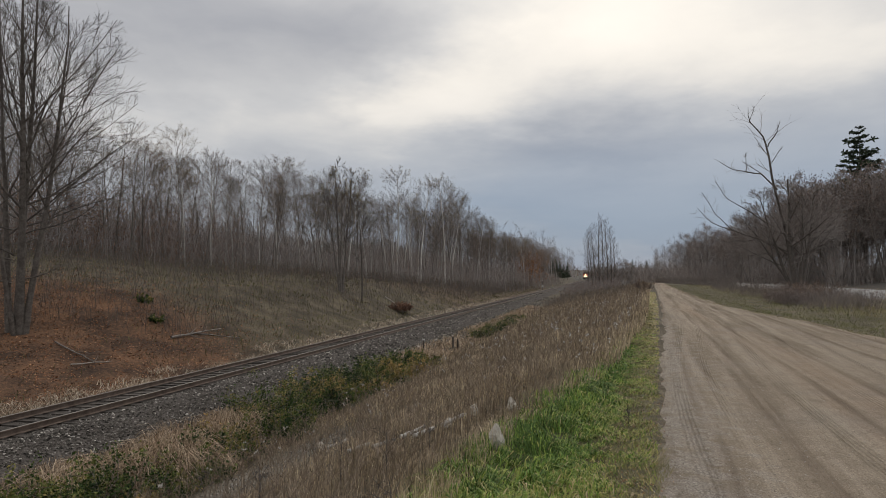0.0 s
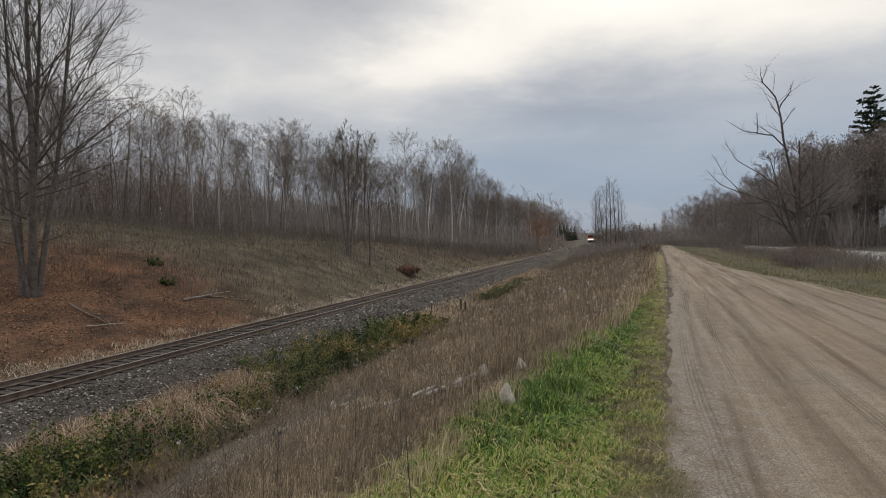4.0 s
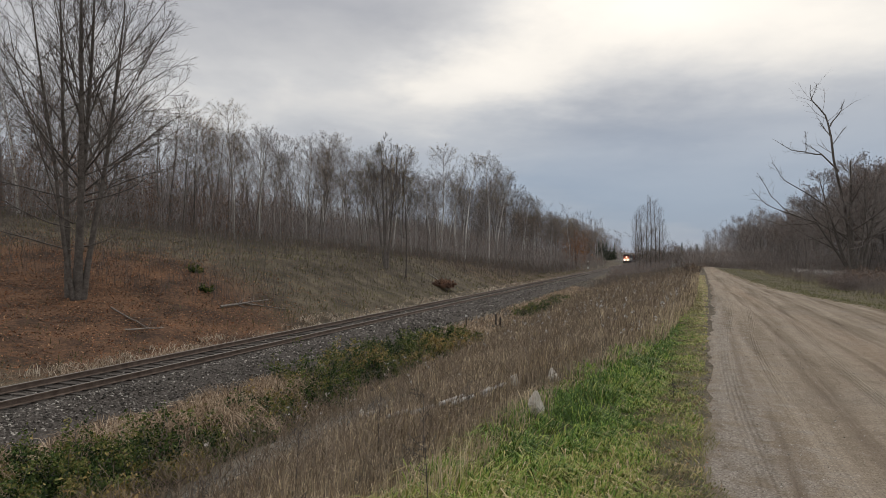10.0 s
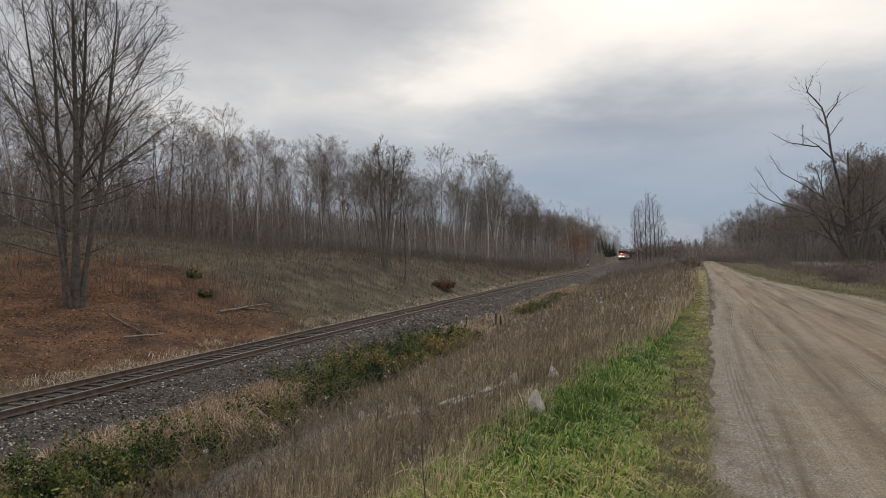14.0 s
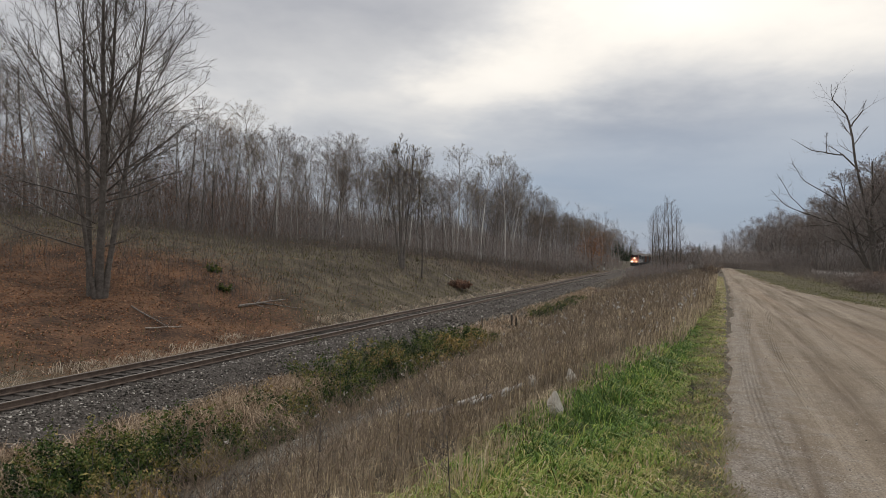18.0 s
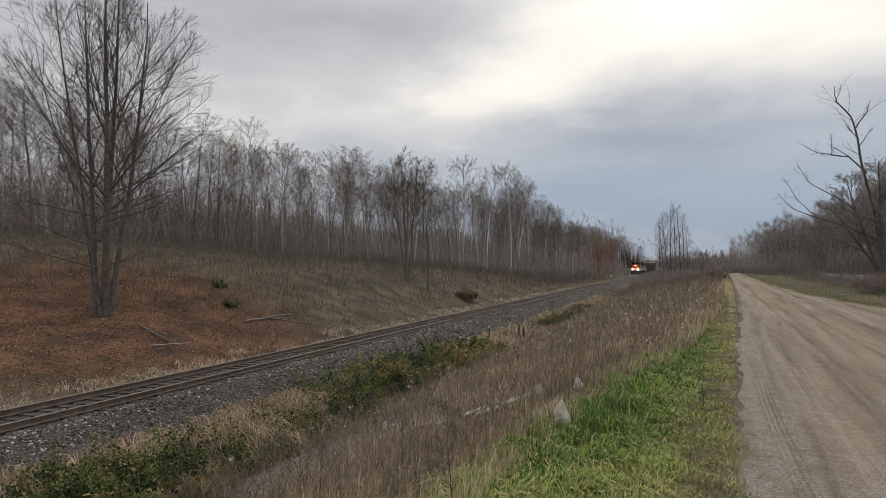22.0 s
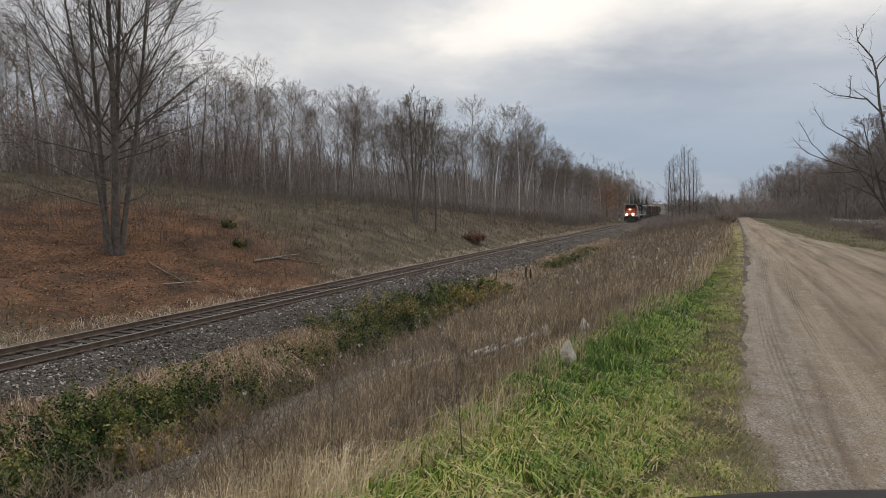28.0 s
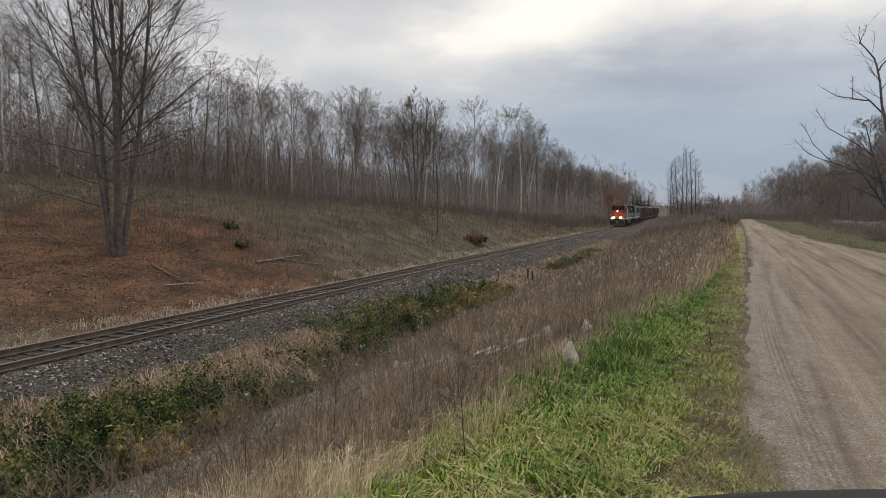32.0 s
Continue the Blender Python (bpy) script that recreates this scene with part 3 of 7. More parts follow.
RAIL_PROFILE = [(-0.07, -0.17), (-0.07, -0.155), (-0.012, -0.135), (-0.01, -0.045), (-0.036, -0.034), (-0.036, -0.006), (-0.028, 0.0), (0.028, 0.0), (0.036, -0.006), (0.036, -0.034), (0.01, -0.045), (0.012, -0.135), (0.07, -0.155), (0.07, -0.17)]


def build_rail(side):
    ys = np.array(graded(-45, 640, 1.0, 1.01))
    k = len(RAIL_PROFILE)
    verts = []
    for y in ys:
        for a, b in RAIL_PROFILE:
            verts.append(on_track(y, side + a, b))
    n = len(ys)
    i = np.arange(n * k).reshape(n, k)
    j = np.roll(i, -1, 1)
    faces = np.stack([i[:-1], i[1:], j[1:], j[:-1]], -1)
    me = mesh_np("rail", np.array(verts), faces.reshape(-1, 4), RUST, smooth=False)
    me.materials.append(POLISHED)
    head = np.zeros((n - 1, k), np.int32)
    head[:, 5:8] = 1
    me.polygons.foreach_set("material_index", head.ravel())
    ob = new("rail", me)
    ob.parent = track


build_rail(-0.755)
build_rail(0.755)

# ---------------------------------------------------------------- trees
LEAF_TINTS = [(0.0, (0.085, 0.062, 0.05)), (0.4, (0.17, 0.115, 0.085)), (0.7, (0.26, 0.16, 0.105)), (1.0, (0.36, 0.255, 0.165))]
DRY_LEAF = material("dry_leaf", [], 3, 20, 0.8, 0.0, tint="tint", tint_stops=LEAF_TINTS, spread=0.2)
ORANGE_LEAF = material("orange_leaf", [], 3, 20, 0.8, 0.0, tint="tint", tint_stops=[(0.0, (0.20, 0.08, 0.03)), (1.0, (0.50, 0.22, 0.07))])
DULL_LEAF = material("dull_brown_leaf", [], 3, 20, 0.8, 0.0, tint="tint", spread=0.15, tint_stops=[(0.0, (0.13, 0.103, 0.092)), (0.5, (0.19, 0.145, 0.125)), (0.85, (0.25, 0.175, 0.14)), (1.0, (0.31, 0.22, 0.15))])
YELLOW_LEAF = material("yellowing_leaf", [], 3, 20, 0.8, 0.0, tint="tint", tint_stops=[(0.0, (0.14, 0.10, 0.04)), (1.0, (0.38, 0.28, 0.11))])
NEEDLE = material("dark_needles", [], 2, 20, 0.85, 0.0, tint="tint", tint_stops=[(0.0, (0.022, 0.036, 0.022)), (1.0, (0.075, 0.10, 0.058))])


def unit(v):
    v = np.asarray(v, float)
    return v / max(np.linalg.norm(v), 1e-9)


def tubes(paths):
    """Tapered tubes along paths (points, radii, sides): vertices and quads."""
    groups = {}
    for pts, rad, sides in paths:
        groups.setdefault((len(pts), sides), []).append((pts, rad))
    V, F, base = [], [], 0
    spin = np.random.default_rng(len(paths))
    for (k, sides), some in groups.items():
        P = np.array([a for a, _ in some], float)
        R = np.array([b for _, b in some], float)
        T = np.gradient(P, axis=1)
        T /= np.linalg.norm(T, axis=2, keepdims=True) + 1e-9
        ref = np.where(np.abs(T[..., 2:3]) > 0.9, np.array([1.0, 0, 0]), np.array([0, 0, 1.0]))
        A = np.cross(T, ref)
        A /= np.linalg.norm(A, axis=2, keepdims=True) + 1e-9
        B = np.cross(T, A)
        n = len(some)
        if sides == 2:       # the finest twigs: single tapering slips, turned at random
            r = spin.uniform(0, 6.28, (n, 1, 1))
            W = (np.cos(r) * A + np.sin(r) * B) * R[:, :, None]
            i = base + np.arange(n * k * 2).reshape(n, k, 2)
            V.append(np.stack([P - W, P + W], 2).reshape(-1, 3))
            F.append(np.stack([i[:, :-1, 0], i[:, :-1, 1], i[:, 1:, 1], i[:, 1:, 0]], -1).reshape(-1, 4))
            base += n * k * 2
            continue
        ang = np.arange(sides) * 2 * np.pi / sides
        ring = P[:, :, None] + R[:, :, None, None] * (np.cos(ang)[:, None] * A[:, :, None] + np.sin(ang)[:, None] * B[:, :, None])
        i = base + np.arange(n * k * sides).reshape(n, k, sides)
        j = np.roll(i, -1, 2)
        V.append(ring.reshape(-1, 3))
        F.append(np.stack([i[:, :-1], i[:, 1:], j[:, 1:], j[:, :-1]], -1).reshape(-1, 4))
        base += n * k * sides
    return np.concatenate(V), np.concatenate(F)


def limb(rng, p, d, length, k, wiggle, lift):
    """Points of a crooked limb from p towards d that turns up (or down) by lift."""
    pts, d = [np.array(p, float)], unit(d)
    for _ in range(k - 1):
        d = unit(d + rng.normal(0, wiggle, 3) + np.array([0, 0, lift]))
        pts.append(pts[-1] + d * length / (k - 1))
    return np.array(pts)


def turned(rng, d, angle, az):
    """d tilted by angle degrees, to the side az."""
    d = unit(d)
    a = unit(np.cross(d, [0.3, 0.2, 1.0] if abs(d[2]) < 0.95 else [1.0, 0, 0]))
    b = np.cross(d, a)
    t = math.radians(angle)
    return d * math.cos(t) + (a * math.cos(az) + b * math.sin(az)) * math.sin(t)


def leaf_cards(rng, centres, size, spread, flat=1.0):
    """Small folded leaves about the centres: vertices, triangles, tint."""
    n = len(centres)
    c = centres + rng.normal(0, spread, (n, 3))
    a = rng.normal(0, 1, (n, 3)) * [1, 1, flat]
    a /= np.linalg.norm(a, axis=1, keepdims=True)
    b = np.cross(a, rng.normal(0, 1, (n, 3)) * [flat, flat, 1])
    b /= np.linalg.norm(b, axis=1, keepdims=True) + 1e-9
    s = size * rng.uniform(0.6, 1.4, (n, 1))
    up = np.cross(a, b) * s * 0.25
    V = np.stack([c - a * s, c + b * s * 0.6 + up, c + a * s, c - b * s * 0.6 + up], 1).reshape(-1, 3)
    i = np.arange(n)[:, None] * 4
    F = np.concatenate([i + [0, 1, 2], i + [0, 2, 3]])
    return V, F, np.repeat(rng.uniform(0, 1, n), 4)


def sprout(g, P, R, n, span, angle, length, k, wiggle, lift, thin, least, outline=None):
    """n shoots from every limb of P (limbs, points, 3): where along it they spring (span), how far they turn off (angle),
    their length as a share of the limb's by the place on it, and the tree's outline (heights, radii) that they keep to."""
    m, kp = P.shape[:2]
    t = span[0] + (span[1] - span[0]) * (np.arange(n)[None] + g.uniform(0, 0.95, (m, n))) / n
    i = np.minimum((t * (kp - 1)).astype(int), kp - 2)
    f = (t * (kp - 1) - i)[..., None]
    row = np.arange(m)[:, None]
    a, b = P[row, i], P[row, i + 1]
    p = (a + (b - a) * f).reshape(-1, 3)
    d = (b - a).reshape(-1, 3)
    d /= np.linalg.norm(d, axis=1, keepdims=True) + 1e-9
    rad = (R[row, i] * (1 - f[..., 0]) + R[row, i + 1] * f[..., 0]).reshape(-1)
    u = np.cross(d, np.where(np.abs(d[:, 2:3]) < 0.95, np.array([0.3, 0.2, 1.0]), np.array([1.0, 0, 0])))
    u /= np.linalg.norm(u, axis=1, keepdims=True) + 1e-9
    v = np.cross(d, u)
    az = (g.uniform(0, 6.28, (m, 1)) + 2.4 * np.arange(n)[None] + g.normal(0, 0.45, (m, n))).reshape(-1, 1)
    tilt = np.radians(g.uniform(angle[0], angle[1], (m * n, 1)))
    d = d * np.cos(tilt) + (u * np.cos(az) + v * np.sin(az)) * np.sin(tilt)
    whole = np.linalg.norm(np.diff(P, axis=1), axis=2).sum(1)[:, None]
    ln = (whole * length(t) * g.uniform(0.72, 1.2, (m, n))).reshape(-1, 1)
    if outline:
        for _ in range(2):
            e = p + d * ln
            over = np.hypot(e[:, 0], e[:, 1]) / np.maximum(np.interp(e[:, 2], *outline), 0.2)
            ln = ln * np.where(over > 1, np.clip(1.6 - 0.8 * over, 0.3, 1.0), 1.0)[:, None]
    pts = [p]
    for _ in range(k - 1):
        d = d + g.normal(0, wiggle, d.shape) + np.array([0, 0, lift])
        d /= np.linalg.norm(d, axis=1, keepdims=True)
        pts.append(pts[-1] + d * ln / (k - 1))
    r0 = np.maximum(rad * thin, least)
    return np.stack(pts, 1), r0[:, None] * np.linspace(1, 0.34, k)[None]


def boughs(seed, stems, levels, outline=None):
    """Stems (x, y, lean x, lean y, length, radius), then level on level of shoots; returns groups of tubes, level by level."""
    g = np.random.default_rng(seed)
    P = np.stack([limb(g, (x, y, -0.2), (dx, dy, 1), ln, 10, 0.028, 0.012) for x, y, dx, dy, ln, r in stems])
    R = np.stack([r * np.linspace(1.0, 0.16, 10) * np.array([1.3, 1.05] + [1.0] * 8) for *_, r in stems])
    groups = [(P, R, 8)]
    for n, span, angle, length, k, wiggle, lift, thin, least, sides in levels:
        P, R = sprout(g, P, R, n, span, angle, length, k, wiggle, lift, thin, least, outline)
        groups.append((P, R, sides))
    return groups


def slender_tree(seed, height, branches=30, reach=0.2, low=0.4, lean=0.04, r=0.009, fat=1.0):
    """An aspen or birch: one straight stem and rising branches that divide into fine twigs."""
    g = np.random.default_rng(seed)
    crown = lambda t: reach * (0.22 + 0.95 * np.sin(np.pi * np.minimum(1, (1 - t) / (1 - low) * 0.8 + 0.05)))
    return boughs(seed, [(0, 0, g.normal(0, lean), g.normal(0, lean), height, height * r)], [
        (branches, (low, 0.985), (32, 58), crown, 5, 0.09, 0.03, 0.42, 0.013 * fat, 4),
        (6, (0.2, 0.97), (24, 48), lambda t: 0.5 * (1 - t) + 0.2, 4, 0.06, 0.02, 0.55, 0.0085 * fat, 3),
        (5, (0.25, 1.0), (20, 44), lambda t: 0.4 * (1 - t) + 0.28, 3, 0.06, 0.02, 0.6, 0.006 * fat, 2)])


def broad_tree(seed, stems, outline, fat=1.0, n=(13, 9, 6, 3), wide=(26, 48)):
    """A wide-crowned tree whose boughs fan out and divide four times over inside the outline."""
    return boughs(seed, stems, [
        (n[0], (0.27, 0.98), wide, lambda t: 0.62 * (1 - t) + 0.12, 7, 0.055, 0.03, 0.44, 0.018, 6),
        (n[1], (0.18, 0.97), (22, 42), lambda t: 0.5 * (1 - t) + 0.16, 5, 0.045, 0.03, 0.5, 0.011 * fat, 4),
        (n[2], (0.18, 0.98), (18, 38), lambda t: 0.45 * (1 - t) + 0.22, 4, 0.045, 0.02, 0.55, 0.0075 * fat, 3),
        (n[3], (0.25, 1.0), (16, 36), lambda t: 0.4 * (1 - t) + 0.3, 2, 0.08, 0.03, 0.6, 0.0058 * fat, 2)], outline)


def ends(groups):
    return groups[-1][0][:, -1]


def tree_thing(name, label, trunk_me, crown_me, m, leaves_me=None, group="", size=1.0, category="tree"):
    t = tagged(new(name), label, category, group)
    part("trunk", trunk_me, None, t)
    part("crown", crown_me, None, t)
    if leaves_me:
        part("foliage", leaves_me, None, t)
    t.matrix_basis = m @ Matrix.Diagonal((size, size, size, 1))
    return t


def at_land(x, y, dz=0.0, turn=0.0):
    return pose(x, y, float(land(x, y)) + dz, 0, 0, turn)


def as_paths(groups):
    return [(p, r, sides) for P, R, sides in groups for p, r in zip(P, R)]


def meshes_of(name, groups, bark, twig, heavy=2, more=()):
    """The first levels (and some limbs more) as the trunk, the finer ones as the crown."""
    return mesh_np(name + "_trunk", *tubes(as_paths(groups[:heavy]) + list(more)), bark, smooth=True), mesh_np(name + "_crown", *tubes(as_paths(groups[heavy:])), twig)


rng = np.random.default_rng(5)

# the big bare maple beyond the track
maple = broad_tree(21, [(-0.34, 0.0, -0.11, 0.02, 16.6, 0.16), (-0.1, 0.12, -0.03, 0.05, 18.0, 0.17), (0.1, -0.08, 0.035, -0.04, 18.2, 0.19), (0.30, 0.0, 0.13, 0.02, 16.4, 0.15), (0.1, 0.25, 0.05, 0.17, 15.6, 0.11), (0.0, -0.25, -0.05, -0.16, 15.4, 0.11)],
                   ([0, 3, 5.5, 8, 11.5, 14, 16.5, 18.6], [1.2, 1.8, 2.6, 3.8, 5.7, 5.2, 3.4, 0.6]), 1.0, (12, 8, 6, 4), (30, 52))
low_rng = np.random.default_rng(3)
low_limbs, low_twigs = [], []
for k, (a0, z0, ln, up) in enumerate([(3.1, 2.3, 7.4, 0.42), (3.4, 3.4, 6.2, 0.5), (0.1, 2.5, 1.7, 0.3), (5.9, 4.6, 4.6, 0.6), (3.7, 4.8, 5.0, 0.6), (0.5, 5.0, 5.2, 0.75), (2.7, 5.4, 5.2, 0.7), (1.6, 4.2, 3.6, 0.5), (0.2, 6.0, 5.0, 0.8), (4.6, 3.6, 3.2, 0.4)]):
    b = limb(low_rng, (0.3 * math.cos(a0), 0.3 * math.sin(a0), z0), (math.cos(a0), math.sin(a0), up * 0.4), ln, 8, 0.06, 0.05)
    low_limbs.append((b, np.linspace(0.045, 0.01, 8), 5))
    low_twigs.append(b)
lt, lr = sprout(low_rng, np.stack(low_twigs), np.full((10, 8), 0.03), 11, (0.3, 1.0), (22, 50), lambda t: 0.3 * (1 - t) + 0.14, 4, 0.08, 0.04, 0.4, 0.009)
lt2, lr2 = sprout(low_rng, lt, lr, 4, (0.3, 1.0), (20, 45), lambda t: 0.35 + 0 * t, 3, 0.08, 0.03, 0.6, 0.006)
tree_thing("maple_tree", "large bare multi-stemmed maple on a leaf-strewn bank", *meshes_of("maple", maple + [(lt, lr, 3), (lt2, lr2, 2)], DARK_BARK, DARK_TWIG, 3, low_limbs), at_land(-17.6, 32.0))

# the open-crowned tree half way up the cutting, and a thin one leaning beside it
ft = broad_tree(23, [(0, 0, -0.03, 0, 12.6, 0.15), (-0.1, 0.1, -0.13, 0.05, 11.8, 0.11), (0.12, 0, 0.11, 0.03, 12.0, 0.12), (0, 0.1, 0.02, -0.12, 11.5, 0.1)], ([0, 4, 8, 11, 13.6], [1.0, 2.2, 3.3, 2.8, 0.5]), 1.5, (10, 7, 5, 3), (30, 54))
fl = leaf_cards(np.random.default_rng(2), ends(ft)[np.random.default_rng(4).choice(len(ends(ft)), 420)], 0.07, 0.1)
fl[0][:, 2] = np.where(fl[0][:, 2] < 6, 9.0 + 0.35 * fl[0][:, 2], fl[0][:, 2])
tree_thing("tree", "bare open-crowned tree with a few yellow leaves", *meshes_of("open_tree", ft, BARK, TWIG), at_land(-5.25, 65.0), mesh_np("open_tree_leaves", fl[0], fl[1], YELLOW_LEAF, fl[2]))
st = slender_tree(77, 10.5, 26, 0.22, 0.35, 0.1, 0.008, 1.5)
tree_thing("tree", "thin dark bare tree leaning on a grassy slope", *meshes_of("leaning_tree", st, DARK_BARK, DARK_TWIG), at_land(-3.2, 64.0))

# the wood on the hill: several slender kinds, repeated
KINDS = []
for k, (h, nb, reach, low, lean, bark, leafy) in enumerate([(13.0, 27, 0.18, 0.42, 0.03, PALE_BARK, 120), (12.2, 25, 0.2, 0.45, 0.05, BARK, 90), (13.8, 28, 0.17, 0.5, 0.02, PALE_BARK, 220), (11.5, 23, 0.22, 0.38, 0.06, BARK, 260), (12.8, 25, 0.18, 0.55, 0.08, PALE_BARK, 60), (13.2, 30, 0.21, 0.34, 0.03, BARK, 150), (9.5, 20, 0.21, 0.3, 0.07, PALE_BARK, 60)]):
    kind = slender_tree(100 + k, h, nb, reach * 1.15, low, lean, 0.0088, 1.25)
    tips = ends(kind)
    tr, cr = meshes_of("slender", kind, bark, TWIG, 1)
    lv = None
    if leafy:
        g = np.random.default_rng(k)
        q = leaf_cards(g, tips[g.choice(len(tips), leafy * 4)], 0.05, 0.1)
        lv = mesh_np("slender_leaves", q[0], q[1], YELLOW_LEAF if k == 2 else DRY_LEAF, q[2])
    KINDS.append((tr, cr, lv, "pale-barked bare aspen in the hillside wood" if bark is PALE_BARK else "grey-barked bare tree in the hillside wood"))


protos = {}
placed, tries = [], 0
while len(placed) < 298 and tries < 20000:
    tries += 1
    y = 30 + 260 * rng.uniform() ** 1.35
    u = wood_front(y) + 34 * rng.uniform() ** 1.5
    x = TRACK_X0 + TRACK_M * y - u / TC
    if x / y < -0.80 or y < 26 or (x - 18.2) ** 2 + (y - 33) ** 2 < 30:
        continue
    if any((x - a) ** 2 + (y - b) ** 2 < (2.3 if y < 110 else 6.0) for a, b in placed):
        continue
    placed.append((x, y))
    k = rng.choice(7, p=[0.2, 0.16, 0.14, 0.16, 0.13, 0.15, 0.06])
    size = rng.uniform(0.84, 1.12) * (1.22 if 0.0 < x / y < 0.11 and y > 85 else 1.0)
    m = at_land(x, y, 0, rng.uniform(0, 360))
    if k not in protos:
        protos[k] = tree_thing("woodland_tree", KINDS[k][3], KINDS[k][0], KINDS[k][1], m, KINDS[k][2], "trees of the hillside wood", size)
    else:
        protos[k].scale = (size, size, size)
        c = copy_thing(protos[k], m)


def thicket(name, n, spots, h, mat, seed, label, twigs=3, sides=3, rad=0.012, leaves=0, leaf_mat=None, leaf_size=0.1):
    """Thin brush: upright shoots with a few twigs each, as one object."""
    g = np.random.default_rng(seed)
    paths = []
    pts = spots(g, n)
    zs = land(pts[:, 0], pts[:, 1])
    for (x, y), z in zip(pts, zs):
        hh = h * g.uniform(0.45, 1.3)
        b = limb(g, (x, y, z - 0.05), (g.normal(0, 0.22), g.normal(0, 0.22), 1), hh, 3, 0.12, 0.05)
        paths.append((b, np.array([rad, rad * 0.7, rad * 0.3]), sides))
        for _ in range(twigs):
            t = g.uniform(0.25, 0.95) * 2
            i = min(int(t), 1)
            p = b[i] + (b[i + 1] - b[i]) * (t - i)
            e = p + turned(g, b[i + 1] - b[i], g.uniform(25, 55), g.uniform(0, 6.28)) * hh * g.uniform(0.15, 0.38)
            paths.append((np.array([p, e]), np.array([rad * 0.6, rad * 0.3]), 2))
    ob = tagged(new(name, mesh_np(name, *tubes(paths), mat)), label, "brush", kind="stuff")
    if leaves:
        i = g.integers(0, len(pts), leaves)
        c = np.stack([pts[i, 0], pts[i, 1], zs[i] + h * g.uniform(0.05, 0.95, leaves) ** 1.3], -1)
        q = leaf_cards(g, c, leaf_size, 0.35)
        part("foliage", mesh_np(name + "_leaves", q[0], q[1], leaf_mat, q[2]), None, ob)
    return ob


def in_wood(g, n):
    y = 28 + 230 * g.uniform(0, 1, n) ** 1.5
    u = wood_front(y) - 4 + 34 * g.uniform(0, 1, n) ** 1.3
    x = TRACK_X0 + TRACK_M * y - u / TC
    ok = (x / y > -0.85)
    return np.stack([x, y], -1)[ok]


def on_cutting(g, n):
    y = 34 + 150 * g.uniform(0, 1, n) ** 1.3
    f = wood_front(y)
    u = 5.5 + (f - 3.5) * g.uniform(0, 1, n) ** 0.8
    x = TRACK_X0 + TRACK_M * y - u / TC
    return np.stack([x, y], -1)[(x / y > -0.85)]


thicket("underbrush", 5200, in_wood, 4.8, FAR_TWIG, 31, "grey-brown underbrush with dead leaves between the woodland trunks", 5, 3, 0.026, 14000, DRY_LEAF, 0.09)


def russet_stand(g, n):
    y = 36 + 60 * g.uniform(0, 1, n)
    u = wood_front(y) - 1 + 22 * g.uniform(0, 1, n) ** 1.2
    x = TRACK_X0 + TRACK_M * y - u / TC
    return np.stack([x, y], -1)[(x / y > -0.85) & (x / y < -0.27 + 0.1 * fbm(x, y, 6.0))]


RUSSET = material("russet_leaf", [], 3, 20, 0.8, 0.0, tint="tint", tint_stops=[(0.0, (0.12, 0.07, 0.05)), (0.6, (0.23, 0.125, 0.085)), (1.0, (0.33, 0.19, 0.12))])
thicket("russet_saplings", 1100, russet_stand, 7.0, TWIG, 37, "thin saplings holding small russet leaves under the birches", 6, 3, 0.022, 36000, RUSSET, 0.065)
def bramble_spots(g, n):
    p = on_cutting(g, n * 3)
    p = p[fbm(p[:, 0], p[:, 1], 2.4, 5.0) > 0.18]
    return p[:n]


thicket("brambles", 3600, bramble_spots, 1.0, TWIG, 38, "ragged brown brambles scattered over the cutting's side", 6, 3, 0.011, 12000, RUSSET, 0.045)
thicket("brush", 8200, on_cutting, 1.3, TWIG, 32, "low leafless brush on the cutting's side", 4, 3, 0.010, 5000, DRY_LEAF, 0.05)


def far_wood(name, n, spots, h, seed, label, mat, leaves=0, leaf_mat=None, leaf_size=0.35, rad=0.09):
    """Trees too far and many to count: stems, boughs and clumps of twigs in one object."""
    g = np.random.default_rng(seed)
    paths, tips = [], []
    pts = spots(g, n)
    zs = land(pts[:, 0], pts[:, 1])
    for (x, y), z in zip(pts, zs):
        hh = h * g.uniform(0.7, 1.15)
        b = limb(g, (x, y, z - 0.2), (g.normal(0, 0.05), g.normal(0, 0.05), 1), hh, 4, 0.05, 0.02)
        paths.append((b, np.array([rad, rad * 0.7, rad * 0.45, 0.02]), 4))
        for _ in range(8):
            t = g.uniform(0.3, 1.0) * 3
            i = min(int(t), 2)
            p = b[i] + (b[i + 1] - b[i]) * (t - i)
            q = limb(g, p, turned(g, (0, 0, 1), g.uniform(25, 65), g.uniform(0, 6.28)), hh * g.uniform(0.12, 0.26), 3, 0.1, 0.1)
            paths.append((q, np.array([0.035, 0.025, 0.012]), 3))
            for _ in range(5):
                e = q[1] + (q[2] - q[1]) * g.uniform(-0.6, 1) + g.normal(0, 0.5, 3) * hh * 0.07 + [0, 0, hh * 0.03]
                paths.append((np.array([q[1] * 0.5 + q[2] * 0.5, e]), np.array([0.028, 0.014]), 2))
                tips.append(e)
    ob = tagged(new(name, mesh_np(name, *tubes(paths), mat)), label, "woods", kind="stuff")
    if leaves:
        tips = np.array(tips)
        q = leaf_cards(g, tips[g.choice(len(tips), leaves)], leaf_size, 0.5)
        lv = part("foliage", mesh_np(name + "_leaves", q[0], q[1], leaf_mat, q[2]), None, ob)
    return ob


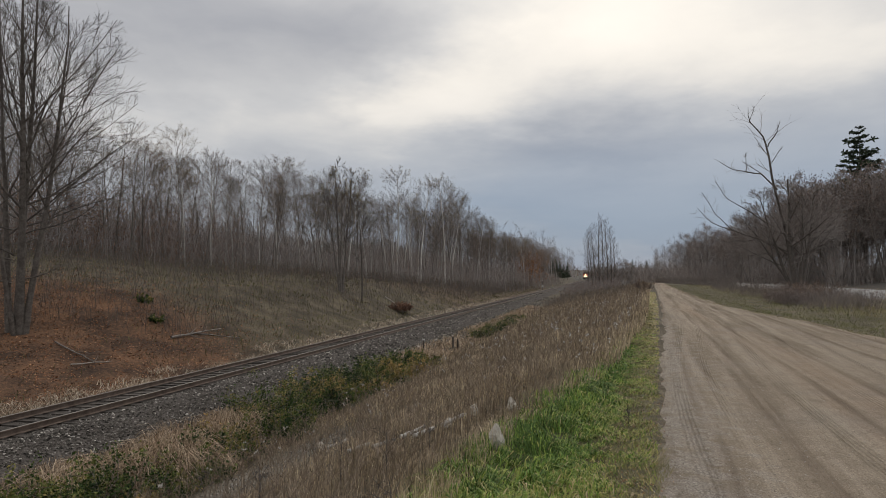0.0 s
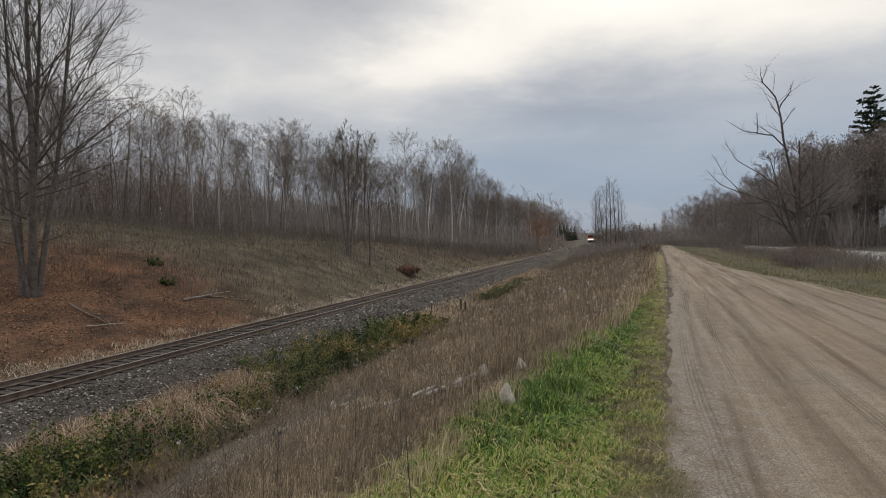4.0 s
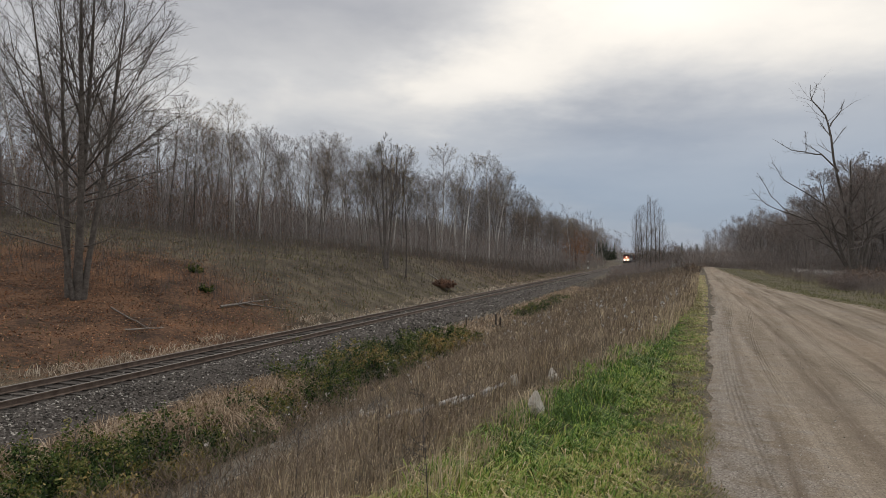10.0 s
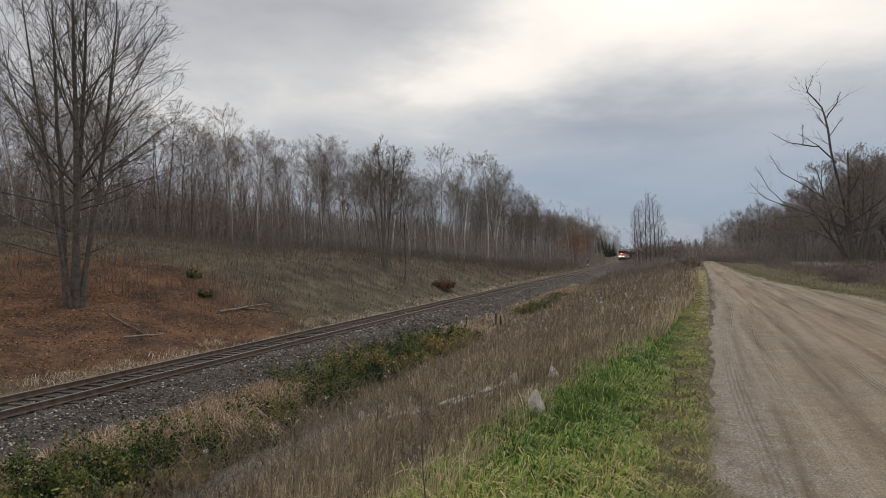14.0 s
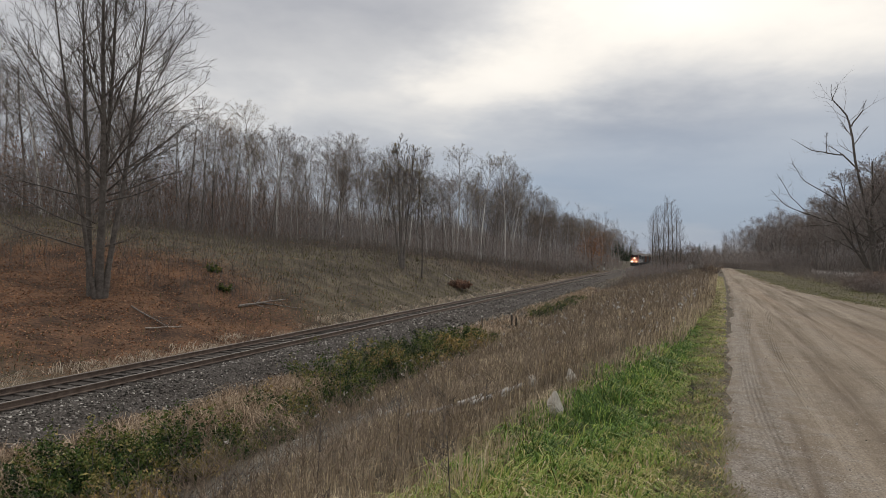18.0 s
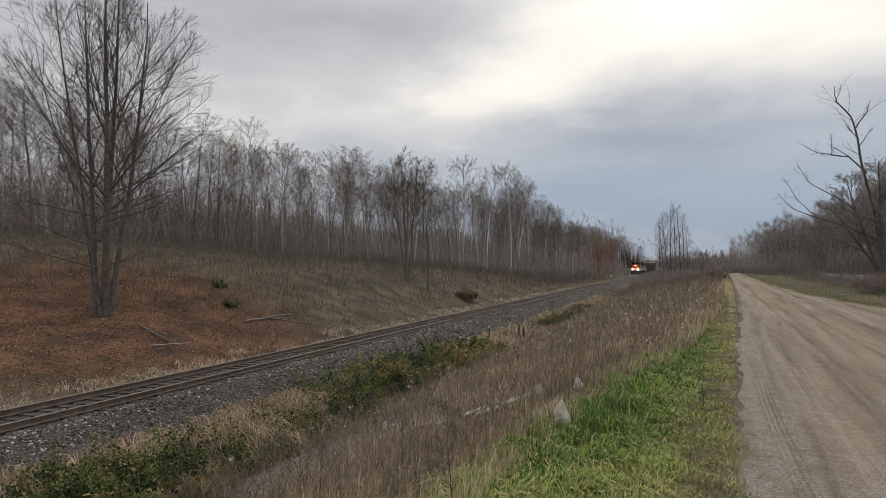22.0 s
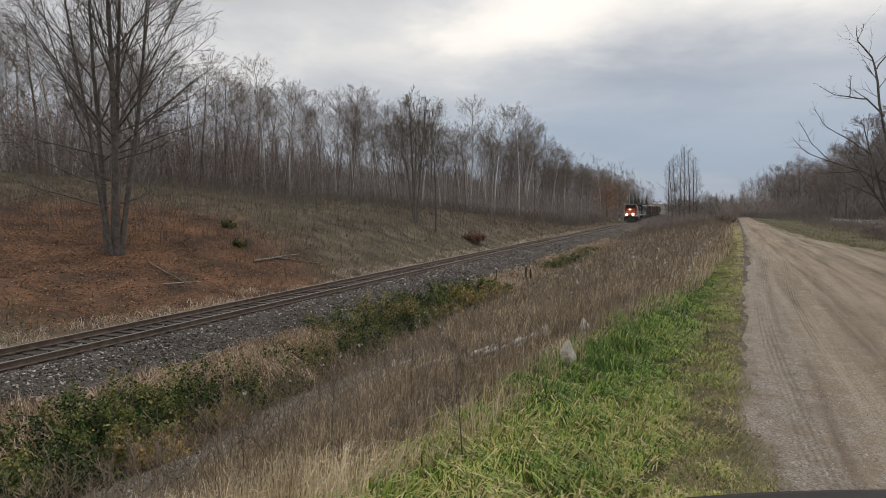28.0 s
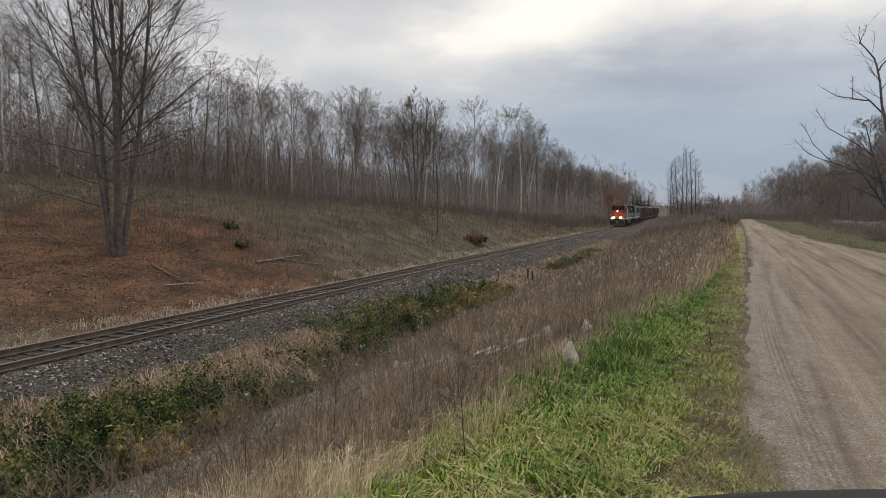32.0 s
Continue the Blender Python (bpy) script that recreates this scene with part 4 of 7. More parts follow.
def behind_wood(g, n):
    y = 40 + 330 * g.uniform(0, 1, n) ** 1.2
    u = wood_front(y) + 30 + 55 * g.uniform(0, 1, n)
    x = TRACK_X0 + TRACK_M * y - u / TC
    return np.stack([x, y], -1)[x / y > -0.9]


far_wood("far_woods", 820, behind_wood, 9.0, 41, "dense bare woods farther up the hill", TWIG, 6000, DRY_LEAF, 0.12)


def deep_wood(g, n):
    y = 45 + 190 * g.uniform(0, 1, n)
    u = wood_front(y) + 16 + 45 * g.uniform(0, 1, n)
    x = TRACK_X0 + TRACK_M * y - u / TC
    return np.stack([x, y], -1)[x / y > -0.9]


thicket("underbrush", 3000, deep_wood, 5.5, FAR_TWIG, 39, "tangled grey-brown saplings deep in the wood", 6, 3, 0.045, 16000, DULL_LEAF, 0.14)


def track_end(g, n):
    """Left of the line where it runs out of sight."""
    y = 215 + 260 * g.uniform(0, 1, n)
    u = 9 + 45 * g.uniform(0, 1, n) ** 1.2
    return np.stack([TRACK_X0 + TRACK_M * y - u / TC, y], -1)


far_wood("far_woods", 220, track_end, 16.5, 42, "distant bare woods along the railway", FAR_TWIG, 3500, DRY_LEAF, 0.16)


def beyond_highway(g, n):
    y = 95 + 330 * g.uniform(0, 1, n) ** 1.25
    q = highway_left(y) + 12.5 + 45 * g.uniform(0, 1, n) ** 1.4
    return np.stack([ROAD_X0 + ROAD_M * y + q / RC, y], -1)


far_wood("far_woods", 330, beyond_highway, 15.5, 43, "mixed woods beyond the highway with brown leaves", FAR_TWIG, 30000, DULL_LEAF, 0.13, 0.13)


def middle_distance(g, n):
    """Brushy trees between the line and the road, far off."""
    y = 170 + 300 * g.uniform(0, 1, n) ** 1.1
    t = g.uniform(0.22, 0.95, n)
    a = TRACK_X0 + TRACK_M * y
    return np.stack([a + 6 + (ROAD_X0 + ROAD_M * y - 5 - a - 6) * t, y], -1)


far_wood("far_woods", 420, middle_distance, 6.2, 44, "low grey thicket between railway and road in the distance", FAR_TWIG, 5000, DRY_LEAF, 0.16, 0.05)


def line_side(g, n):
    """Brush that closes in on the railway."""
    y = 80 + 60 * g.uniform(0, 1, n) ** 1.1
    s = 5.8 + 15 * g.uniform(0, 1, n) ** 1.3
    x = TRACK_X0 + TRACK_M * y + s / TC
    return np.stack([x, y], -1)[side_road(x, y) < -3.5]


thicket("line_side_brush", 1100, line_side, 1.1, TWIG, 34, "low grey-brown brush on the bank beside the railway", 6, 3, 0.012, 2500, DRY_LEAF, 0.06)


def closing_brush(g, n):
    """Taller brush farther on, that hides the line."""
    y = 138 + 150 * g.uniform(0, 1, n) ** 1.1
    s = 4.8 + 13 * g.uniform(0, 1, n) ** 1.3
    x = TRACK_X0 + TRACK_M * y + s / TC
    return np.stack([x, y], -1)[side_road(x, y) < -3.5]


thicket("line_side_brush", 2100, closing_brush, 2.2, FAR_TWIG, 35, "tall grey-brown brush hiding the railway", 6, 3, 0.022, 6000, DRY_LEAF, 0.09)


def road_end(g, n):
    """Brush where the dirt road runs out of sight."""
    y = 168 + 90 * g.uniform(0, 1, n)
    q = -5 + 24 * g.uniform(0, 1, n)
    keep = (q < -1) | (q > 5) | (y > 186)
    return np.stack([ROAD_X0 + ROAD_M * y + q / RC, y], -1)[keep]


thicket("roadside_brush", 1900, road_end, 5.2, FAR_TWIG, 36, "grey brush and saplings at the dirt road's end", 6, 3, 0.03, 7000, DRY_LEAF, 0.12)


def valley(g, n):
    y = 380 + 700 * g.uniform(0, 1, n)
    return np.stack([y * g.uniform(-0.3, 0.75, n), y], -1)


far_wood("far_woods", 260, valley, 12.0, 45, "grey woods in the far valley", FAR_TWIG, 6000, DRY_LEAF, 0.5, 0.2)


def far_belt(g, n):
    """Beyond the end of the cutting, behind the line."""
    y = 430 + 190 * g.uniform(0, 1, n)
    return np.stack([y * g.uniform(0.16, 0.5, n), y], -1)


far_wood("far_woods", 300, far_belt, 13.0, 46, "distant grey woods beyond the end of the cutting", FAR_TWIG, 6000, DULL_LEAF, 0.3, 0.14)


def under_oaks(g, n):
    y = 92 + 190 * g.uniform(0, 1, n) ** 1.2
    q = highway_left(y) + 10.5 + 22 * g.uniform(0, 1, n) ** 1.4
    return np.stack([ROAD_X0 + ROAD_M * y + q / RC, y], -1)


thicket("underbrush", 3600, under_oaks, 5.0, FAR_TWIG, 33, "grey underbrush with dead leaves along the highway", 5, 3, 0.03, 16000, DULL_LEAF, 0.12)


def highway_strip(g, n):
    """The weedy strip below the highway's near edge."""
    y = 34 + 90 * g.uniform(0, 1, n) ** 1.3
    r, h = road_right(y), highway_left(y)
    q = r + 4.2 + (h - r - 4.6) * g.uniform(0, 1, n) ** 0.8
    p = np.stack([ROAD_X0 + ROAD_M * y + q / RC, y], -1)
    return p[(h - r > 6) & (p[:, 0] / y > 0.5) & (fbm(p[:, 0], y, 3.0, 4.0) > -0.35)]


thicket("roadside_weeds", 3400, highway_strip, 0.85, TWIG, 40, "grey-brown dead weeds below the highway", 7, 3, 0.009, 7000, DULL_LEAF, 0.035)


def highway_brush(g, n):
    y = 106 + 95 * g.uniform(0, 1, n)
    q = highway_left(y) - 2.0 + 1.8 * g.uniform(0, 1, n)
    return np.stack([ROAD_X0 + ROAD_M * y + q / RC, y], -1)


thicket("roadside_brush", 1500, highway_brush, 1.35, TWIG, 48, "grey-brown brush along the highway's near edge", 7, 3, 0.016, 5000, DULL_LEAF, 0.05)

# tall narrow poplars between the line and the road
pop_me = [meshes_of("poplar", slender_tree(200 + k, 21.5, 34, 0.165, 0.16, 0.02, 0.008, 1.7), DARK_BARK, TWIG) for k in range(2)]
for k, (kx, d, sz, lab) in enumerate([(0.330, 188, 1.0, 0), (0.338, 192, 0.97, 1), (0.320, 190, 0.9, 1), (0.308, 189, 0.78, 0), (0.344, 187, 0.82, 0), (0.3125, 193, 0.6, 1), (0.349, 196, 0.7, 1), (0.314, 195, 0.86, 1), (0.325, 186, 0.93, 0)]):
    tree_thing("poplar_tree", "tall narrow bare poplar in a small stand", *pop_me[lab], at_land((kx - 0.006) * d, d, 0, 70 * k), None, "stand of poplars", sz)

# the half-dead tree by the highway: a low dense dome, a bare crooked leader above it and long dead boughs to the side
dead = broad_tree(61, [(0, 0, -0.09, 0, 12.2, 0.34), (0.4, 0.2, 0.22, 0.05, 11.2, 0.22), (-0.3, 0.3, -0.36, 0.1, 11.4, 0.2), (0.2, -0.3, 0.1, -0.25, 10.5, 0.2), (-0.1, 0.4, -0.55, 0.2, 10.0, 0.16)], ([0, 2, 5, 8, 11, 13.2], [2.5, 5.5, 7.4, 6.8, 4.6, 0.5]), 2.2, (14, 9, 6, 3), (35, 68))
g7 = np.random.default_rng(8)


def crooked(pts, r0, r1):
    """A limb through bends given as metres aside and up."""
    pts = np.array(pts, float)
    t = np.linspace(0, len(pts) - 1, 12)
    b = np.stack([np.interp(t, np.arange(len(pts)), pts[:, 0]), 0.25 * np.sin(t * 2.1), np.interp(t, np.arange(len(pts)), pts[:, 1])], -1)
    return b + g7.normal(0, 0.03, b.shape), np.linspace(r0, r1, 12), 6


bare = [crooked([(-0.3, 2.0), (-0.9, 7.0), (-1.9, 11.5), (-2.3, 15.6), (-2.8, 17.2), (-4.0, 18.6), (-4.1, 20.2)], 0.19, 0.025),
        crooked([(-2.3, 15.8), (-1.5, 17.0), (-1.0, 18.2)], 0.08, 0.025), crooked([(-2.2, 14.6), (-3.2, 16.2)], 0.06, 0.02), crooked([(-2.1, 13.8), (-0.9, 15.6)], 0.05, 0.02), crooked([(-4.0, 18.6), (-3.4, 20.4)], 0.04, 0.02),
        crooked([(-1.5, 11.0), (-2.9, 12.8), (-4.4, 13.1), (-5.9, 13.6), (-7.2, 14.6)], 0.10, 0.02), crooked([(-4.4, 13.1), (-4.5, 15.4)], 0.05, 0.02), crooked([(-3.0, 12.9), (-4.6, 14.2)], 0.05, 0.02),
        crooked([(-0.6, 4.2), (-3.4, 5.8), (-6.0, 6.8), (-8.3, 7.9), (-9.6, 9.6)], 0.085, 0.018), crooked([(-6.0, 6.8), (-7.8, 8.8), (-9.0, 11.2)], 0.05, 0.015), crooked([(-0.6, 6.0), (-4.0, 8.6), (-6.6, 10.4), (-7.6, 12.4)], 0.07, 0.016), crooked([(-3.4, 5.7), (-6.8, 5.6), (-8.8, 6.4)], 0.045, 0.015)]
dp, dr = sprout(g7, np.stack([b[0] for b in bare]), np.stack([b[1] for b in bare]), 8, (0.35, 0.98), (25, 60), lambda t: 0.12 + 0.12 * (1 - t), 5, 0.14, 0.07, 0.35, 0.015)
dp2, dr2 = sprout(g7, dp, dr, 4, (0.25, 1.0), (22, 50), lambda t: 0.45 + 0 * t, 3, 0.12, 0.04, 0.7, 0.009)
dl = leaf_cards(g7, ends(dead)[g7.choice(len(ends(dead)), 4200)], 0.065, 0.2)
tree_thing("half_dead_tree", "half-dead spreading tree with a bare leader beside the highway", *meshes_of("half_dead", dead + [(dp, dr, 3), (dp2, dr2, 3)], DARK_BARK, FAR_TWIG, 2, bare), at_land(0.640 * 66, 66, 0, -32.5), mesh_np("half_dead_leaves", dl[0], dl[1], DULL_LEAF, dl[2]))

# broad trees with brown leaves along the highway
OAK = []
for k in range(3):
    oak = broad_tree(300 + k, [(0, 0, 0.03, 0, 12.5, 0.2), (0.3, 0.1, 0.25, 0.1, 11.0, 0.13), (-0.3, 0.0, -0.22, 0.15, 11.5, 0.14)], ([0, 3, 6, 10, 13, 15], [1.5, 3.2, 5.0, 5.2, 3.4, 0.5]), 2.4, (11, 7, 5, 3), (35, 64))
    g = np.random.default_rng(k)
    q = leaf_cards(g, ends(oak)[g.integers(0, len(ends(oak)), 2600)], 0.085, 0.3)
    OAK.append((*meshes_of("oak", oak, BARK, FAR_TWIG), mesh_np("oak_leaves", q[0], q[1], DULL_LEAF, q[2])))
g8 = np.random.default_rng(12)
for k in range(44):
    y = 100 + 130 * (k / 44) + g8.uniform(-3, 3)
    q = highway_left(y) + 11.5 + g8.uniform(0, 22)
    x = ROAD_X0 + ROAD_M * y + q / RC
    me = OAK[k % 3]
    tree_thing("oak_tree", "broad tree holding dull red-brown leaves beyond the highway", me[0], me[1], at_land(x, y, 0, g8.uniform(0, 360)), me[2], "trees beyond the highway", g8.uniform(0.85, 1.15) * (1.45 if y < 130 else 1.15))
for k, (az, d, size) in enumerate([(33.2, 122, 1.2), (34.4, 128, 1.32), (35.3, 118, 1.28), (36.4, 126, 1.42), (37.2, 132, 1.5), (38.4, 120, 1.42), (39.6, 128, 1.55), (41.0, 122, 1.5), (32.3, 130, 1.15), (35.9, 140, 1.5)]):
    me = OAK[k % 3]
    tree_thing("oak_tree", "tall broad tree holding dull red-brown leaves beside the pine", me[0], me[1], at_land(d * math.sin(radians(az)), d * math.cos(radians(az)), 0, 77 * k), me[2], "trees beyond the highway", size)
# the orange one at the end of the cutting
q = leaf_cards(g8, g8.normal(0, 1, (2600, 3)) * [3.0, 3.0, 3.0] + [0, 0, 6.5], 0.17, 0.3)
tree_thing("orange_tree", "small tree with orange autumn leaves beside the railway", *OAK[1][:2], at_land(TRACK_X0 + TRACK_M * 190 - 8.0, 190), mesh_np("orange_leaves", q[0], q[1], ORANGE_LEAF, q[2]), "", 0.85)


def conifer(seed, height, kind="spruce"):
    g = np.random.default_rng(seed)
    stem = limb(g, (0, 0, -0.2), (0, 0, 1), height, 8, 0.01, 0.0)
    thick = [(stem, np.linspace(height * 0.013, 0.02, 8), 7)]
    V, n, T = [], 0, []
    z = height * (0.18 if kind == "spruce" else 0.3)
    while z < height * 0.985:
        t = z / height
        reach = height * (0.2 * (1 - t) + 0.02) if kind == "spruce" else height * (0.22 * (1 - t) ** 0.6 + 0.02) * g.uniform(0.5, 1.15)
        for b in range(6 if kind == "spruce" else 5):
            a = g.uniform(0, 6.28)
            d = np.array([math.cos(a), math.sin(a), -0.15 if kind == "spruce" else 0.18])
            br = limb(g, (0, 0, z), d, reach, 4, 0.05, 0.05)
            thick.append((br, np.linspace(0.035, 0.01, 4), 3))
            m = 30 if kind == "spruce" else 46
            f = g.uniform(0.15, 1.05, m) * 3
            i = np.clip(f.astype(int), 0, 2)
            c = br[i] + (br[i + 1] - br[i]) * (f - i)[:, None]
            side = g.normal(0, 1, (m, 3)) * [1, 1, 0.35]
            side /= np.linalg.norm(side, axis=1, keepdims=True)
            ln = reach * g.uniform(0.12, 0.3, (m, 1)) + 0.12
            w = np.cross(side, g.normal(0, 1, (m, 3)))
            w = w / (np.linalg.norm(w, axis=1, keepdims=True) + 1e-9) * ln * 0.22
            V.append(np.stack([c, c + side * ln * 0.5 + w, c + side * ln, c + side * ln * 0.5 - w], 1).reshape(-1, 3))
            T.append(np.repeat(g.uniform(0, 1, m), 4))
        z += height * (0.035 if kind == "spruce" else 0.032)
    V = np.concatenate(V)
    return mesh_np("conifer_trunk", *tubes(thick), BARK), mesh_np("conifer_needles", V, np.arange(len(V)).reshape(-1, 4), NEEDLE, np.concatenate(T))


def conifer_thing(name, label, mes, m, size):
    t = tagged(new(name), label, "tree")
    part("trunk", mes[0], None, t)
    part("crown", mes[1], None, t)
    t.matrix_basis = m @ Matrix.Diagonal((size, size, size, 1))


PINE, SPRUCE = conifer(71, 24, "pine"), conifer(72, 12)
conifer_thing("pine_tree", "tall dark green white pine above the woods", PINE, at_land(0.756 * 108, 108), 1.15)
for k, (kx, d, s) in enumerate([(0.372, 245, 0.75), (0.256, 300, 0.8), (0.252, 310, 0.7), (0.262, 320, 0.7), (0.385, 250, 0.6), (0.244, 330, 0.85), (0.236, 340, 0.75), (0.249, 345, 0.95), (0.229, 345, 0.7), (0.268, 350, 0.8), (0.222, 350, 0.8), (0.395, 262, 0.7), (0.408, 270, 0.6)]):
    conifer_thing("spruce_tree", "small dark spruce among bare trees", SPRUCE, at_land(kx * d, d, 0, 50 * k), s)

# ---------------------------------------------------------------- grass, weeds and bushes
GRASS = material("verge_grass", [], 2, 30, 0.7, 0.0, tint="tint", spec=0.25, tint_stops=[(0.0, (0.055, 0.105, 0.018)), (0.15, (0.12, 0.225, 0.036)), (0.38, (0.255, 0.345, 0.062)), (0.6, (0.375, 0.355, 0.11)), (0.8, (0.48, 0.385, 0.18)), (1.0, (0.56, 0.45, 0.28))])
DULL_GRASS = material("dull_grass", [], 2, 30, 0.8, 0.0, tint="tint", spec=0.15, tint_stops=[(0.0, (0.09, 0.105, 0.035)), (0.5, (0.18, 0.175, 0.075)), (1.0, (0.31, 0.25, 0.155))])
BANK_GRASS = material("purplish_dry_grass", [], 2, 30, 0.85, 0.0, tint="tint", spec=0.15, tint_stops=[(0.0, (0.155, 0.121, 0.088)), (0.35, (0.33, 0.26, 0.185)), (0.6, (0.42, 0.33, 0.225)), (0.85, (0.58, 0.465, 0.30)), (1.0, (0.68, 0.56, 0.38))])
HILL_GRASS = material("olive_brown_grass", [], 2, 30, 0.85, 0.0, tint="tint", spec=0.1, tint_stops=[(0.0, (0.075, 0.071, 0.036)), (0.35, (0.145, 0.139, 0.062)), (0.65, (0.265, 0.22, 0.132)), (1.0, (0.44, 0.355, 0.24))])
STALK = material("dead_weed_stalk", [], 2, 30, 0.9, 0.0, tint="tint", spec=0.1, tint_stops=[(0.0, (0.11, 0.084, 0.065)), (0.5, (0.235, 0.184, 0.14)), (1.0, (0.40, 0.32, 0.24))])
FLUFF = material("white_seed_fluff", [(0.42, 0.40, 0.37), (0.62, 0.60, 0.57)], 8, 40, 0.95, 0.0)
BUSH_LEAF = material("bush_leaf", [], 3, 20, 0.75, 0.0, tint="tint", spec=0.2, tint_stops=[(0.0, (0.012, 0.026, 0.008)), (0.35, (0.042, 0.078, 0.019)), (0.6, (0.118, 0.15, 0.038)), (0.8, (0.20, 0.19, 0.06)), (1.0, (0.34, 0.265, 0.10))])
STRAW = material("straw", [], 2, 30, 0.85, 0.0, tint="tint", spec=0.15, tint_stops=[(0.0, (0.10, 0.07, 0.048)), (0.35, (0.25, 0.178, 0.12)), (0.65, (0.43, 0.32, 0.22)), (1.0, (0.66, 0.54, 0.40))])
PALE_STRAW = material("bleached_straw", [], 2, 30, 0.85, 0.0, tint="tint", spec=0.15, tint_stops=[(0.0, (0.13, 0.10, 0.07)), (0.35, (0.28, 0.22, 0.16)), (0.65, (0.45, 0.37, 0.28)), (1.0, (0.66, 0.57, 0.46))])
GOLD_LEAF = material("yellowed_bush_leaf", [], 3, 20, 0.75, 0.0, tint="tint", tint_stops=[(0.0, (0.13, 0.12, 0.04)), (0.5, (0.32, 0.24, 0.08)), (1.0, (0.48, 0.30, 0.12))])
PALE_ROCK = material("pale_rock", [(0.30, 0.27, 0.23), (0.48, 0.44, 0.38), (0.62, 0.58, 0.51)], 9, 60, 0.9, 0.6, 0.02)
PALE_WOOD = material("weathered_bare_wood", [(0.20, 0.175, 0.15), (0.38, 0.34, 0.30), (0.5, 0.46, 0.41)], 6, 40, 0.9, 0.4, 0.01)


GREY_WOOD = material("weathered_grey_wood", [(0.11, 0.095, 0.082), (0.23, 0.205, 0.18), (0.34, 0.31, 0.28)], 6, 40, 0.9, 0.4, 0.01)


def blades(g, P, h, w, lean, bend, tint):
    """Curved tapering blades rooted at P: vertices, triangles, tint."""
    n = len(P)
    az = 4 * fbm(P[:, 0], P[:, 1], 0.8, 9.0) + g.normal(0, 0.9, n)      # neighbours lean together
    d = np.stack([np.cos(az), np.sin(az), np.zeros(n)], -1)
    side = np.stack([-np.sin(az + g.normal(0, 0.6, n)), np.cos(az + g.normal(0, 0.6, n)), np.zeros(n)], -1) * (w / 2)[:, None]
    h, lean, bend = h[:, None], lean[:, None], bend[:, None]
    z = np.array([0, 0, 1.0])
    mid = P + z * h * 0.6 * (1 - 0.25 * lean) + d * h * lean * 0.45
    tip = P + z * h * (1 - 0.55 * lean - bend) + d * h * (lean * 0.9 + bend * 0.7)
    V = np.stack([P - side, P + side, mid - side * 0.8, mid + side * 0.8, tip], 1).reshape(-1, 3)
    i = np.arange(n)[:, None] * 5
    F = np.concatenate([i + [0, 1, 3], i + [0, 3, 2], i + [2, 3, 4]])
    return V, F, np.repeat(tint, 5)


def stuff(name, V, F, T, mat, label, category):
    return tagged(new(name, mesh_np(name, V, F, mat, T)), label, category, kind="stuff")


def near_bias(g, n, a, b, power):
    """Distances between a and b, most of them near a."""
    t = g.uniform(0, 1, n)
    return (a ** (1 - power) + t * (b ** (1 - power) - a ** (1 - power))) ** (1 / (1 - power))


def verge_grass():
    g = np.random.default_rng(51)
    n = 165000
    y = near_bias(g, n, 2.6, 75, 1.25)
    q = -0.08 + np.interp(y, [3.2, 4.8, 8, 20, 40, 80], [0.3, 0, 0, 0.2, 0.4, 0.5]) - (verge_wide(y) + 0.25) * g.uniform(0, 1, n)
    clump = fbm(q, y, 0.22, 8.0)
    keep = g.uniform(0, 1, n) < np.clip(0.5 + 1.3 * clump, 0.08, 1) * np.clip(0.7 + sstep(0.1, -0.5, q), 0, 1) * sstep(0.05, -0.45, q - np.interp(y, [3.2, 4.8, 8, 20, 40, 80], [0.3, 0, 0, 0.2, 0.4, 0.5]) + 0.2 * fbm(y, q, 0.5)) ** 0.6 * sstep(-1.25, -0.8, q / verge_wide(y) + 0.15 * fbm(y, q, 1.5))
    y, q, clump = y[keep], q[keep], clump[keep]
    n = len(y)
    x = ROAD_X0 + ROAD_M * y + q / RC
    patch = fbm(x, y, 0.9, 1.0) * 0.5 + fbm(x, y, 0.3, 4.0) * 0.25
    lush = np.exp(-(((q / verge_wide(y) + 0.75) / 0.4) ** 2)) * sstep(4.6, 6.5, y) * sstep(26, 12, y) + 0.8 * np.exp(-(((x - 0.55) / 0.35) ** 2 + ((y - 3.9) / 0.35) ** 2))
    tint = np.clip(0.60 + 0.3 * patch - 0.42 * lush - 0.12 * sstep(3, 6, y) + 0.22 * sstep(11, 26, y) + 0.16 * sstep(-0.55, 0.0, q) - 0.2 * clump + g.normal(0, 0.29, n), 0, 1)
    h = (0.06 + 0.13 * sstep(-0.3, -1.4, q) + 0.05 * patch) * g.uniform(0.5, 1.7, n) * (1 - 0.5 * sstep(10, 25, y)) * (1 + 0.5 * clump)
    w = g.uniform(0.006, 0.013, n) * np.clip(y / 7, 1, 5)
    z = land(x, y)
    return stuff("verge_grass", *blades(g, np.stack([x, y, z - 0.01], -1), h, w, g.uniform(0.45, 1.3, n), g.uniform(0.05, 0.45, n), tint), GRASS, "green and straw-coloured grass on the road verge", "grass")


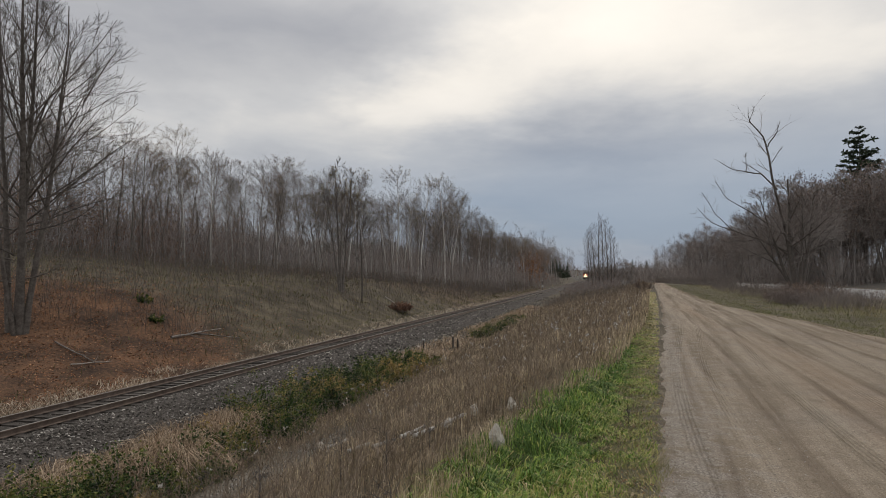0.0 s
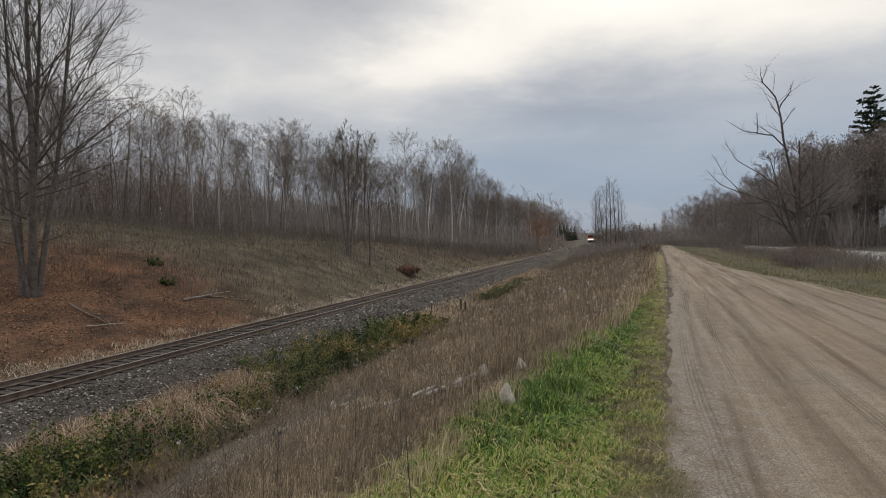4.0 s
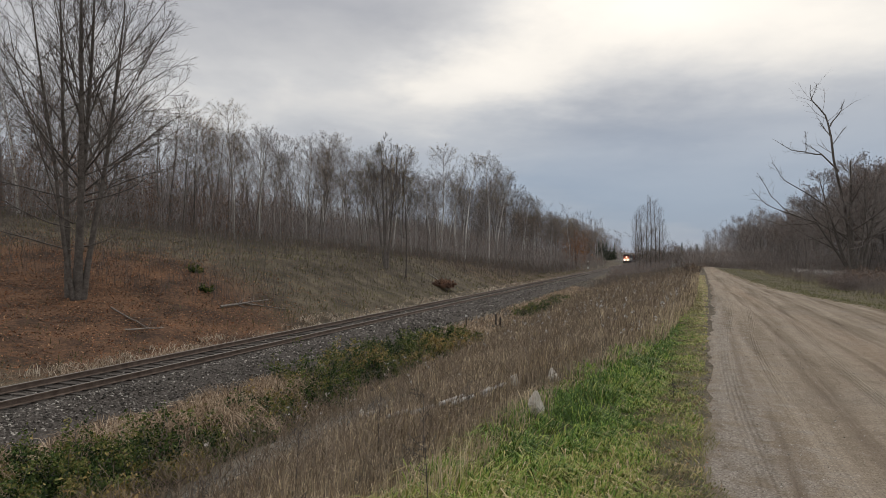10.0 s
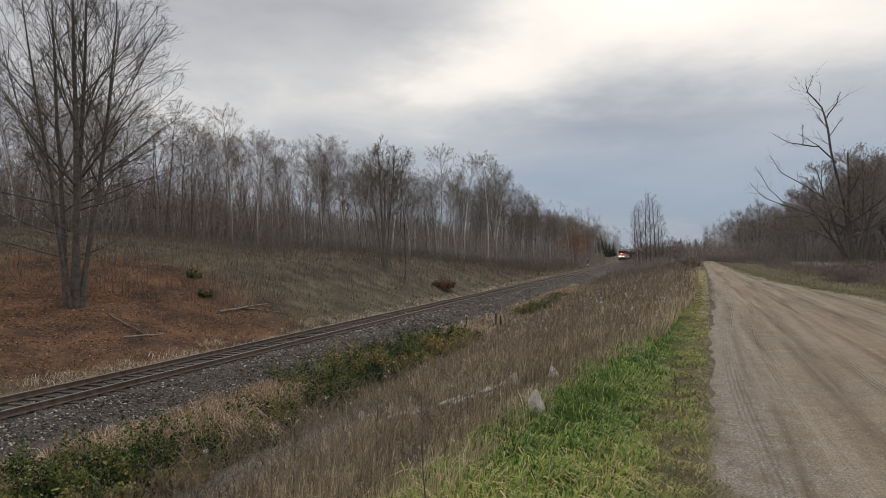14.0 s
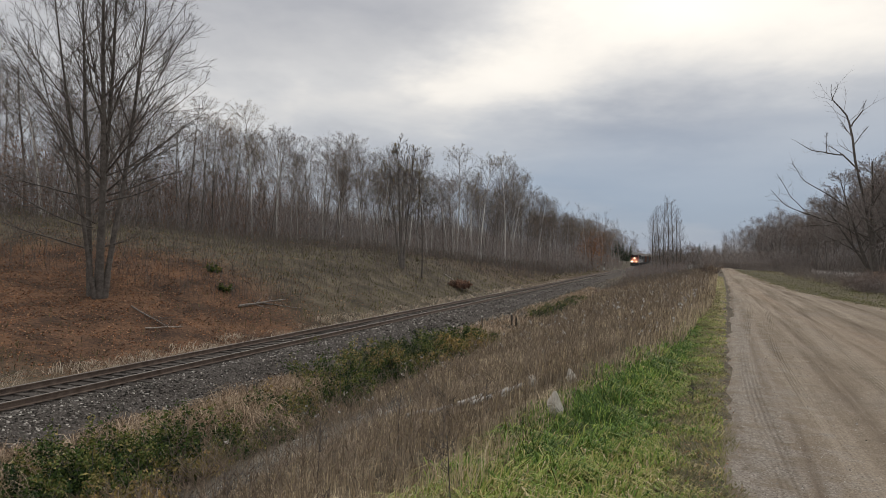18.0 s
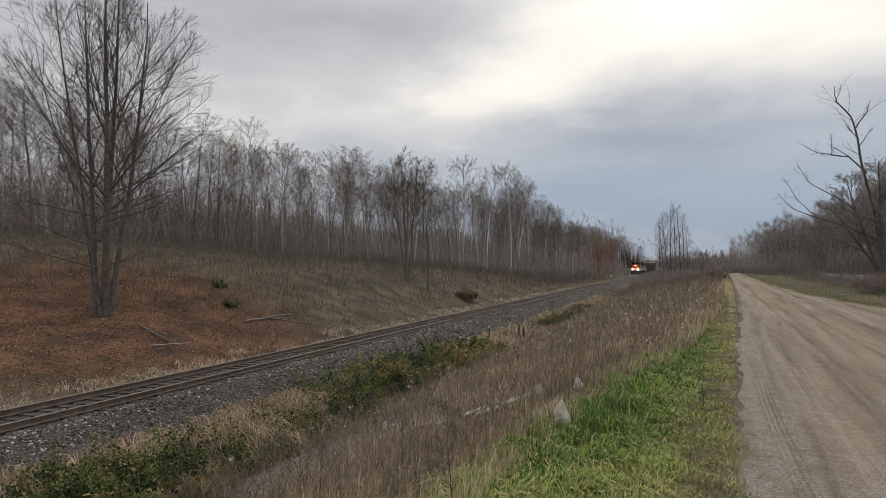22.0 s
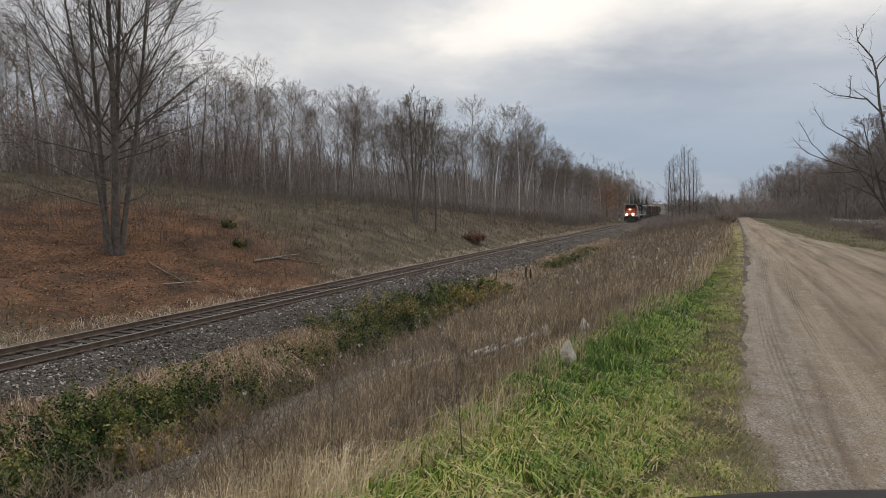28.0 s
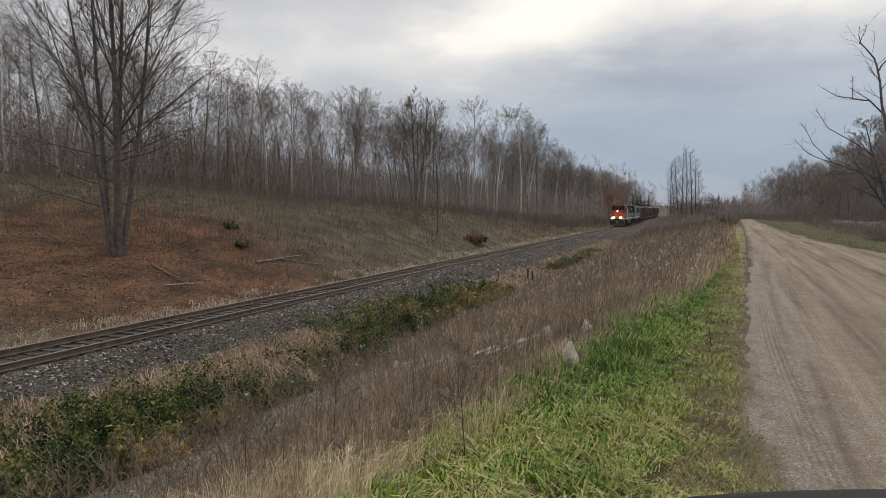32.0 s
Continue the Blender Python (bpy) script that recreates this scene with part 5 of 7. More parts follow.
def right_verge():
    g = np.random.default_rng(52)
    n = 26000
    y = near_bias(g, n, 14, 150, 1.2)
    r = road_right(y)
    q = r - 0.5 + g.uniform(0, 1, n) ** 1.2 * np.minimum(highway_left(y) - r + 0.2, 11.5)
    x = ROAD_X0 + ROAD_M * y + q / RC
    tint = np.clip(0.42 + 0.2 * fbm(x, y, 2.0) + 0.4 * sstep(3, 7, q - r) + 0.25 * sstep(0.6, -0.3, q - r) + g.normal(0, 0.14, n), 0, 1)
    h = g.uniform(0.05, 0.15, n) * (1 + 2.2 * sstep(3, 7, q - r))
    return stuff("verge_grass", *blades(g, np.stack([x, y, land(x, y) - 0.01], -1), h, 0.006 * np.clip(y / 7, 1, 6), g.uniform(0.4, 1.2, n), g.uniform(0.1, 0.4, n), tint), DULL_GRASS, "rough green grass between dirt road and highway", "grass")


def bank_grass():
    g = np.random.default_rng(53)
    n = 115000
    y = near_bias(g, n, 2.6, 190, 1.15)
    s_ditch, s_top = 6.2, side_track(ROAD_X0 + ROAD_M * y, y) - verge_wide(y)
    t = g.uniform(0, 1, n)
    s = s_ditch + (s_top + 0.2 - s_ditch) * t
    x = TRACK_X0 + TRACK_M * y + s / TC
    bare = np.exp(-(((s - 8.5) / 1.7) ** 2)) * sstep(20, 13, y)
    keep = (g.uniform(0, 1, n) > np.clip(1.4 * bare, 0, 0.97)) & ((y > 16) | (s > np.interp(y, [5, 13, 16], [10.1, 9.6, 8.6]) + 0.6 * fbm(x, y, 0.6)) | (g.uniform(0, 1, n) < 0.03))
    x, y, t, s = x[keep], y[keep], t[keep], s[keep]
    n = len(x)
    patch = fbm(x, y, 1.6, 3.0)
    fine = fbm(x, y, 0.45, 5.0)
    tint = np.clip(0.38 + 0.2 * patch + 0.22 * fine + 0.42 * sstep(8, 3.5, y) * t + 0.08 * sstep(0.82, 1.0, t) + g.normal(0, 0.24, n), 0, 1)
    h = (0.29 + 0.10 * patch + 0.12 * fine) * g.uniform(0.5, 1.5, n) * (1 - 0.35 * bare[keep])
    w = g.uniform(0.003, 0.006, n) * np.clip(y / 5, 1, 10)
    return stuff("bank_grass", *blades(g, np.stack([x, y, land(x, y) - 0.01], -1), h, w, g.uniform(0.05, 0.6, n), g.uniform(0.0, 0.3, n), tint), BANK_GRASS, "dry purplish-brown grass on the bank below the road", "grass")


def bank_weeds():
    """Dead goldenrod and the like: a stalk, side stems and a ragged head."""
    g = np.random.default_rng(54)
    n = 4200
    y = near_bias(g, n, 4.5, 170, 1.0001)
    s_top = side_track(ROAD_X0 + ROAD_M * y, y) - verge_wide(y) - 0.2
    s = 6.5 + (s_top - 6.5) * g.uniform(0, 1, n) ** 0.75
    x = TRACK_X0 + TRACK_M * y + s / TC
    z = land(x, y)
    paths, fluff = [], []
    for k in range(n):
        hh = g.uniform(0.4, 0.85)
        f = min(max(y[k] / 16, 0.7), 4.0)
        b = limb(g, (x[k], y[k], z[k] - 0.02), (g.normal(0, 0.15), g.normal(0, 0.15), 1), hh, 3, 0.1, 0.0)
        paths.append((b, np.array([0.004, 0.003, 0.0015]) * f, 3))
        for _ in range(6):
            p = b[1] + (b[2] - b[1]) * g.uniform(-0.1, 1.0)
            e = p + turned(g, (0, 0, 1), g.uniform(20, 60), g.uniform(0, 6.28)) * hh * g.uniform(0.08, 0.22)
            paths.append((np.array([p, e]), np.array([0.003, 0.0045]) * f, 2))
            if 12 < y[k] < 75 and g.uniform() < 0.012 + 0.06 * (fbm(x[k], y[k], 3.0, 2.0) > 0.15):
                fluff.append(e)
    V, F = tubes(paths)
    stuff("dead_weeds", V, F, np.clip(0.45 + 0.3 * fbm(V[:, 0], V[:, 1], 0.6, 2.0) + g.normal(0, 0.22, len(V)), 0, 1), STALK, "dead brown weed stalks on the bank", "weeds")
    q = leaf_cards(g, np.repeat(np.array(fluff), 4, 0), 0.03, 0.025)
    return stuff("seed_heads", q[0], q[1], q[2], FLUFF, "white fluffy seed heads among the weeds", "weeds")


def tall_dry(seed, n, ya, yb, sa, sb, h, label, dark=0.0, power=1.1, wmul=1.0, mat=None, thick=0.55):
    g = np.random.default_rng(seed)
    y = near_bias(g, n, ya, yb, power)
    s = g.uniform(sa, sb, n) + 0.3 * fbm(y, y * 0, 2.0)
    clump = fbm(s, y, 1.1, 6.0)
    keep = (g.uniform(0, 1, n) < thick + 0.9 * clump) & ((y > 15.8) | (s < 4.4) | (s > 20))
    y, s, clump = y[keep], s[keep], clump[keep]
    n = len(y)
    x = TRACK_X0 + TRACK_M * y + s * TC
    y = y - s * TRACK_M * TC
    z = np.maximum(land(x, y), -99)
    z = np.where(np.abs(s) < 3.4, np.maximum(z, track_z(y) - 0.85), z)
    tint = np.clip(0.62 - dark + 0.22 * clump + g.normal(0, 0.22, n), 0, 1)
    hh = h * g.uniform(0.5, 1.4, n) * (0.8 + 0.5 * np.clip(clump, -0.5, 1))
    w = g.uniform(0.006, 0.011, n) * np.clip(y / 14, 1, 6) * wmul
    return stuff("tall_dry_grass", *blades(g, np.stack([x, y, z - 0.02], -1), hh, w, g.uniform(0.25, 1.25, n), g.uniform(0.0, 0.5, n), tint), mat or STRAW, label, "grass")


def dead_leaf_bits():
    """Brown leaves and straw bits along the road's edge."""
    g = np.random.default_rng(67)
    n = 2200
    y = near_bias(g, n, 2.8, 40, 1.4)
    q = np.minimum(g.normal(-0.3, 0.22, n), 0.04)
    x = ROAD_X0 + ROAD_M * y + q / RC
    c = leaf_cards(g, np.stack([x, y, land(x, y) + 0.03], -1), 0.0085, 0.008, 0.4)
    return stuff("leaf_bits", c[0], c[1], c[2], LITTER, "brown leaf bits strewn along the road edge", "leaves")


def edge_grass():
    """Short trodden straw and grass that frays out over the road's edge."""
    g = np.random.default_rng(50)
    n = 22000
    y = near_bias(g, n, 2.6, 40, 1.3)
    q = -0.04 + np.interp(y, [3.2, 4.8], [0.3, 0]) - 0.6 * g.uniform(0, 1, n) ** 0.8 + 0.1 * fbm(y, y * 0, 0.7) + 0.06 * fbm(y, y * 0, 0.15)
    x = ROAD_X0 + ROAD_M * y + q / RC
    tint = np.clip(0.66 + 0.2 * fbm(x, y, 0.5) + g.normal(0, 0.2, n), 0, 1)
    return stuff("edge_grass", *blades(g, np.stack([x, y, land(x, y) + 0.005 + 0.045 * sstep(-0.12, 0.02, q)], -1), g.uniform(0.03, 0.09, n), g.uniform(0.003, 0.006, n) * np.clip(y / 7, 1, 4), g.uniform(0.7, 1.3, n), g.uniform(0.0, 0.2, n), tint), DULL_GRASS, "trodden brown-green grass fraying over the road's edge", "grass")


verge_grass()
edge_grass()
right_verge()
bank_grass()
bank_weeds()
tall_dry(55, 24000, 8.5, 26, 3.5, 6.6, 0.55, "straw-coloured drooping tall grass in the ditch", 0.2)
tall_dry(56, 17000, 26, 95, 3.7, 6.4, 0.55, "pale dry tall grass along the far ditch", 0.1)
tall_dry(57, 15000, 10, 120, -4.3, -2.7, 0.42, "strip of pale dry grass beside the railway", 0.02, 1.3, 1.2, PALE_STRAW, 0.35)


def hill_cover():
    """Dry grass on the cutting and hill."""
    g = np.random.default_rng(58)
    n = 64000
    y = near_bias(g, n, 18, 190, 1.2)
    u = 4.2 + 44 * g.uniform(0, 1, n) ** 1.2
    x = TRACK_X0 + TRACK_M * y - u / TC
    litter = np.exp(-(((x + 19) / 13) ** 2 + ((y - 31) / 11) ** 2)) * 1.3
    keep = (x / y > -0.85) & (g.uniform(0, 1, n) > 0.9 * np.clip(litter, 0, 1)) & (u < wood_front(y) + 8)
    x, y = x[keep], y[keep]
    n = len(x)
    tint = np.clip(0.26 + 0.28 * fbm(x, y, 4.0, 1.0) + g.normal(0, 0.16, n), 0, 1)
    tuft = fbm(x, y, 1.1, 6.0)
    tint = np.clip(tint + 0.2 * tuft, 0, 1)
    h = g.uniform(0.15, 0.5, n) * (1 + 0.4 * fbm(x, y, 3.0)) * np.clip(0.75 + 0.9 * tuft, 0.2, 1.6)
    return stuff("hill_grass", *blades(g, np.stack([x, y, land(x, y) - 0.02], -1), h, 0.014 * np.clip(y / 22, 1, 6), g.uniform(0.1, 0.8, n), g.uniform(0.0, 0.3, n), tint), HILL_GRASS, "sparse brown grass on the cutting's side", "grass")


def litter():
    """Fallen leaves on the bank under the maple."""
    g = np.random.default_rng(59)
    n = 46000
    x, y = g.normal(-19, 10, n), g.normal(32, 8.5, n)
    s = side_track(x, y)
    keep = (s < -3.8) & (y > 14) & (fbm(x, y, 2.2, 7.0) > -0.5)
    x, y = x[keep], y[keep]
    q = leaf_cards(g, np.stack([x, y, land(x, y) + 0.02], -1), 0.042, 0.012, 0.4)
    return stuff("fallen_leaves", q[0], q[1], q[2], LITTER, "red-brown fallen maple leaves on the bank", "leaves")


def straw_mound(label, y0, s0, n, wide, high, seed, lean=0.0):
    """Last year's long grass, arching out and over from a tussock."""
    g = np.random.default_rng(seed)
    c = on_track(y0, s0)
    az, r = g.uniform(0, 6.28, n), wide * 0.42 * np.sqrt(g.uniform(0, 1, n))
    x, y = c.x + r * np.cos(az + 0.5), c.y + r * np.sin(az + 0.5)
    root = np.stack([x, y, land(x, y) - 0.02], -1)
    az = az + g.normal(0, 0.7, n)
    out = np.stack([np.cos(az), np.sin(az), 0 * az], -1)
    up = np.array([0, 0, 1.0])
    h = (high * g.uniform(0.5, 1.2, n))[:, None]
    reach = (wide * g.uniform(0.12, 0.55, n))[:, None]
    droop = g.uniform(0.1, 0.75, n)[:, None]
    pts = [root, root + up * h * 0.6 + out * reach * 0.15, root + up * h * 0.95 + out * reach * 0.5, root + up * h * (0.95 - 0.3 * droop) + out * reach * 0.85, root + up * h * (0.95 - droop) + out * reach * 1.1]
    side = np.stack([-np.sin(az), np.cos(az), g.normal(0, 0.5, n)], -1) * (g.uniform(0.003, 0.0065, n))[:, None]
    V = np.stack([p + k * side * w for p, w in zip(pts, (1, 1, 0.9, 0.7, 0.25)) for k in (-1, 1)], 1).reshape(-1, 3)
    i = np.arange(n)[:, None] * 10
    F = np.concatenate([i + [2 * j, 2 * j + 1, 2 * j + 3, 2 * j + 2] for j in range(4)])
    T = np.repeat(np.clip(0.5 + 0.35 * fbm(x, y, 0.4, seed) + g.normal(0, 0.26, n), 0, 1), 10)
    t = tagged(new("straw_tussock", mesh_np("straw_tussock", V, F, STRAW, T)), label, "grass")


for k, (yy, ss, nn, wd, hi) in enumerate([(12.5, 4.2, 1500, 1.6, 0.75), (11.4, 4.6, 1300, 1.6, 0.8), (10.5, 4.9, 1200, 1.5, 0.8), (13.4, 3.9, 900, 1.2, 0.5), (15.5, 4.2, 1300, 1.6, 0.6), (14.6, 4.1, 900, 1.3, 0.5), (16.7, 5.4, 1600, 1.7, 0.85), (17.7, 5.1, 1500, 1.6, 0.85), (16.4, 4.4, 1100, 1.5, 0.6), (18.9, 4.7, 1200, 1.6, 0.8), (20.3, 4.9, 1200, 1.6, 0.8), (21.4, 4.5, 900, 1.4, 0.65), (17.3, 6.2, 900, 1.2, 0.55)]):
    straw_mound("arching tussock of pinkish-tan dead grass in the ditch", yy, ss, nn, wd, hi, 600 + k)

LITTER = material("fallen_leaf", [], 2, 20, 0.8, 0.0, tint="tint", tint_stops=[(0.0, (0.08, 0.05, 0.035)), (0.4, (0.17, 0.085, 0.05)), (0.75, (0.36, 0.155, 0.07)), (1.0, (0.50, 0.31, 0.18))])
hill_cover()
litter()
dead_leaf_bits()


def bush(name, label, x, y, wide, high, leaves, mat, seed, size=0.035, stems=26):
    """Arching stems and many small leaves, uneven in outline."""
    g = np.random.default_rng(seed)
    paths, tips = [], []
    for k in range(stems):
        a, r = g.uniform(0, 6.28), wide * 0.5 * g.uniform(0, 0.55)
        b = limb(g, (r * math.cos(a), r * math.sin(a), -0.05), (0.7 * math.cos(a), 0.7 * math.sin(a), 1), high * g.uniform(0.7, 1.25), 5, 0.16, -0.06)
        paths.append((b, np.linspace(0.011, 0.004, 5), 4))
        for c in range(7):
            f = g.uniform(0.25, 1.0) * 4
            i = min(int(f), 3)
            p = b[i] + (b[i + 1] - b[i]) * (f - i)
            e = p + turned(g, b[i + 1] - b[i], g.uniform(25, 70), g.uniform(0, 6.28)) * high * g.uniform(0.15, 0.4)
            paths.append((np.array([p, e]), np.array([0.005, 0.002]), 3))
            tips += [p * (1 - t) + e * t for t in (0.4, 0.7, 1.0)]
    tips = np.array(tips)
    at = tips[g.integers(0, len(tips), leaves)]
    q = leaf_cards(g, at, size, high * 0.045)
    # tint by clump and chance; its rise with height paints highlights on the top
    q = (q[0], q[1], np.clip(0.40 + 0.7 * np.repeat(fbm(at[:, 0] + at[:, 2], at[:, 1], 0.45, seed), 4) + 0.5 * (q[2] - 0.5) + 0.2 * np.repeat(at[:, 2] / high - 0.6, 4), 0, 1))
    t = tagged(new(name), label, "bush")
    part("twigwork", mesh_np("bush_stems", *tubes(paths), TWIG), None, t)
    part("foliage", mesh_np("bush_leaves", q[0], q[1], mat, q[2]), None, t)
    t.matrix_basis = at_land(x, y)


def ditch_spot(y, s):
    p = on_track(y, s)
    return p.x, p.y


B = [(12.2, 5.9, 1.9, 0.95, 4200, BUSH_LEAF), (13.6, 5.4, 2.0, 0.95, 4200, BUSH_LEAF), (14.9, 5.7, 1.6, 0.9, 3200, BUSH_LEAF), (11.2, 5.6, 1.9, 0.85, 3800, BUSH_LEAF), (12.9, 4.9, 1.7, 0.7, 3000, BUSH_LEAF), (10.2, 6.0, 1.8, 0.8, 3200, BUSH_LEAF), (9.0, 6.3, 1.7, 0.8, 2600, BUSH_LEAF),
     (12.6, 7.1, 1.1, 0.5, 2600, GOLD_LEAF), (14.4, 7.0, 0.9, 0.4, 1300, GOLD_LEAF), (13.9, 4.3, 1.4, 0.45, 1700, GOLD_LEAF), (18.2, 5.8, 0.95, 0.8, 2200, BUSH_LEAF), (19.2, 5.5, 1.3, 0.65, 2200, GOLD_LEAF), (22.3, 5.1, 1.5, 1.1, 3000, BUSH_LEAF),
     (16.3, 6.5, 1.2, 0.55, 1900, BUSH_LEAF), (20.6, 6.1, 1.6, 0.8, 2600, BUSH_LEAF), (21.4, 5.2, 1.3, 0.6, 1900, GOLD_LEAF), (16.2, 4.6, 1.1, 0.45, 1300, BUSH_LEAF), (25.4, 6.2, 1.7, 0.75, 2400, BUSH_LEAF), (26.8, 6.3, 1.4, 0.6, 1900, GOLD_LEAF),
     (32.6, 6.3, 2.0, 0.8, 2400, BUSH_LEAF), (30.4, 6.5, 2.0, 0.75, 2400, GOLD_LEAF), (34.8, 6.2, 1.4, 0.6, 1600, GOLD_LEAF), (28.2, 6.3, 1.8, 0.7, 2200, BUSH_LEAF),
     (23.6, 5.7, 1.6, 0.9, 2800, BUSH_LEAF), (24.6, 5.2, 1.4, 0.95, 2500, GOLD_LEAF), (26.5, 5.2, 1.8, 1.0, 3000, BUSH_LEAF), (28.5, 5.0, 1.6, 0.9, 2600, BUSH_LEAF), (31.0, 5.2, 1.9, 0.85, 2600, BUSH_LEAF),
     (34.0, 5.2, 1.6, 0.7, 2000, BUSH_LEAF), (49.4, 6.1, 1.5, 0.75, 900, BUSH_LEAF), (51.6, 6.3, 1.4, 0.6, 700, BUSH_LEAF), (54.4, 6.2, 1.7, 0.65, 800, BUSH_LEAF), (59.0, 6.3, 1.8, 0.6, 700, BUSH_LEAF), (63.5, 6.0, 1.8, 0.6, 600, BUSH_LEAF), (69.0, 5.9, 2.0, 0.6, 600, BUSH_LEAF)]
for k, (yy, ss, wd, hi, nl, mt_) in enumerate(B):
    gold = mt_ is GOLD_LEAF
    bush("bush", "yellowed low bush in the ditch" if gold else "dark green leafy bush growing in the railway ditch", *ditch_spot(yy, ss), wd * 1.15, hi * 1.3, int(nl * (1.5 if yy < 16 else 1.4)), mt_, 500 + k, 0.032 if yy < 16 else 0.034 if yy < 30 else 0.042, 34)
for k, (xx, yy, wd, hi) in enumerate([(-14.6, 39.3, 1.1, 0.45), (-12.9, 36.8, 1.3, 0.4)]):
    bush("juniper_bush", "low dark green evergreen bush on the cutting", xx, yy, wd, hi, 1500, BUSH_LEAF, 540 + k, 0.05, 16)
bush("brush_pile", "reddish-brown heap of cut brush beside the railway", 0.4, 66.5, 3.0, 0.9, 1800, RUSSET, 560, 0.09, 40)
bush("shrub", "dark bare shrub at the end of the grassy bank", ROAD_X0 + ROAD_M * 84 - 1.0, 84.0, 2.6, 1.6, 900, DRY_LEAF, 561, 0.06, 60)
for k, (xx, yy, wd, hi) in enumerate([(27.2, 44.0, 3.2, 1.2), (29.5, 46.5, 3.4, 1.3), (26.6, 42.0, 2.6, 1.0), (32.5, 49.5, 3.2, 1.3), (28.9, 45.5, 2.2, 0.9), (36.0, 52.0, 3.0, 1.3), (37.0, 58.0, 3.0, 1.2), (39.5, 62.0, 3.0, 1.3)]):
    bush("weed_clump", "tall grey-brown weed clump with pale seed heads by the highway", xx, yy, wd, hi, 1100, DRY_LEAF if k % 2 else DULL_LEAF, 570 + k, 0.045, 70)


# ---------------------------------------------------------------- loose stones, ties, small things
def stones(name, P, size, label, seed, mat=None, flat=0.7):
    """Rough eight-faced stones in one object."""
    g = np.random.default_rng(seed)
    n = len(P)
    base = np.array([(1, 0, 0), (0, 1, 0), (-1, 0, 0), (0, -1, 0), (0, 0, 1), (0, 0, -1)], float)
    a = g.uniform(0, 6.28, n)
    R = np.stack([np.stack([np.cos(a), -np.sin(a), 0 * a], -1), np.stack([np.sin(a), np.cos(a), 0 * a], -1), np.stack([0 * a, 0 * a, 1 + 0 * a], -1)], 1)
    V = base[None] * g.uniform(0.6, 1.3, (n, 6, 1)) + g.normal(0, 0.22, (n, 6, 3))
    V[..., 2] *= flat
    V = np.einsum("nij,nkj->nki", R, V) * (size * 0.5)[:, None, None] + P[:, None]
    f = np.array([(0, 1, 4), (1, 2, 4), (2, 3, 4), (3, 0, 4), (1, 0, 5), (2, 1, 5), (3, 2, 5), (0, 3, 5)])
    F = (np.arange(n)[:, None, None] * 6 + f[None]).reshape(-1, 3)
    T = np.repeat(np.clip(g.normal(0.43, 0.33, n), 0, 1), 6)
    return stuff(name, V.reshape(-1, 3), F, T, mat or GRAVEL, label, "stones")


def ballast_stones():
    g = np.random.default_rng(61)
    n = 36000
    y = near_bias(g, n, 9, 130, 1.35)
    s = np.where(g.uniform(0, 1, n) < 0.78, g.uniform(0.9, 4.7, n), g.uniform(-3.0, 0.9, n))
    up = np.interp(s, [-3.3, -2.6, -1.75, -1.45, 0, 1.45, 1.75, 3.1, 3.9], [-0.85, -0.62, -0.26, -0.205, -0.255, -0.205, -0.27, -0.85, -1.08])
    keep = (np.abs(np.abs(s) - 0.755) > 0.1)
    y, s, up = y[keep], s[keep], up[keep]
    x = TRACK_X0 + TRACK_M * y + s * TC
    y2 = y - s * TRACK_M * TC
    z = np.where(s > 3.0, np.maximum(track_z(y) + up, land(x, y2)), track_z(y) + up)
    return stones("ballast_stones", np.stack([x, y2, z + 0.012], -1), g.uniform(0.038, 0.095, len(x)) * np.clip(y / 22, 1, 1.7), "grey crushed-rock ballast stones beside the rails", 62)


ROAD_STONE = material("road_pebble", [], 8, 50, 0.9, 0.0, tint="tint", tint_stops=[(0.0, (0.15, 0.13, 0.11)), (0.6, (0.30, 0.265, 0.23)), (1.0, (0.5, 0.47, 0.43))])


def road_grit():
    g = np.random.default_rng(63)
    n = 5000
    y = near_bias(g, n, 3.0, 20, 1.3)
    q = np.abs(g.normal(0, 1, n)) * 1.6 - 0.15
    wide = g.uniform(0, 1, n) < 0.4
    q = np.where(wide, g.uniform(0, 6.5, n), q)
    x = ROAD_X0 + ROAD_M * y + q / RC
    return stones("road_gravel", np.stack([x, y, land(x, y) + 0.052], -1), 0.006 + 0.012 * g.uniform(0, 1, n) ** 3 * np.clip(y / 7, 1, 1.6), "loose gravel on the dirt road's edge", 64, ROAD_STONE)


def bank_grit():
    g = np.random.default_rng(65)
    n = 6000
    y, s = g.uniform(6.5, 17, n), g.normal(8.6, 1.0, n)
    x = TRACK_X0 + TRACK_M * y + s / TC
    return stones("bank_gravel", np.stack([x, y, land(x, y) + 0.005], -1), g.uniform(0.015, 0.04, n), "grey gravel washed down the bank", 66)


ballast_stones()
road_grit()
bank_grit()


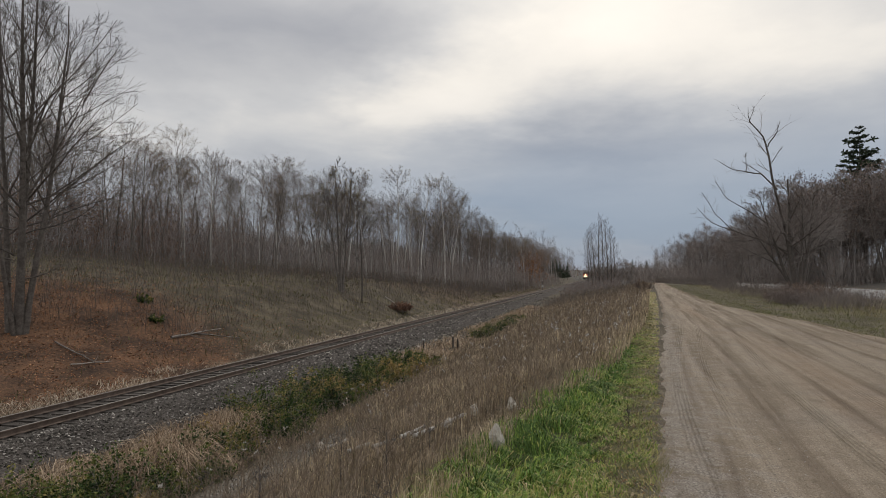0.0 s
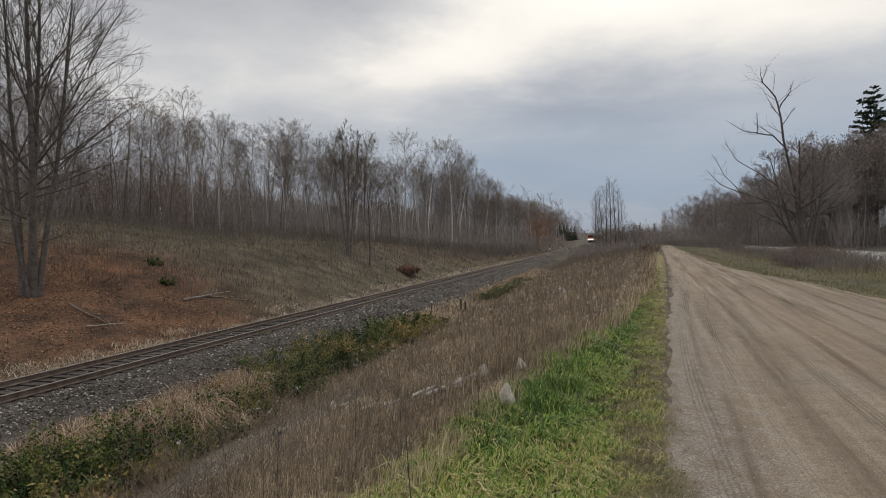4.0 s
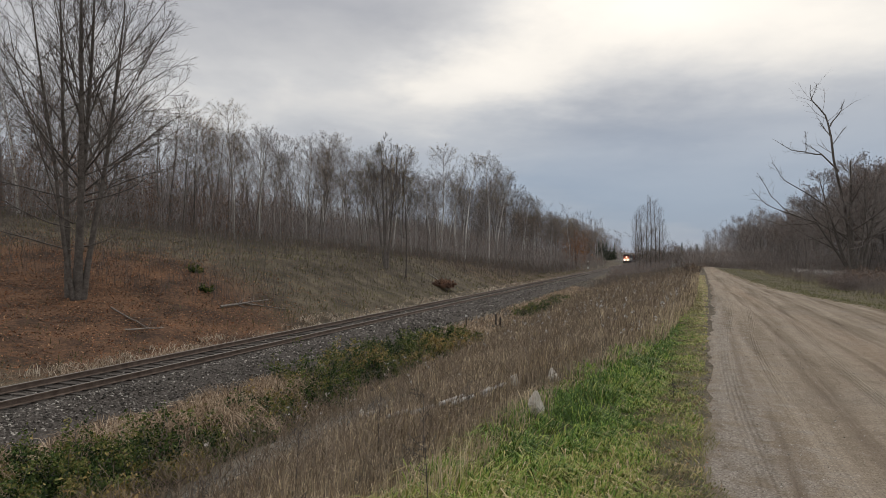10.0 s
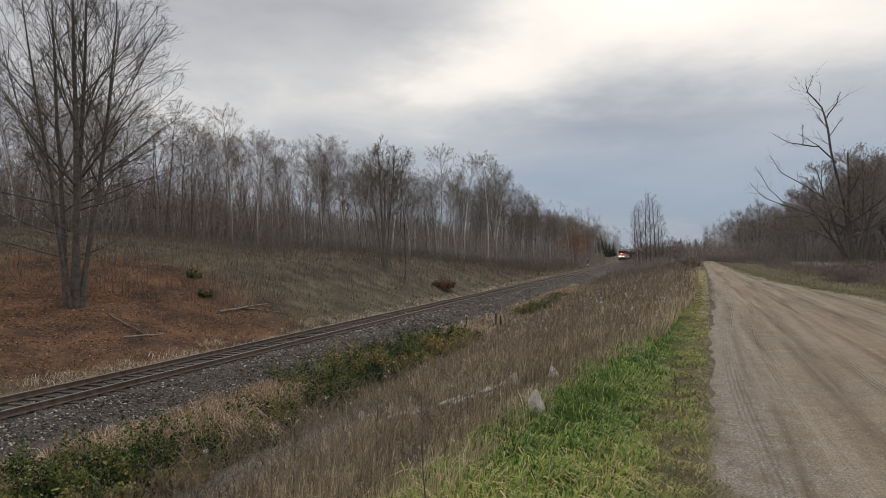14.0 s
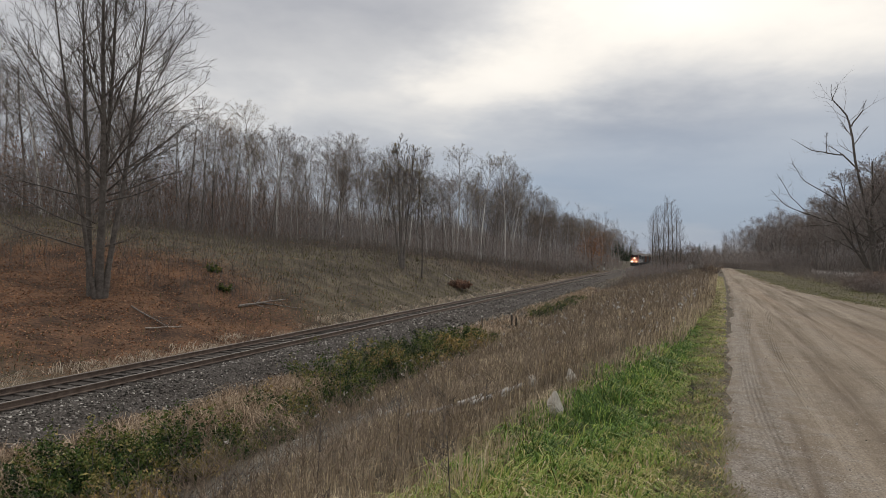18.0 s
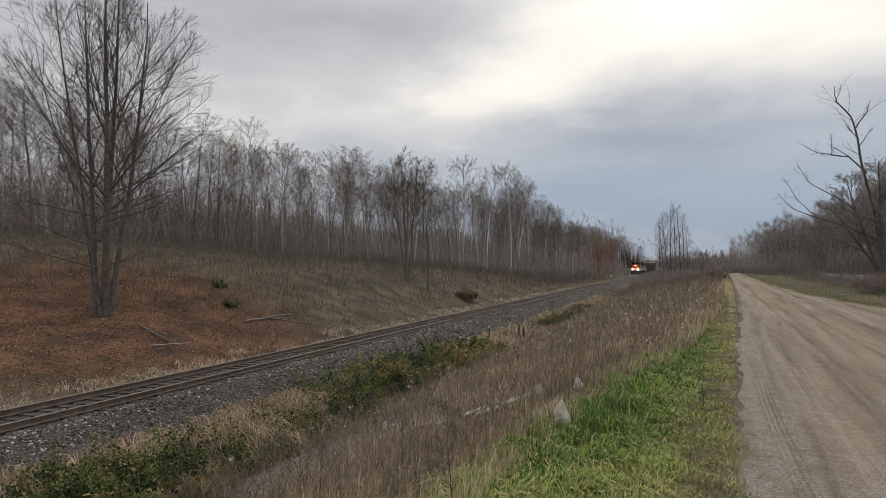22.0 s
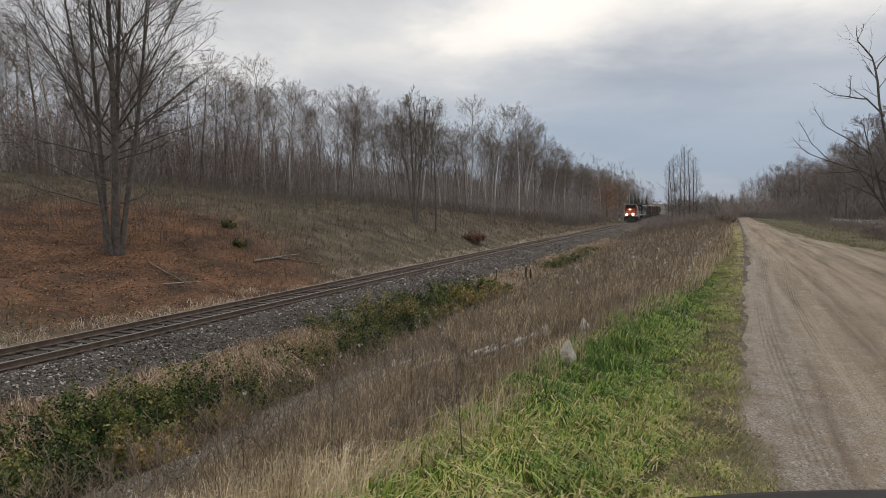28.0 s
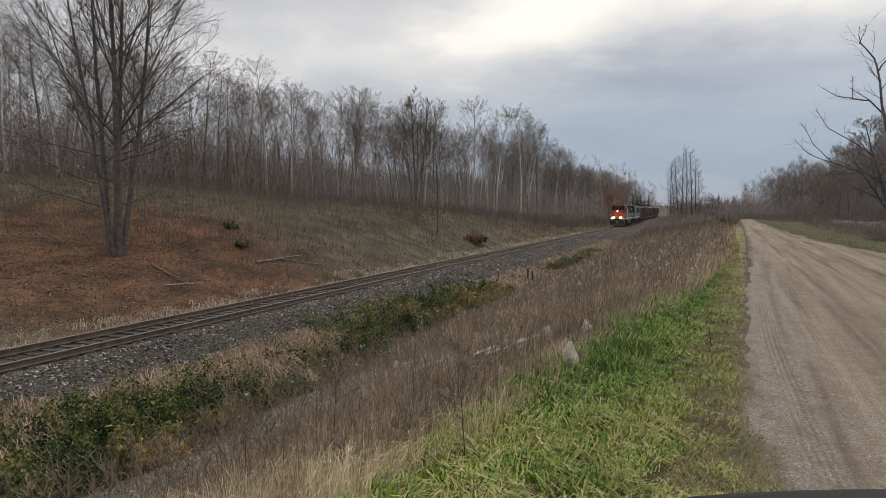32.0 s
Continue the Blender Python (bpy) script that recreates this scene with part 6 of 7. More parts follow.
def rock(name, label, x, y, size, seed, mat=PALE_ROCK, sink=0.25, turn=0.0, tip=0.0):
    g = np.random.default_rng(seed)
    bm = bmesh.new()
    for _ in range(13):
        d = unit(g.normal(0, 1, 3)) * 0.5 * g.uniform(0.75, 1.0)
        bm.verts.new((d[0] * size[0] * (1 - 0.7 * d[2]), d[1] * size[1] * (1 - 0.7 * d[2]), d[2] * size[2]))
    hull = bmesh.ops.convex_hull(bm, input=bm.verts)
    bmesh.ops.delete(bm, geom=[v for v in bm.verts if not v.link_faces], context="VERTS")
    bmesh.ops.bevel(bm, geom=list(bm.edges), offset=0.012, segments=2, affect="EDGES")
    me = bpy.data.meshes.new(name)
    bm.to_mesh(me)
    bm.free()
    me.materials.append(mat)
    ob = tagged(new(name, me), label, "rock")
    ob.matrix_basis = at_land(x, y, size[2] * (0.5 - sink), turn) @ pose(0, 0, 0, tip, tip * 0.5, 0)
    return ob


rock("boulder", "pale beige angular rock at the edge of the grass", 1.06, 6.8, (0.27, 0.22, 0.40), 5, sink=0.0, turn=20)
for k, (xx, yy, lx) in enumerate([(1.6, 9.0, 0.42), (1.12, 9.45, 0.3), (0.72, 9.2, 0.34), (-1.5, 13.2, 0.3)]):
    rock("rock", "flat pale stone half buried in dry weeds", xx, yy, (lx * 0.7, 0.18, 0.26), 10 + k, sink=0.05, turn=15 + 20 * k)


def log(name, label, a, b, r0, r1, seed, mat=PALE_WOOD, stubs=4, category="log"):
    g = np.random.default_rng(seed)
    a, b = np.array(a, float), np.array(b, float)
    pts = np.linspace(a, b, 7) + g.normal(0, 0.02, (7, 3)) * np.linalg.norm(b - a) * 0.25
    pts[:, 2] = np.maximum(pts[:, 2], land(pts[:, 0], pts[:, 1]) + r0 * 0.6)
    paths = [(pts, np.linspace(r0, r1, 7), 8)]
    for _ in range(stubs):
        i = int(g.integers(2, 6))
        e = limb(g, pts[i], turned(g, b - a, g.uniform(25, 60), g.uniform(0, 6.28)), np.linalg.norm(b - a) * g.uniform(0.12, 0.35), 4, 0.15, 0.0)
        e[:, 2] = np.maximum(e[:, 2], land(e[:, 0], e[:, 1]) + 0.02)
        paths.append((e, np.linspace(r1 * 0.8, 0.008, 4), 4))
    return tagged(new(name, mesh_np(name, *tubes(paths), mat, smooth=True)), label, category)


def lie(x, y, up=0.08):
    return (x, y, float(land(x, y)) + up)


log("fallen_log", "bleached fallen log on the leaf-strewn bank", lie(-11.6, 35.0, 0.1), lie(-9.9, 38.2, 0.35), 0.07, 0.025, 71, GREY_WOOD, stubs=9)
log("fallen_log", "thin weathered branch lying on the cutting", lie(-10.9, 36.6), lie(-8.9, 38.6), 0.035, 0.015, 72, GREY_WOOD)
log("fallen_branch", "broken dark branch among fallen leaves", lie(-15.5, 31.2), lie(-12.8, 29.2), 0.04, 0.015, 73, BARK, category="branch")
log("fallen_branch", "pale broken branch among fallen leaves", lie(-13.6, 28.6), lie(-12.4, 29.8), 0.03, 0.012, 74, category="branch")
log("fallen_branch", "long pale branch lying by the brush pile", lie(-1.0, 72.0, 0.06), lie(1.2, 67.0, 0.15), 0.05, 0.02, 75, category="branch")
for k, (xa, ya, xb, yb) in enumerate([(0.62, 8.95, 0.98, 9.25), (0.22, 8.85, 0.52, 8.95), (0.05, 9.3, 0.42, 9.5), (-0.35, 9.2, -0.02, 9.3), (-0.72, 9.55, -0.4, 9.7), (-1.25, 12.0, -0.9, 12.3)]):
    log("birch_log", "short length of white birch log in the weeds", lie(xa, ya, 0.15), lie(xb, yb, 0.15), 0.032, 0.026, 80 + k, PALE_BARK, 0)


def post(name, label, x, y, h, r, mat, cap=None):
    t = tagged(new(name), label, "post")
    part("shaft", cyl(r, h, pose(0, 0, h / 2 - 0.1), 10, r * 0.9), mat, t)
    if cap:
        part("cap", box((r * 3.4, r * 2.0, r * 2.2), pose(0, 0, h - 0.1 + r), r * 0.4), cap, t)
    t.matrix_basis = at_land(x, y)


WHITE_PAINT = material("weathered_white_paint", [(0.45, 0.44, 0.42), (0.62, 0.61, 0.59)], 8, 40, 0.7, 0.1)
post("stub_post", "dark weathered wooden stub post in the ditch", 3.66, 41.4, 0.95, 0.07, TIMBER)
post("stub_post", "dark weathered wooden stub post in the ditch", 3.95, 41.5, 0.8, 0.06, TIMBER)
post("marker_post", "short grey post with a white cap beside the ballast", 1.7, 39.4, 0.85, 0.04, TIMBER, WHITE_PAINT)


def trackside_marker():
    t = tagged(new("trackside_marker"), "trackside post with two small white panels", "sign")
    part("pole", cyl(0.05, 3.0, pose(0, 0, 1.5), 10), TIMBER, t)
    part("upper_panel", box((0.4, 0.05, 0.35), pose(0, -0.08, 2.75), 0.02), WHITE_PAINT, t)
    part("lower_panel", box((0.5, 0.05, 0.6), pose(0, -0.08, 1.1), 0.02), WHITE_PAINT, t)
    p = on_track(182, -3.3)
    t.matrix_basis = at_land(p.x, p.y)


trackside_marker()


def dry_weed(label, x, y, h, seed, head=7):
    """One tall dead weed: stalk and branching head."""
    g = np.random.default_rng(seed)
    b = limb(g, (0, 0, -0.05), (g.normal(0, 0.05), g.normal(0, 0.05), 1), h, 6, 0.04, 0.0)
    t = tagged(new("dry_weed"), label, "weed")
    part("stalk", mesh_np("weed_stalk", *tubes([(b, np.linspace(0.005, 0.0025, 6), 5)]), DARK_TWIG), None, t)
    paths = []
    for k in range(head):
        p = b[3] + (b[5] - b[3]) * g.uniform()
        c = limb(g, p, turned(g, (0, 0, 1), g.uniform(25, 70), g.uniform(0, 6.28)), h * g.uniform(0.12, 0.3), 4, 0.15, 0.05)
        paths.append((c, np.array([0.0025, 0.002, 0.0016, 0.0022]), 4))
        for _ in range(3):
            e = c[2] + g.normal(0, 0.03, 3)
            paths.append((np.array([c[2], e]), np.array([0.0012, 0.0026]), 3))
    part("seed_head", mesh_np("weed_head", *tubes(paths), DARK_TWIG), None, t)
    t.matrix_basis = at_land(x, y)


dry_weed("tall dark dead weed standing in the grass", -0.02, 4.2, 0.62, 91, 9)
dry_weed("dark dead weed at the bank's edge", -0.85, 4.5, 0.34, 92, 5)
for k, (xx, yy, hh) in enumerate([(-1.3, 6.2, 0.8), (-0.6, 7.0, 0.75), (0.35, 7.4, 0.55), (-2.1, 7.4, 0.8), (-0.1, 6.0, 0.7), (2.75, 7.6, 0.22), (-1.9, 5.4, 0.6)]):
    dry_weed("dark dead weed standing among dry grass", xx, yy, hh, 100 + k, 10)

# timber ties under the nearest stretch of line
tie_me = []
for k in range(4):
    bm = box((2.6, 0.23, 0.18), None, 0.012)
    g = np.random.default_rng(k)
    for v in bm.verts:
        v.co += Vector(g.normal(0, 0.006, 3))
    me = bpy.data.meshes.new("tie")
    bm.to_mesh(me)
    bm.free()
    me.materials.append(TIMBER)
    tie_me.append(me)
g = np.random.default_rng(9)
for k in range(290):
    ob = new("tie", tie_me[k % 4])
    ob.parent = track
    ob.matrix_basis = Matrix.Translation(on_track(4.0 + 0.505 * k * TC, g.normal(0, 0.04), -0.288 + g.normal(0, 0.006))) @ pose(0, 0, 0, 0, 0, TRACK_TURN + g.normal(0, 0.8))

# ---------------------------------------------------------------- the train
RED = material("faded_red_paint", [(0.20, 0.034, 0.019), (0.27, 0.044, 0.024), (0.31, 0.065, 0.037)], 2, 30, 0.5, 0.05)
ORANGE = material("orange_red_paint", [(0.20, 0.05, 0.025), (0.28, 0.075, 0.035)], 2, 30, 0.5, 0.05)
BLACK = material("grimy_black_paint", [(0.018, 0.018, 0.019), (0.04, 0.04, 0.04)], 2, 30, 0.55, 0.1)
GREY_STEEL = material("grey_steel", [(0.14, 0.14, 0.14), (0.26, 0.255, 0.25)], 3, 30, 0.6, 0.1, metal=0.3)
CAR_BROWN = material("boxcar_brown", [(0.10, 0.045, 0.03), (0.17, 0.075, 0.05)], 2, 30, 0.8, 0.1)
CAR_GREY = material("hopper_grey", [(0.07, 0.07, 0.07), (0.13, 0.128, 0.125)], 2, 30, 0.75, 0.1)
WHITE_STRIPE = material("white_stripe", [(0.55, 0.55, 0.54), (0.68, 0.68, 0.67)], 3, 30, 0.6, 0.0)
CAB_GLASS = plain("cab_glass", (0.02, 0.024, 0.028), 0.08, 0.0, 0.6)
LAMP = plain("lit_lamp", (1.0, 0.80, 0.50), 0.3, 0.0, 0.4, 40.0)
TYRE_STEEL = material("wheel_steel", [(0.06, 0.05, 0.045), (0.13, 0.11, 0.10)], 6, 40, 0.6, 0.1, metal=0.5)
WHEELSETS = []


def bogie(parent, y, axles, gap, r):
    """A truck with side frames, springs and wheelsets; the axles turn."""
    b = part("bogie_frame", box((2.5, gap * (axles - 1) + 1.2, 0.28), pose(0, y, 0.72), 0.06), BLACK, parent)
    for sx in (-1, 1):
        part("side_frame", box((0.14, gap * (axles - 1) + 1.4, 0.34), pose(sx * 1.12, y, 0.55), 0.05), BLACK, b)
    for k in range(axles):
        yy = y + (k - (axles - 1) / 2) * gap
        bm = cyl(0.08, 2.3, pose(0, 0, 0, 0, 90, 0), 10)
        for sx in (-0.755, 0.755):
            for rr, dx, w in ((r, 0.0, 0.11), (r + 0.03, -0.07 if sx > 0 else 0.07, 0.03), (r * 0.35, 0.08 if sx > 0 else -0.08, 0.08)):
                bmesh.ops.create_cone(bm, cap_ends=True, segments=28, radius1=rr, radius2=rr, depth=w, matrix=pose(sx + dx, 0, 0, 0, 90, 0))
            for a in range(5):
                bmesh.ops.create_cube(bm, size=1.0, matrix=pose(sx + (0.06 if sx > 0 else -0.06), 0, 0, a * 72) @ Matrix.Translation((0, 0, r * 0.55)) @ Matrix.Diagonal((0.03, 0.08, r * 0.5, 1)))
        w = part("wheelset", bm, TYRE_STEEL, b)
        w.location = (0, yy, r)
        WHEELSETS.append((w, yy, r))
    return b


def rail_between(bm, a, b, r=0.018, seg=6):
    a, b = Vector(a), Vector(b)
    m = Matrix.Translation((a + b) / 2) @ (b - a).to_track_quat("Z", "Y").to_matrix().to_4x4()
    bmesh.ops.create_cone(bm, cap_ends=True, segments=seg, radius1=r, radius2=r, depth=(b - a).length, matrix=m)


def locomotive(label, lit, front):
    """A six-axle road engine; its front end lies at y = 0 and the rest behind, at +y."""
    t = tagged(new("locomotive"), label, "locomotive")
    L = 22.0
    part("underframe", box((3.05, L - 1.2, 0.36), pose(0, L / 2, 1.45), 0.05), BLACK, t)
    part("walkway_stripe", box((3.09, L - 2.0, 0.10), pose(0, L / 2, 1.66)), WHITE_STRIPE, t)
    pl = part("pilot", box((3.0, 0.35, 1.15), pose(0, 0.35, 0.78), 0.08, (1.0, 1.0)), BLACK, t, "grimy black pilot plate")
    part("plough", box((2.9, 0.5, 0.42), pose(0, 0.15, 0.42), 0.06, (1, 0.35)), BLACK, pl)
    part("coupler", box((0.3, 0.7, 0.3), pose(0, -0.05, 0.92), 0.05), GREY_STEEL, pl)
    nose = part("nose", box((2.5, 2.0, 1.75), pose(0, 1.75, 2.5), 0.22, (0.82, 0.86)), front, t)
    part("nose_door", box((0.62, 0.06, 1.5), pose(0.55, 0.76, 2.42, -4), 0.03), front, nose)
    cab = part("cab", box((3.08, 2.9, 2.75), pose(0, 4.0, 3.05), 0.16, (0.95, 0.97)), front, t)
    part("cab_roof", box((2.96, 3.1, 0.22), pose(0, 4.0, 4.5), 0.09, (0.86, 0.95)), BLACK, cab)
    for sx in (-0.98, -0.33, 0.33, 0.98):
        part("windscreen", box((0.56, 0.06, 0.62), pose(sx, 2.56, 3.88, -2), 0.03), CAB_GLASS, cab)
    for sx in (-1.5, 1.5):
        part("side_window", box((0.06, 1.5, 0.62), pose(sx, 4.1, 3.7), 0.03), CAB_GLASS, cab)
    hood = part("hood", box((1.9, L - 7.4, 2.45), pose(0, 5.4 + (L - 7.4) / 2, 2.88), 0.18, (0.92, 1.0)), BLACK, t, "black engine hood with white stripe blocks")
    for k in range(9):
        for sx in (-0.95, 0.95):
            part("louvre", box((0.06, 1.1, 1.0 if k % 3 else 1.5), pose(sx, 6.4 + k * 1.5, 3.0), 0.02), GREY_STEEL if k % 2 else BLACK, hood)
    for k, yy in enumerate((8.5, 12.0, 15.0, 17.6)):
        part("roof_fan" if k else "exhaust_stack", cyl(0.62 if k else 0.3, 0.26, pose(0, yy, 4.22), 20), GREY_STEEL if k else BLACK, hood)
    part("radiator_wing", box((3.0, 3.2, 0.55), pose(0, 19.0, 3.85), 0.12, (0.8, 0.95)), BLACK, hood)
    for yy, a in ((7.2, 30), (10.2, -30), (13.2, 30)):
        for sx in (-0.97, 0.97):
            part("slash_stripe", box((0.05, 0.42, 2.3), pose(sx, yy, 2.75, a, 0, 0)), WHITE_STRIPE, hood)
    tank = part("fuel_tank", box((2.7, 4.6, 0.95), pose(0, L / 2, 0.85), 0.2), BLACK, t)
    part("air_reservoir", cyl(0.17, 4.2, pose(1.42, L / 2, 1.15, 90, 0, 0), 12), GREY_STEEL, tank)
    bm = bmesh.new()
    for sx in (-1.46, 1.46):
        rail_between(bm, (sx, 0.7, 2.72), (sx, 2.4, 2.72))
        rail_between(bm, (sx, 5.7, 2.72), (sx, L - 0.8, 2.72))
        for yy in [0.7, 1.6, 2.4] + [5.7 + 1.57 * k for k in range(10)]:
            rail_between(bm, (sx, yy, 1.62), (sx, yy, 2.72))
    for zz in (2.72, 2.2):
        rail_between(bm, (-1.46, 0.62, zz), (1.46, 0.62, zz))
    part("handrail", bm, WHITE_STRIPE, t)
    for sx in (-1.32, 1.32):
        bm = bmesh.new()
        for k in range(4):
            box_into(bm, (0.34, 0.6, 0.05), pose(sx, 0.6, 0.45 + 0.33 * k))
        part("steps", bm, WHITE_STRIPE, t)
    lamps = part("headlight", cyl(0.2, 0.14, pose(0, 0.98, 3.16, 90, 0, 0), 20), LAMP if lit else GREY_STEEL, t, "bright twin headlight in the nose" if lit else "")
    part("lamp_ring", cyl(0.26, 0.1, pose(0, 1.02, 3.16, 90, 0, 0), 20), BLACK, lamps)
    for sx in (-0.8, 0.8):
        d = part("ditch_light", cyl(0.2, 0.14, pose(sx, 0.20, 1.9, 90, 0, 0), 20), LAMP if lit else GREY_STEEL, t, "bright ditch light" if lit else "")
        part("bracket", box((0.34, 0.24, 0.34), pose(sx, 0.36, 1.82), 0.04), BLACK, d)
    part("number_board", box((0.7, 0.08, 0.24), pose(0.8, 2.5, 4.32), 0.02), CAB_GLASS, t)
    part("number_board", box((0.7, 0.08, 0.24), pose(-0.8, 2.5, 4.32), 0.02), CAB_GLASS, t)
    part("horn", cyl(0.09, 0.6, pose(0.3, 4.0, 4.78, 80, 0, 0), 10, 0.04), GREY_STEEL, t)
    bogie(t, 4.2, 3, 1.75, 0.52)
    bogie(t, L - 4.2, 3, 1.75, 0.52)
    return t, L


def freight_car(kind):
    mat = CAR_BROWN if kind == "boxcar" else CAR_GREY
    t = tagged(new(kind), "brown steel boxcar with a grey steel roof" if kind == "boxcar" else "grey covered hopper car with roof hatches", "railcar", "freight cars")
    L = 17.0
    part("sill", box((2.6, L - 0.8, 0.4), pose(0, L / 2, 1.15), 0.04), BLACK, t)
    if kind == "boxcar":
        body = part("body", box((3.0, L - 1.0, 3.0), pose(0, L / 2, 2.85), 0.06), mat, t)
        part("roof", box((3.06, L - 0.9, 0.16), pose(0, L / 2, 4.42), 0.06, (0.8, 1)), GREY_STEEL, t)
        for sx in (-1.52, 1.52):
            part("door", box((0.08, 3.0, 2.7), pose(sx, L / 2, 2.8), 0.02), mat, body)
            for k in range(12):
                if abs(k - 5.5) > 1:
                    part("side_post", box((0.07, 0.12, 2.9), pose(sx, 1.2 + k * (L - 2.4) / 11, 2.85)), mat, body)
    else:
        body = part("body", box((3.05, L - 2.2, 2.7), pose(0, L / 2, 2.95), 0.25, (0.86, 1)), mat, t)
        for k in range(3):
            part("discharge_bay", box((2.4, 3.6, 1.0), pose(0, 4.2 + k * 4.3, 1.25, 180, 0, 0), 0.05, (0.5, 0.3)), mat, body)
        part("roof_walk", box((1.0, L - 1.4, 0.08), pose(0, L / 2, 4.42)), WHITE_STRIPE, body)
        for k in range(4):
            part("hatch", cyl(0.4, 0.12, pose(0, 3.2 + k * 3.5, 4.36), 16), WHITE_STRIPE, body)
        for k in range(10):
            for sx in (-1.47, 1.47):
                part("side_rib", box((0.1, 0.12, 2.5), pose(sx, 1.8 + k * (L - 3.6) / 9, 2.9, 0, -4 if sx > 0 else 4)), mat, body)
    part("coupler", box((0.3, 1.0, 0.3), pose(0, -0.1, 0.9), 0.05), GREY_STEEL, t)
    bogie(t, 2.6, 2, 1.75, 0.46)
    bogie(t, L - 2.6, 2, 1.75, 0.46)
    return t, L


TRAIN = []
gap = 0.0
for make in (lambda: locomotive("leading diesel locomotive, orange-red nose, headlights lit", True, RED),
             lambda: locomotive("second diesel locomotive, black with white stripes", False, BLACK),
             lambda: freight_car("hopper_car"), lambda: freight_car("boxcar"), lambda: freight_car("hopper_car"), lambda: freight_car("hopper_car"), lambda: freight_car("boxcar"), lambda: freight_car("hopper_car")):
    first = len(WHEELSETS)
    thing, length = make()
    TRAIN.append((thing, gap))
    gap += length + 0.9

# ---------------------------------------------------------------- the parked car at the roadside
PAINT = material("dusty_dark_grey_paint", [(0.014, 0.0145, 0.014), (0.021, 0.021, 0.02), (0.034, 0.033, 0.031)], 3, 60, 0.75, 0.03, 0.002, metal=0.0, spec=0.1)
RUBBER = material("tyre_rubber", [(0.012, 0.012, 0.012), (0.03, 0.03, 0.029)], 8, 60, 0.9, 0.2)
TRIM = plain("black_trim", (0.02, 0.02, 0.021), 0.6)
GLASS = plain("car_glass", (0.03, 0.035, 0.037), 0.05, 0.0, 0.6)
CHROME = plain("chrome", (0.6, 0.6, 0.6), 0.2, 1.0)
LENS = plain("lamp_lens", (0.5, 0.5, 0.5), 0.12, 0.0, 0.6)


def loft(sections):
    """A skin over cross-sections of equal count, each a ring of points."""
    bm = bmesh.new()
    rings = [[bm.verts.new(p) for p in s] for s in sections]
    for a, b in zip(rings, rings[1:]):
        for i in range(len(a)):
            j = (i + 1) % len(a)
            bm.faces.new((a[i], a[j], b[j], b[i]))
    bm.faces.new(rings[0][::-1])
    bm.faces.new(rings[-1])
    bmesh.ops.recalc_face_normals(bm, faces=bm.faces)
    return bm


def section(y, half, low, high, crown, n=9):
    """A car's cross-section: flat sides that round over into a crowned top."""
    pts = [(-half * 0.9, y, low), (-half, y, low + 0.15)]
    for k in range(n):
        a = math.pi * (1 - k / (n - 1))
        c, s = math.cos(a), math.sin(a)
        pts.append((half * math.copysign(abs(c) ** 0.35, c), y, high - crown + crown * abs(s) ** 0.6))
    return pts + [(half, y, low + 0.15), (half * 0.9, y, low)]


def lid(y, half, high, crown, thick=0.02, n=15):
    """A cross-section of the bonnet: a crowned sheet, its rims turned down."""
    top = [(half * (2 * k / (n - 1) - 1), y, high - crown * abs(2 * k / (n - 1) - 1) ** 3) for k in range(n)]
    return top + [(x * 0.97, y, z - thick) for x, _, z in top[::-1]]


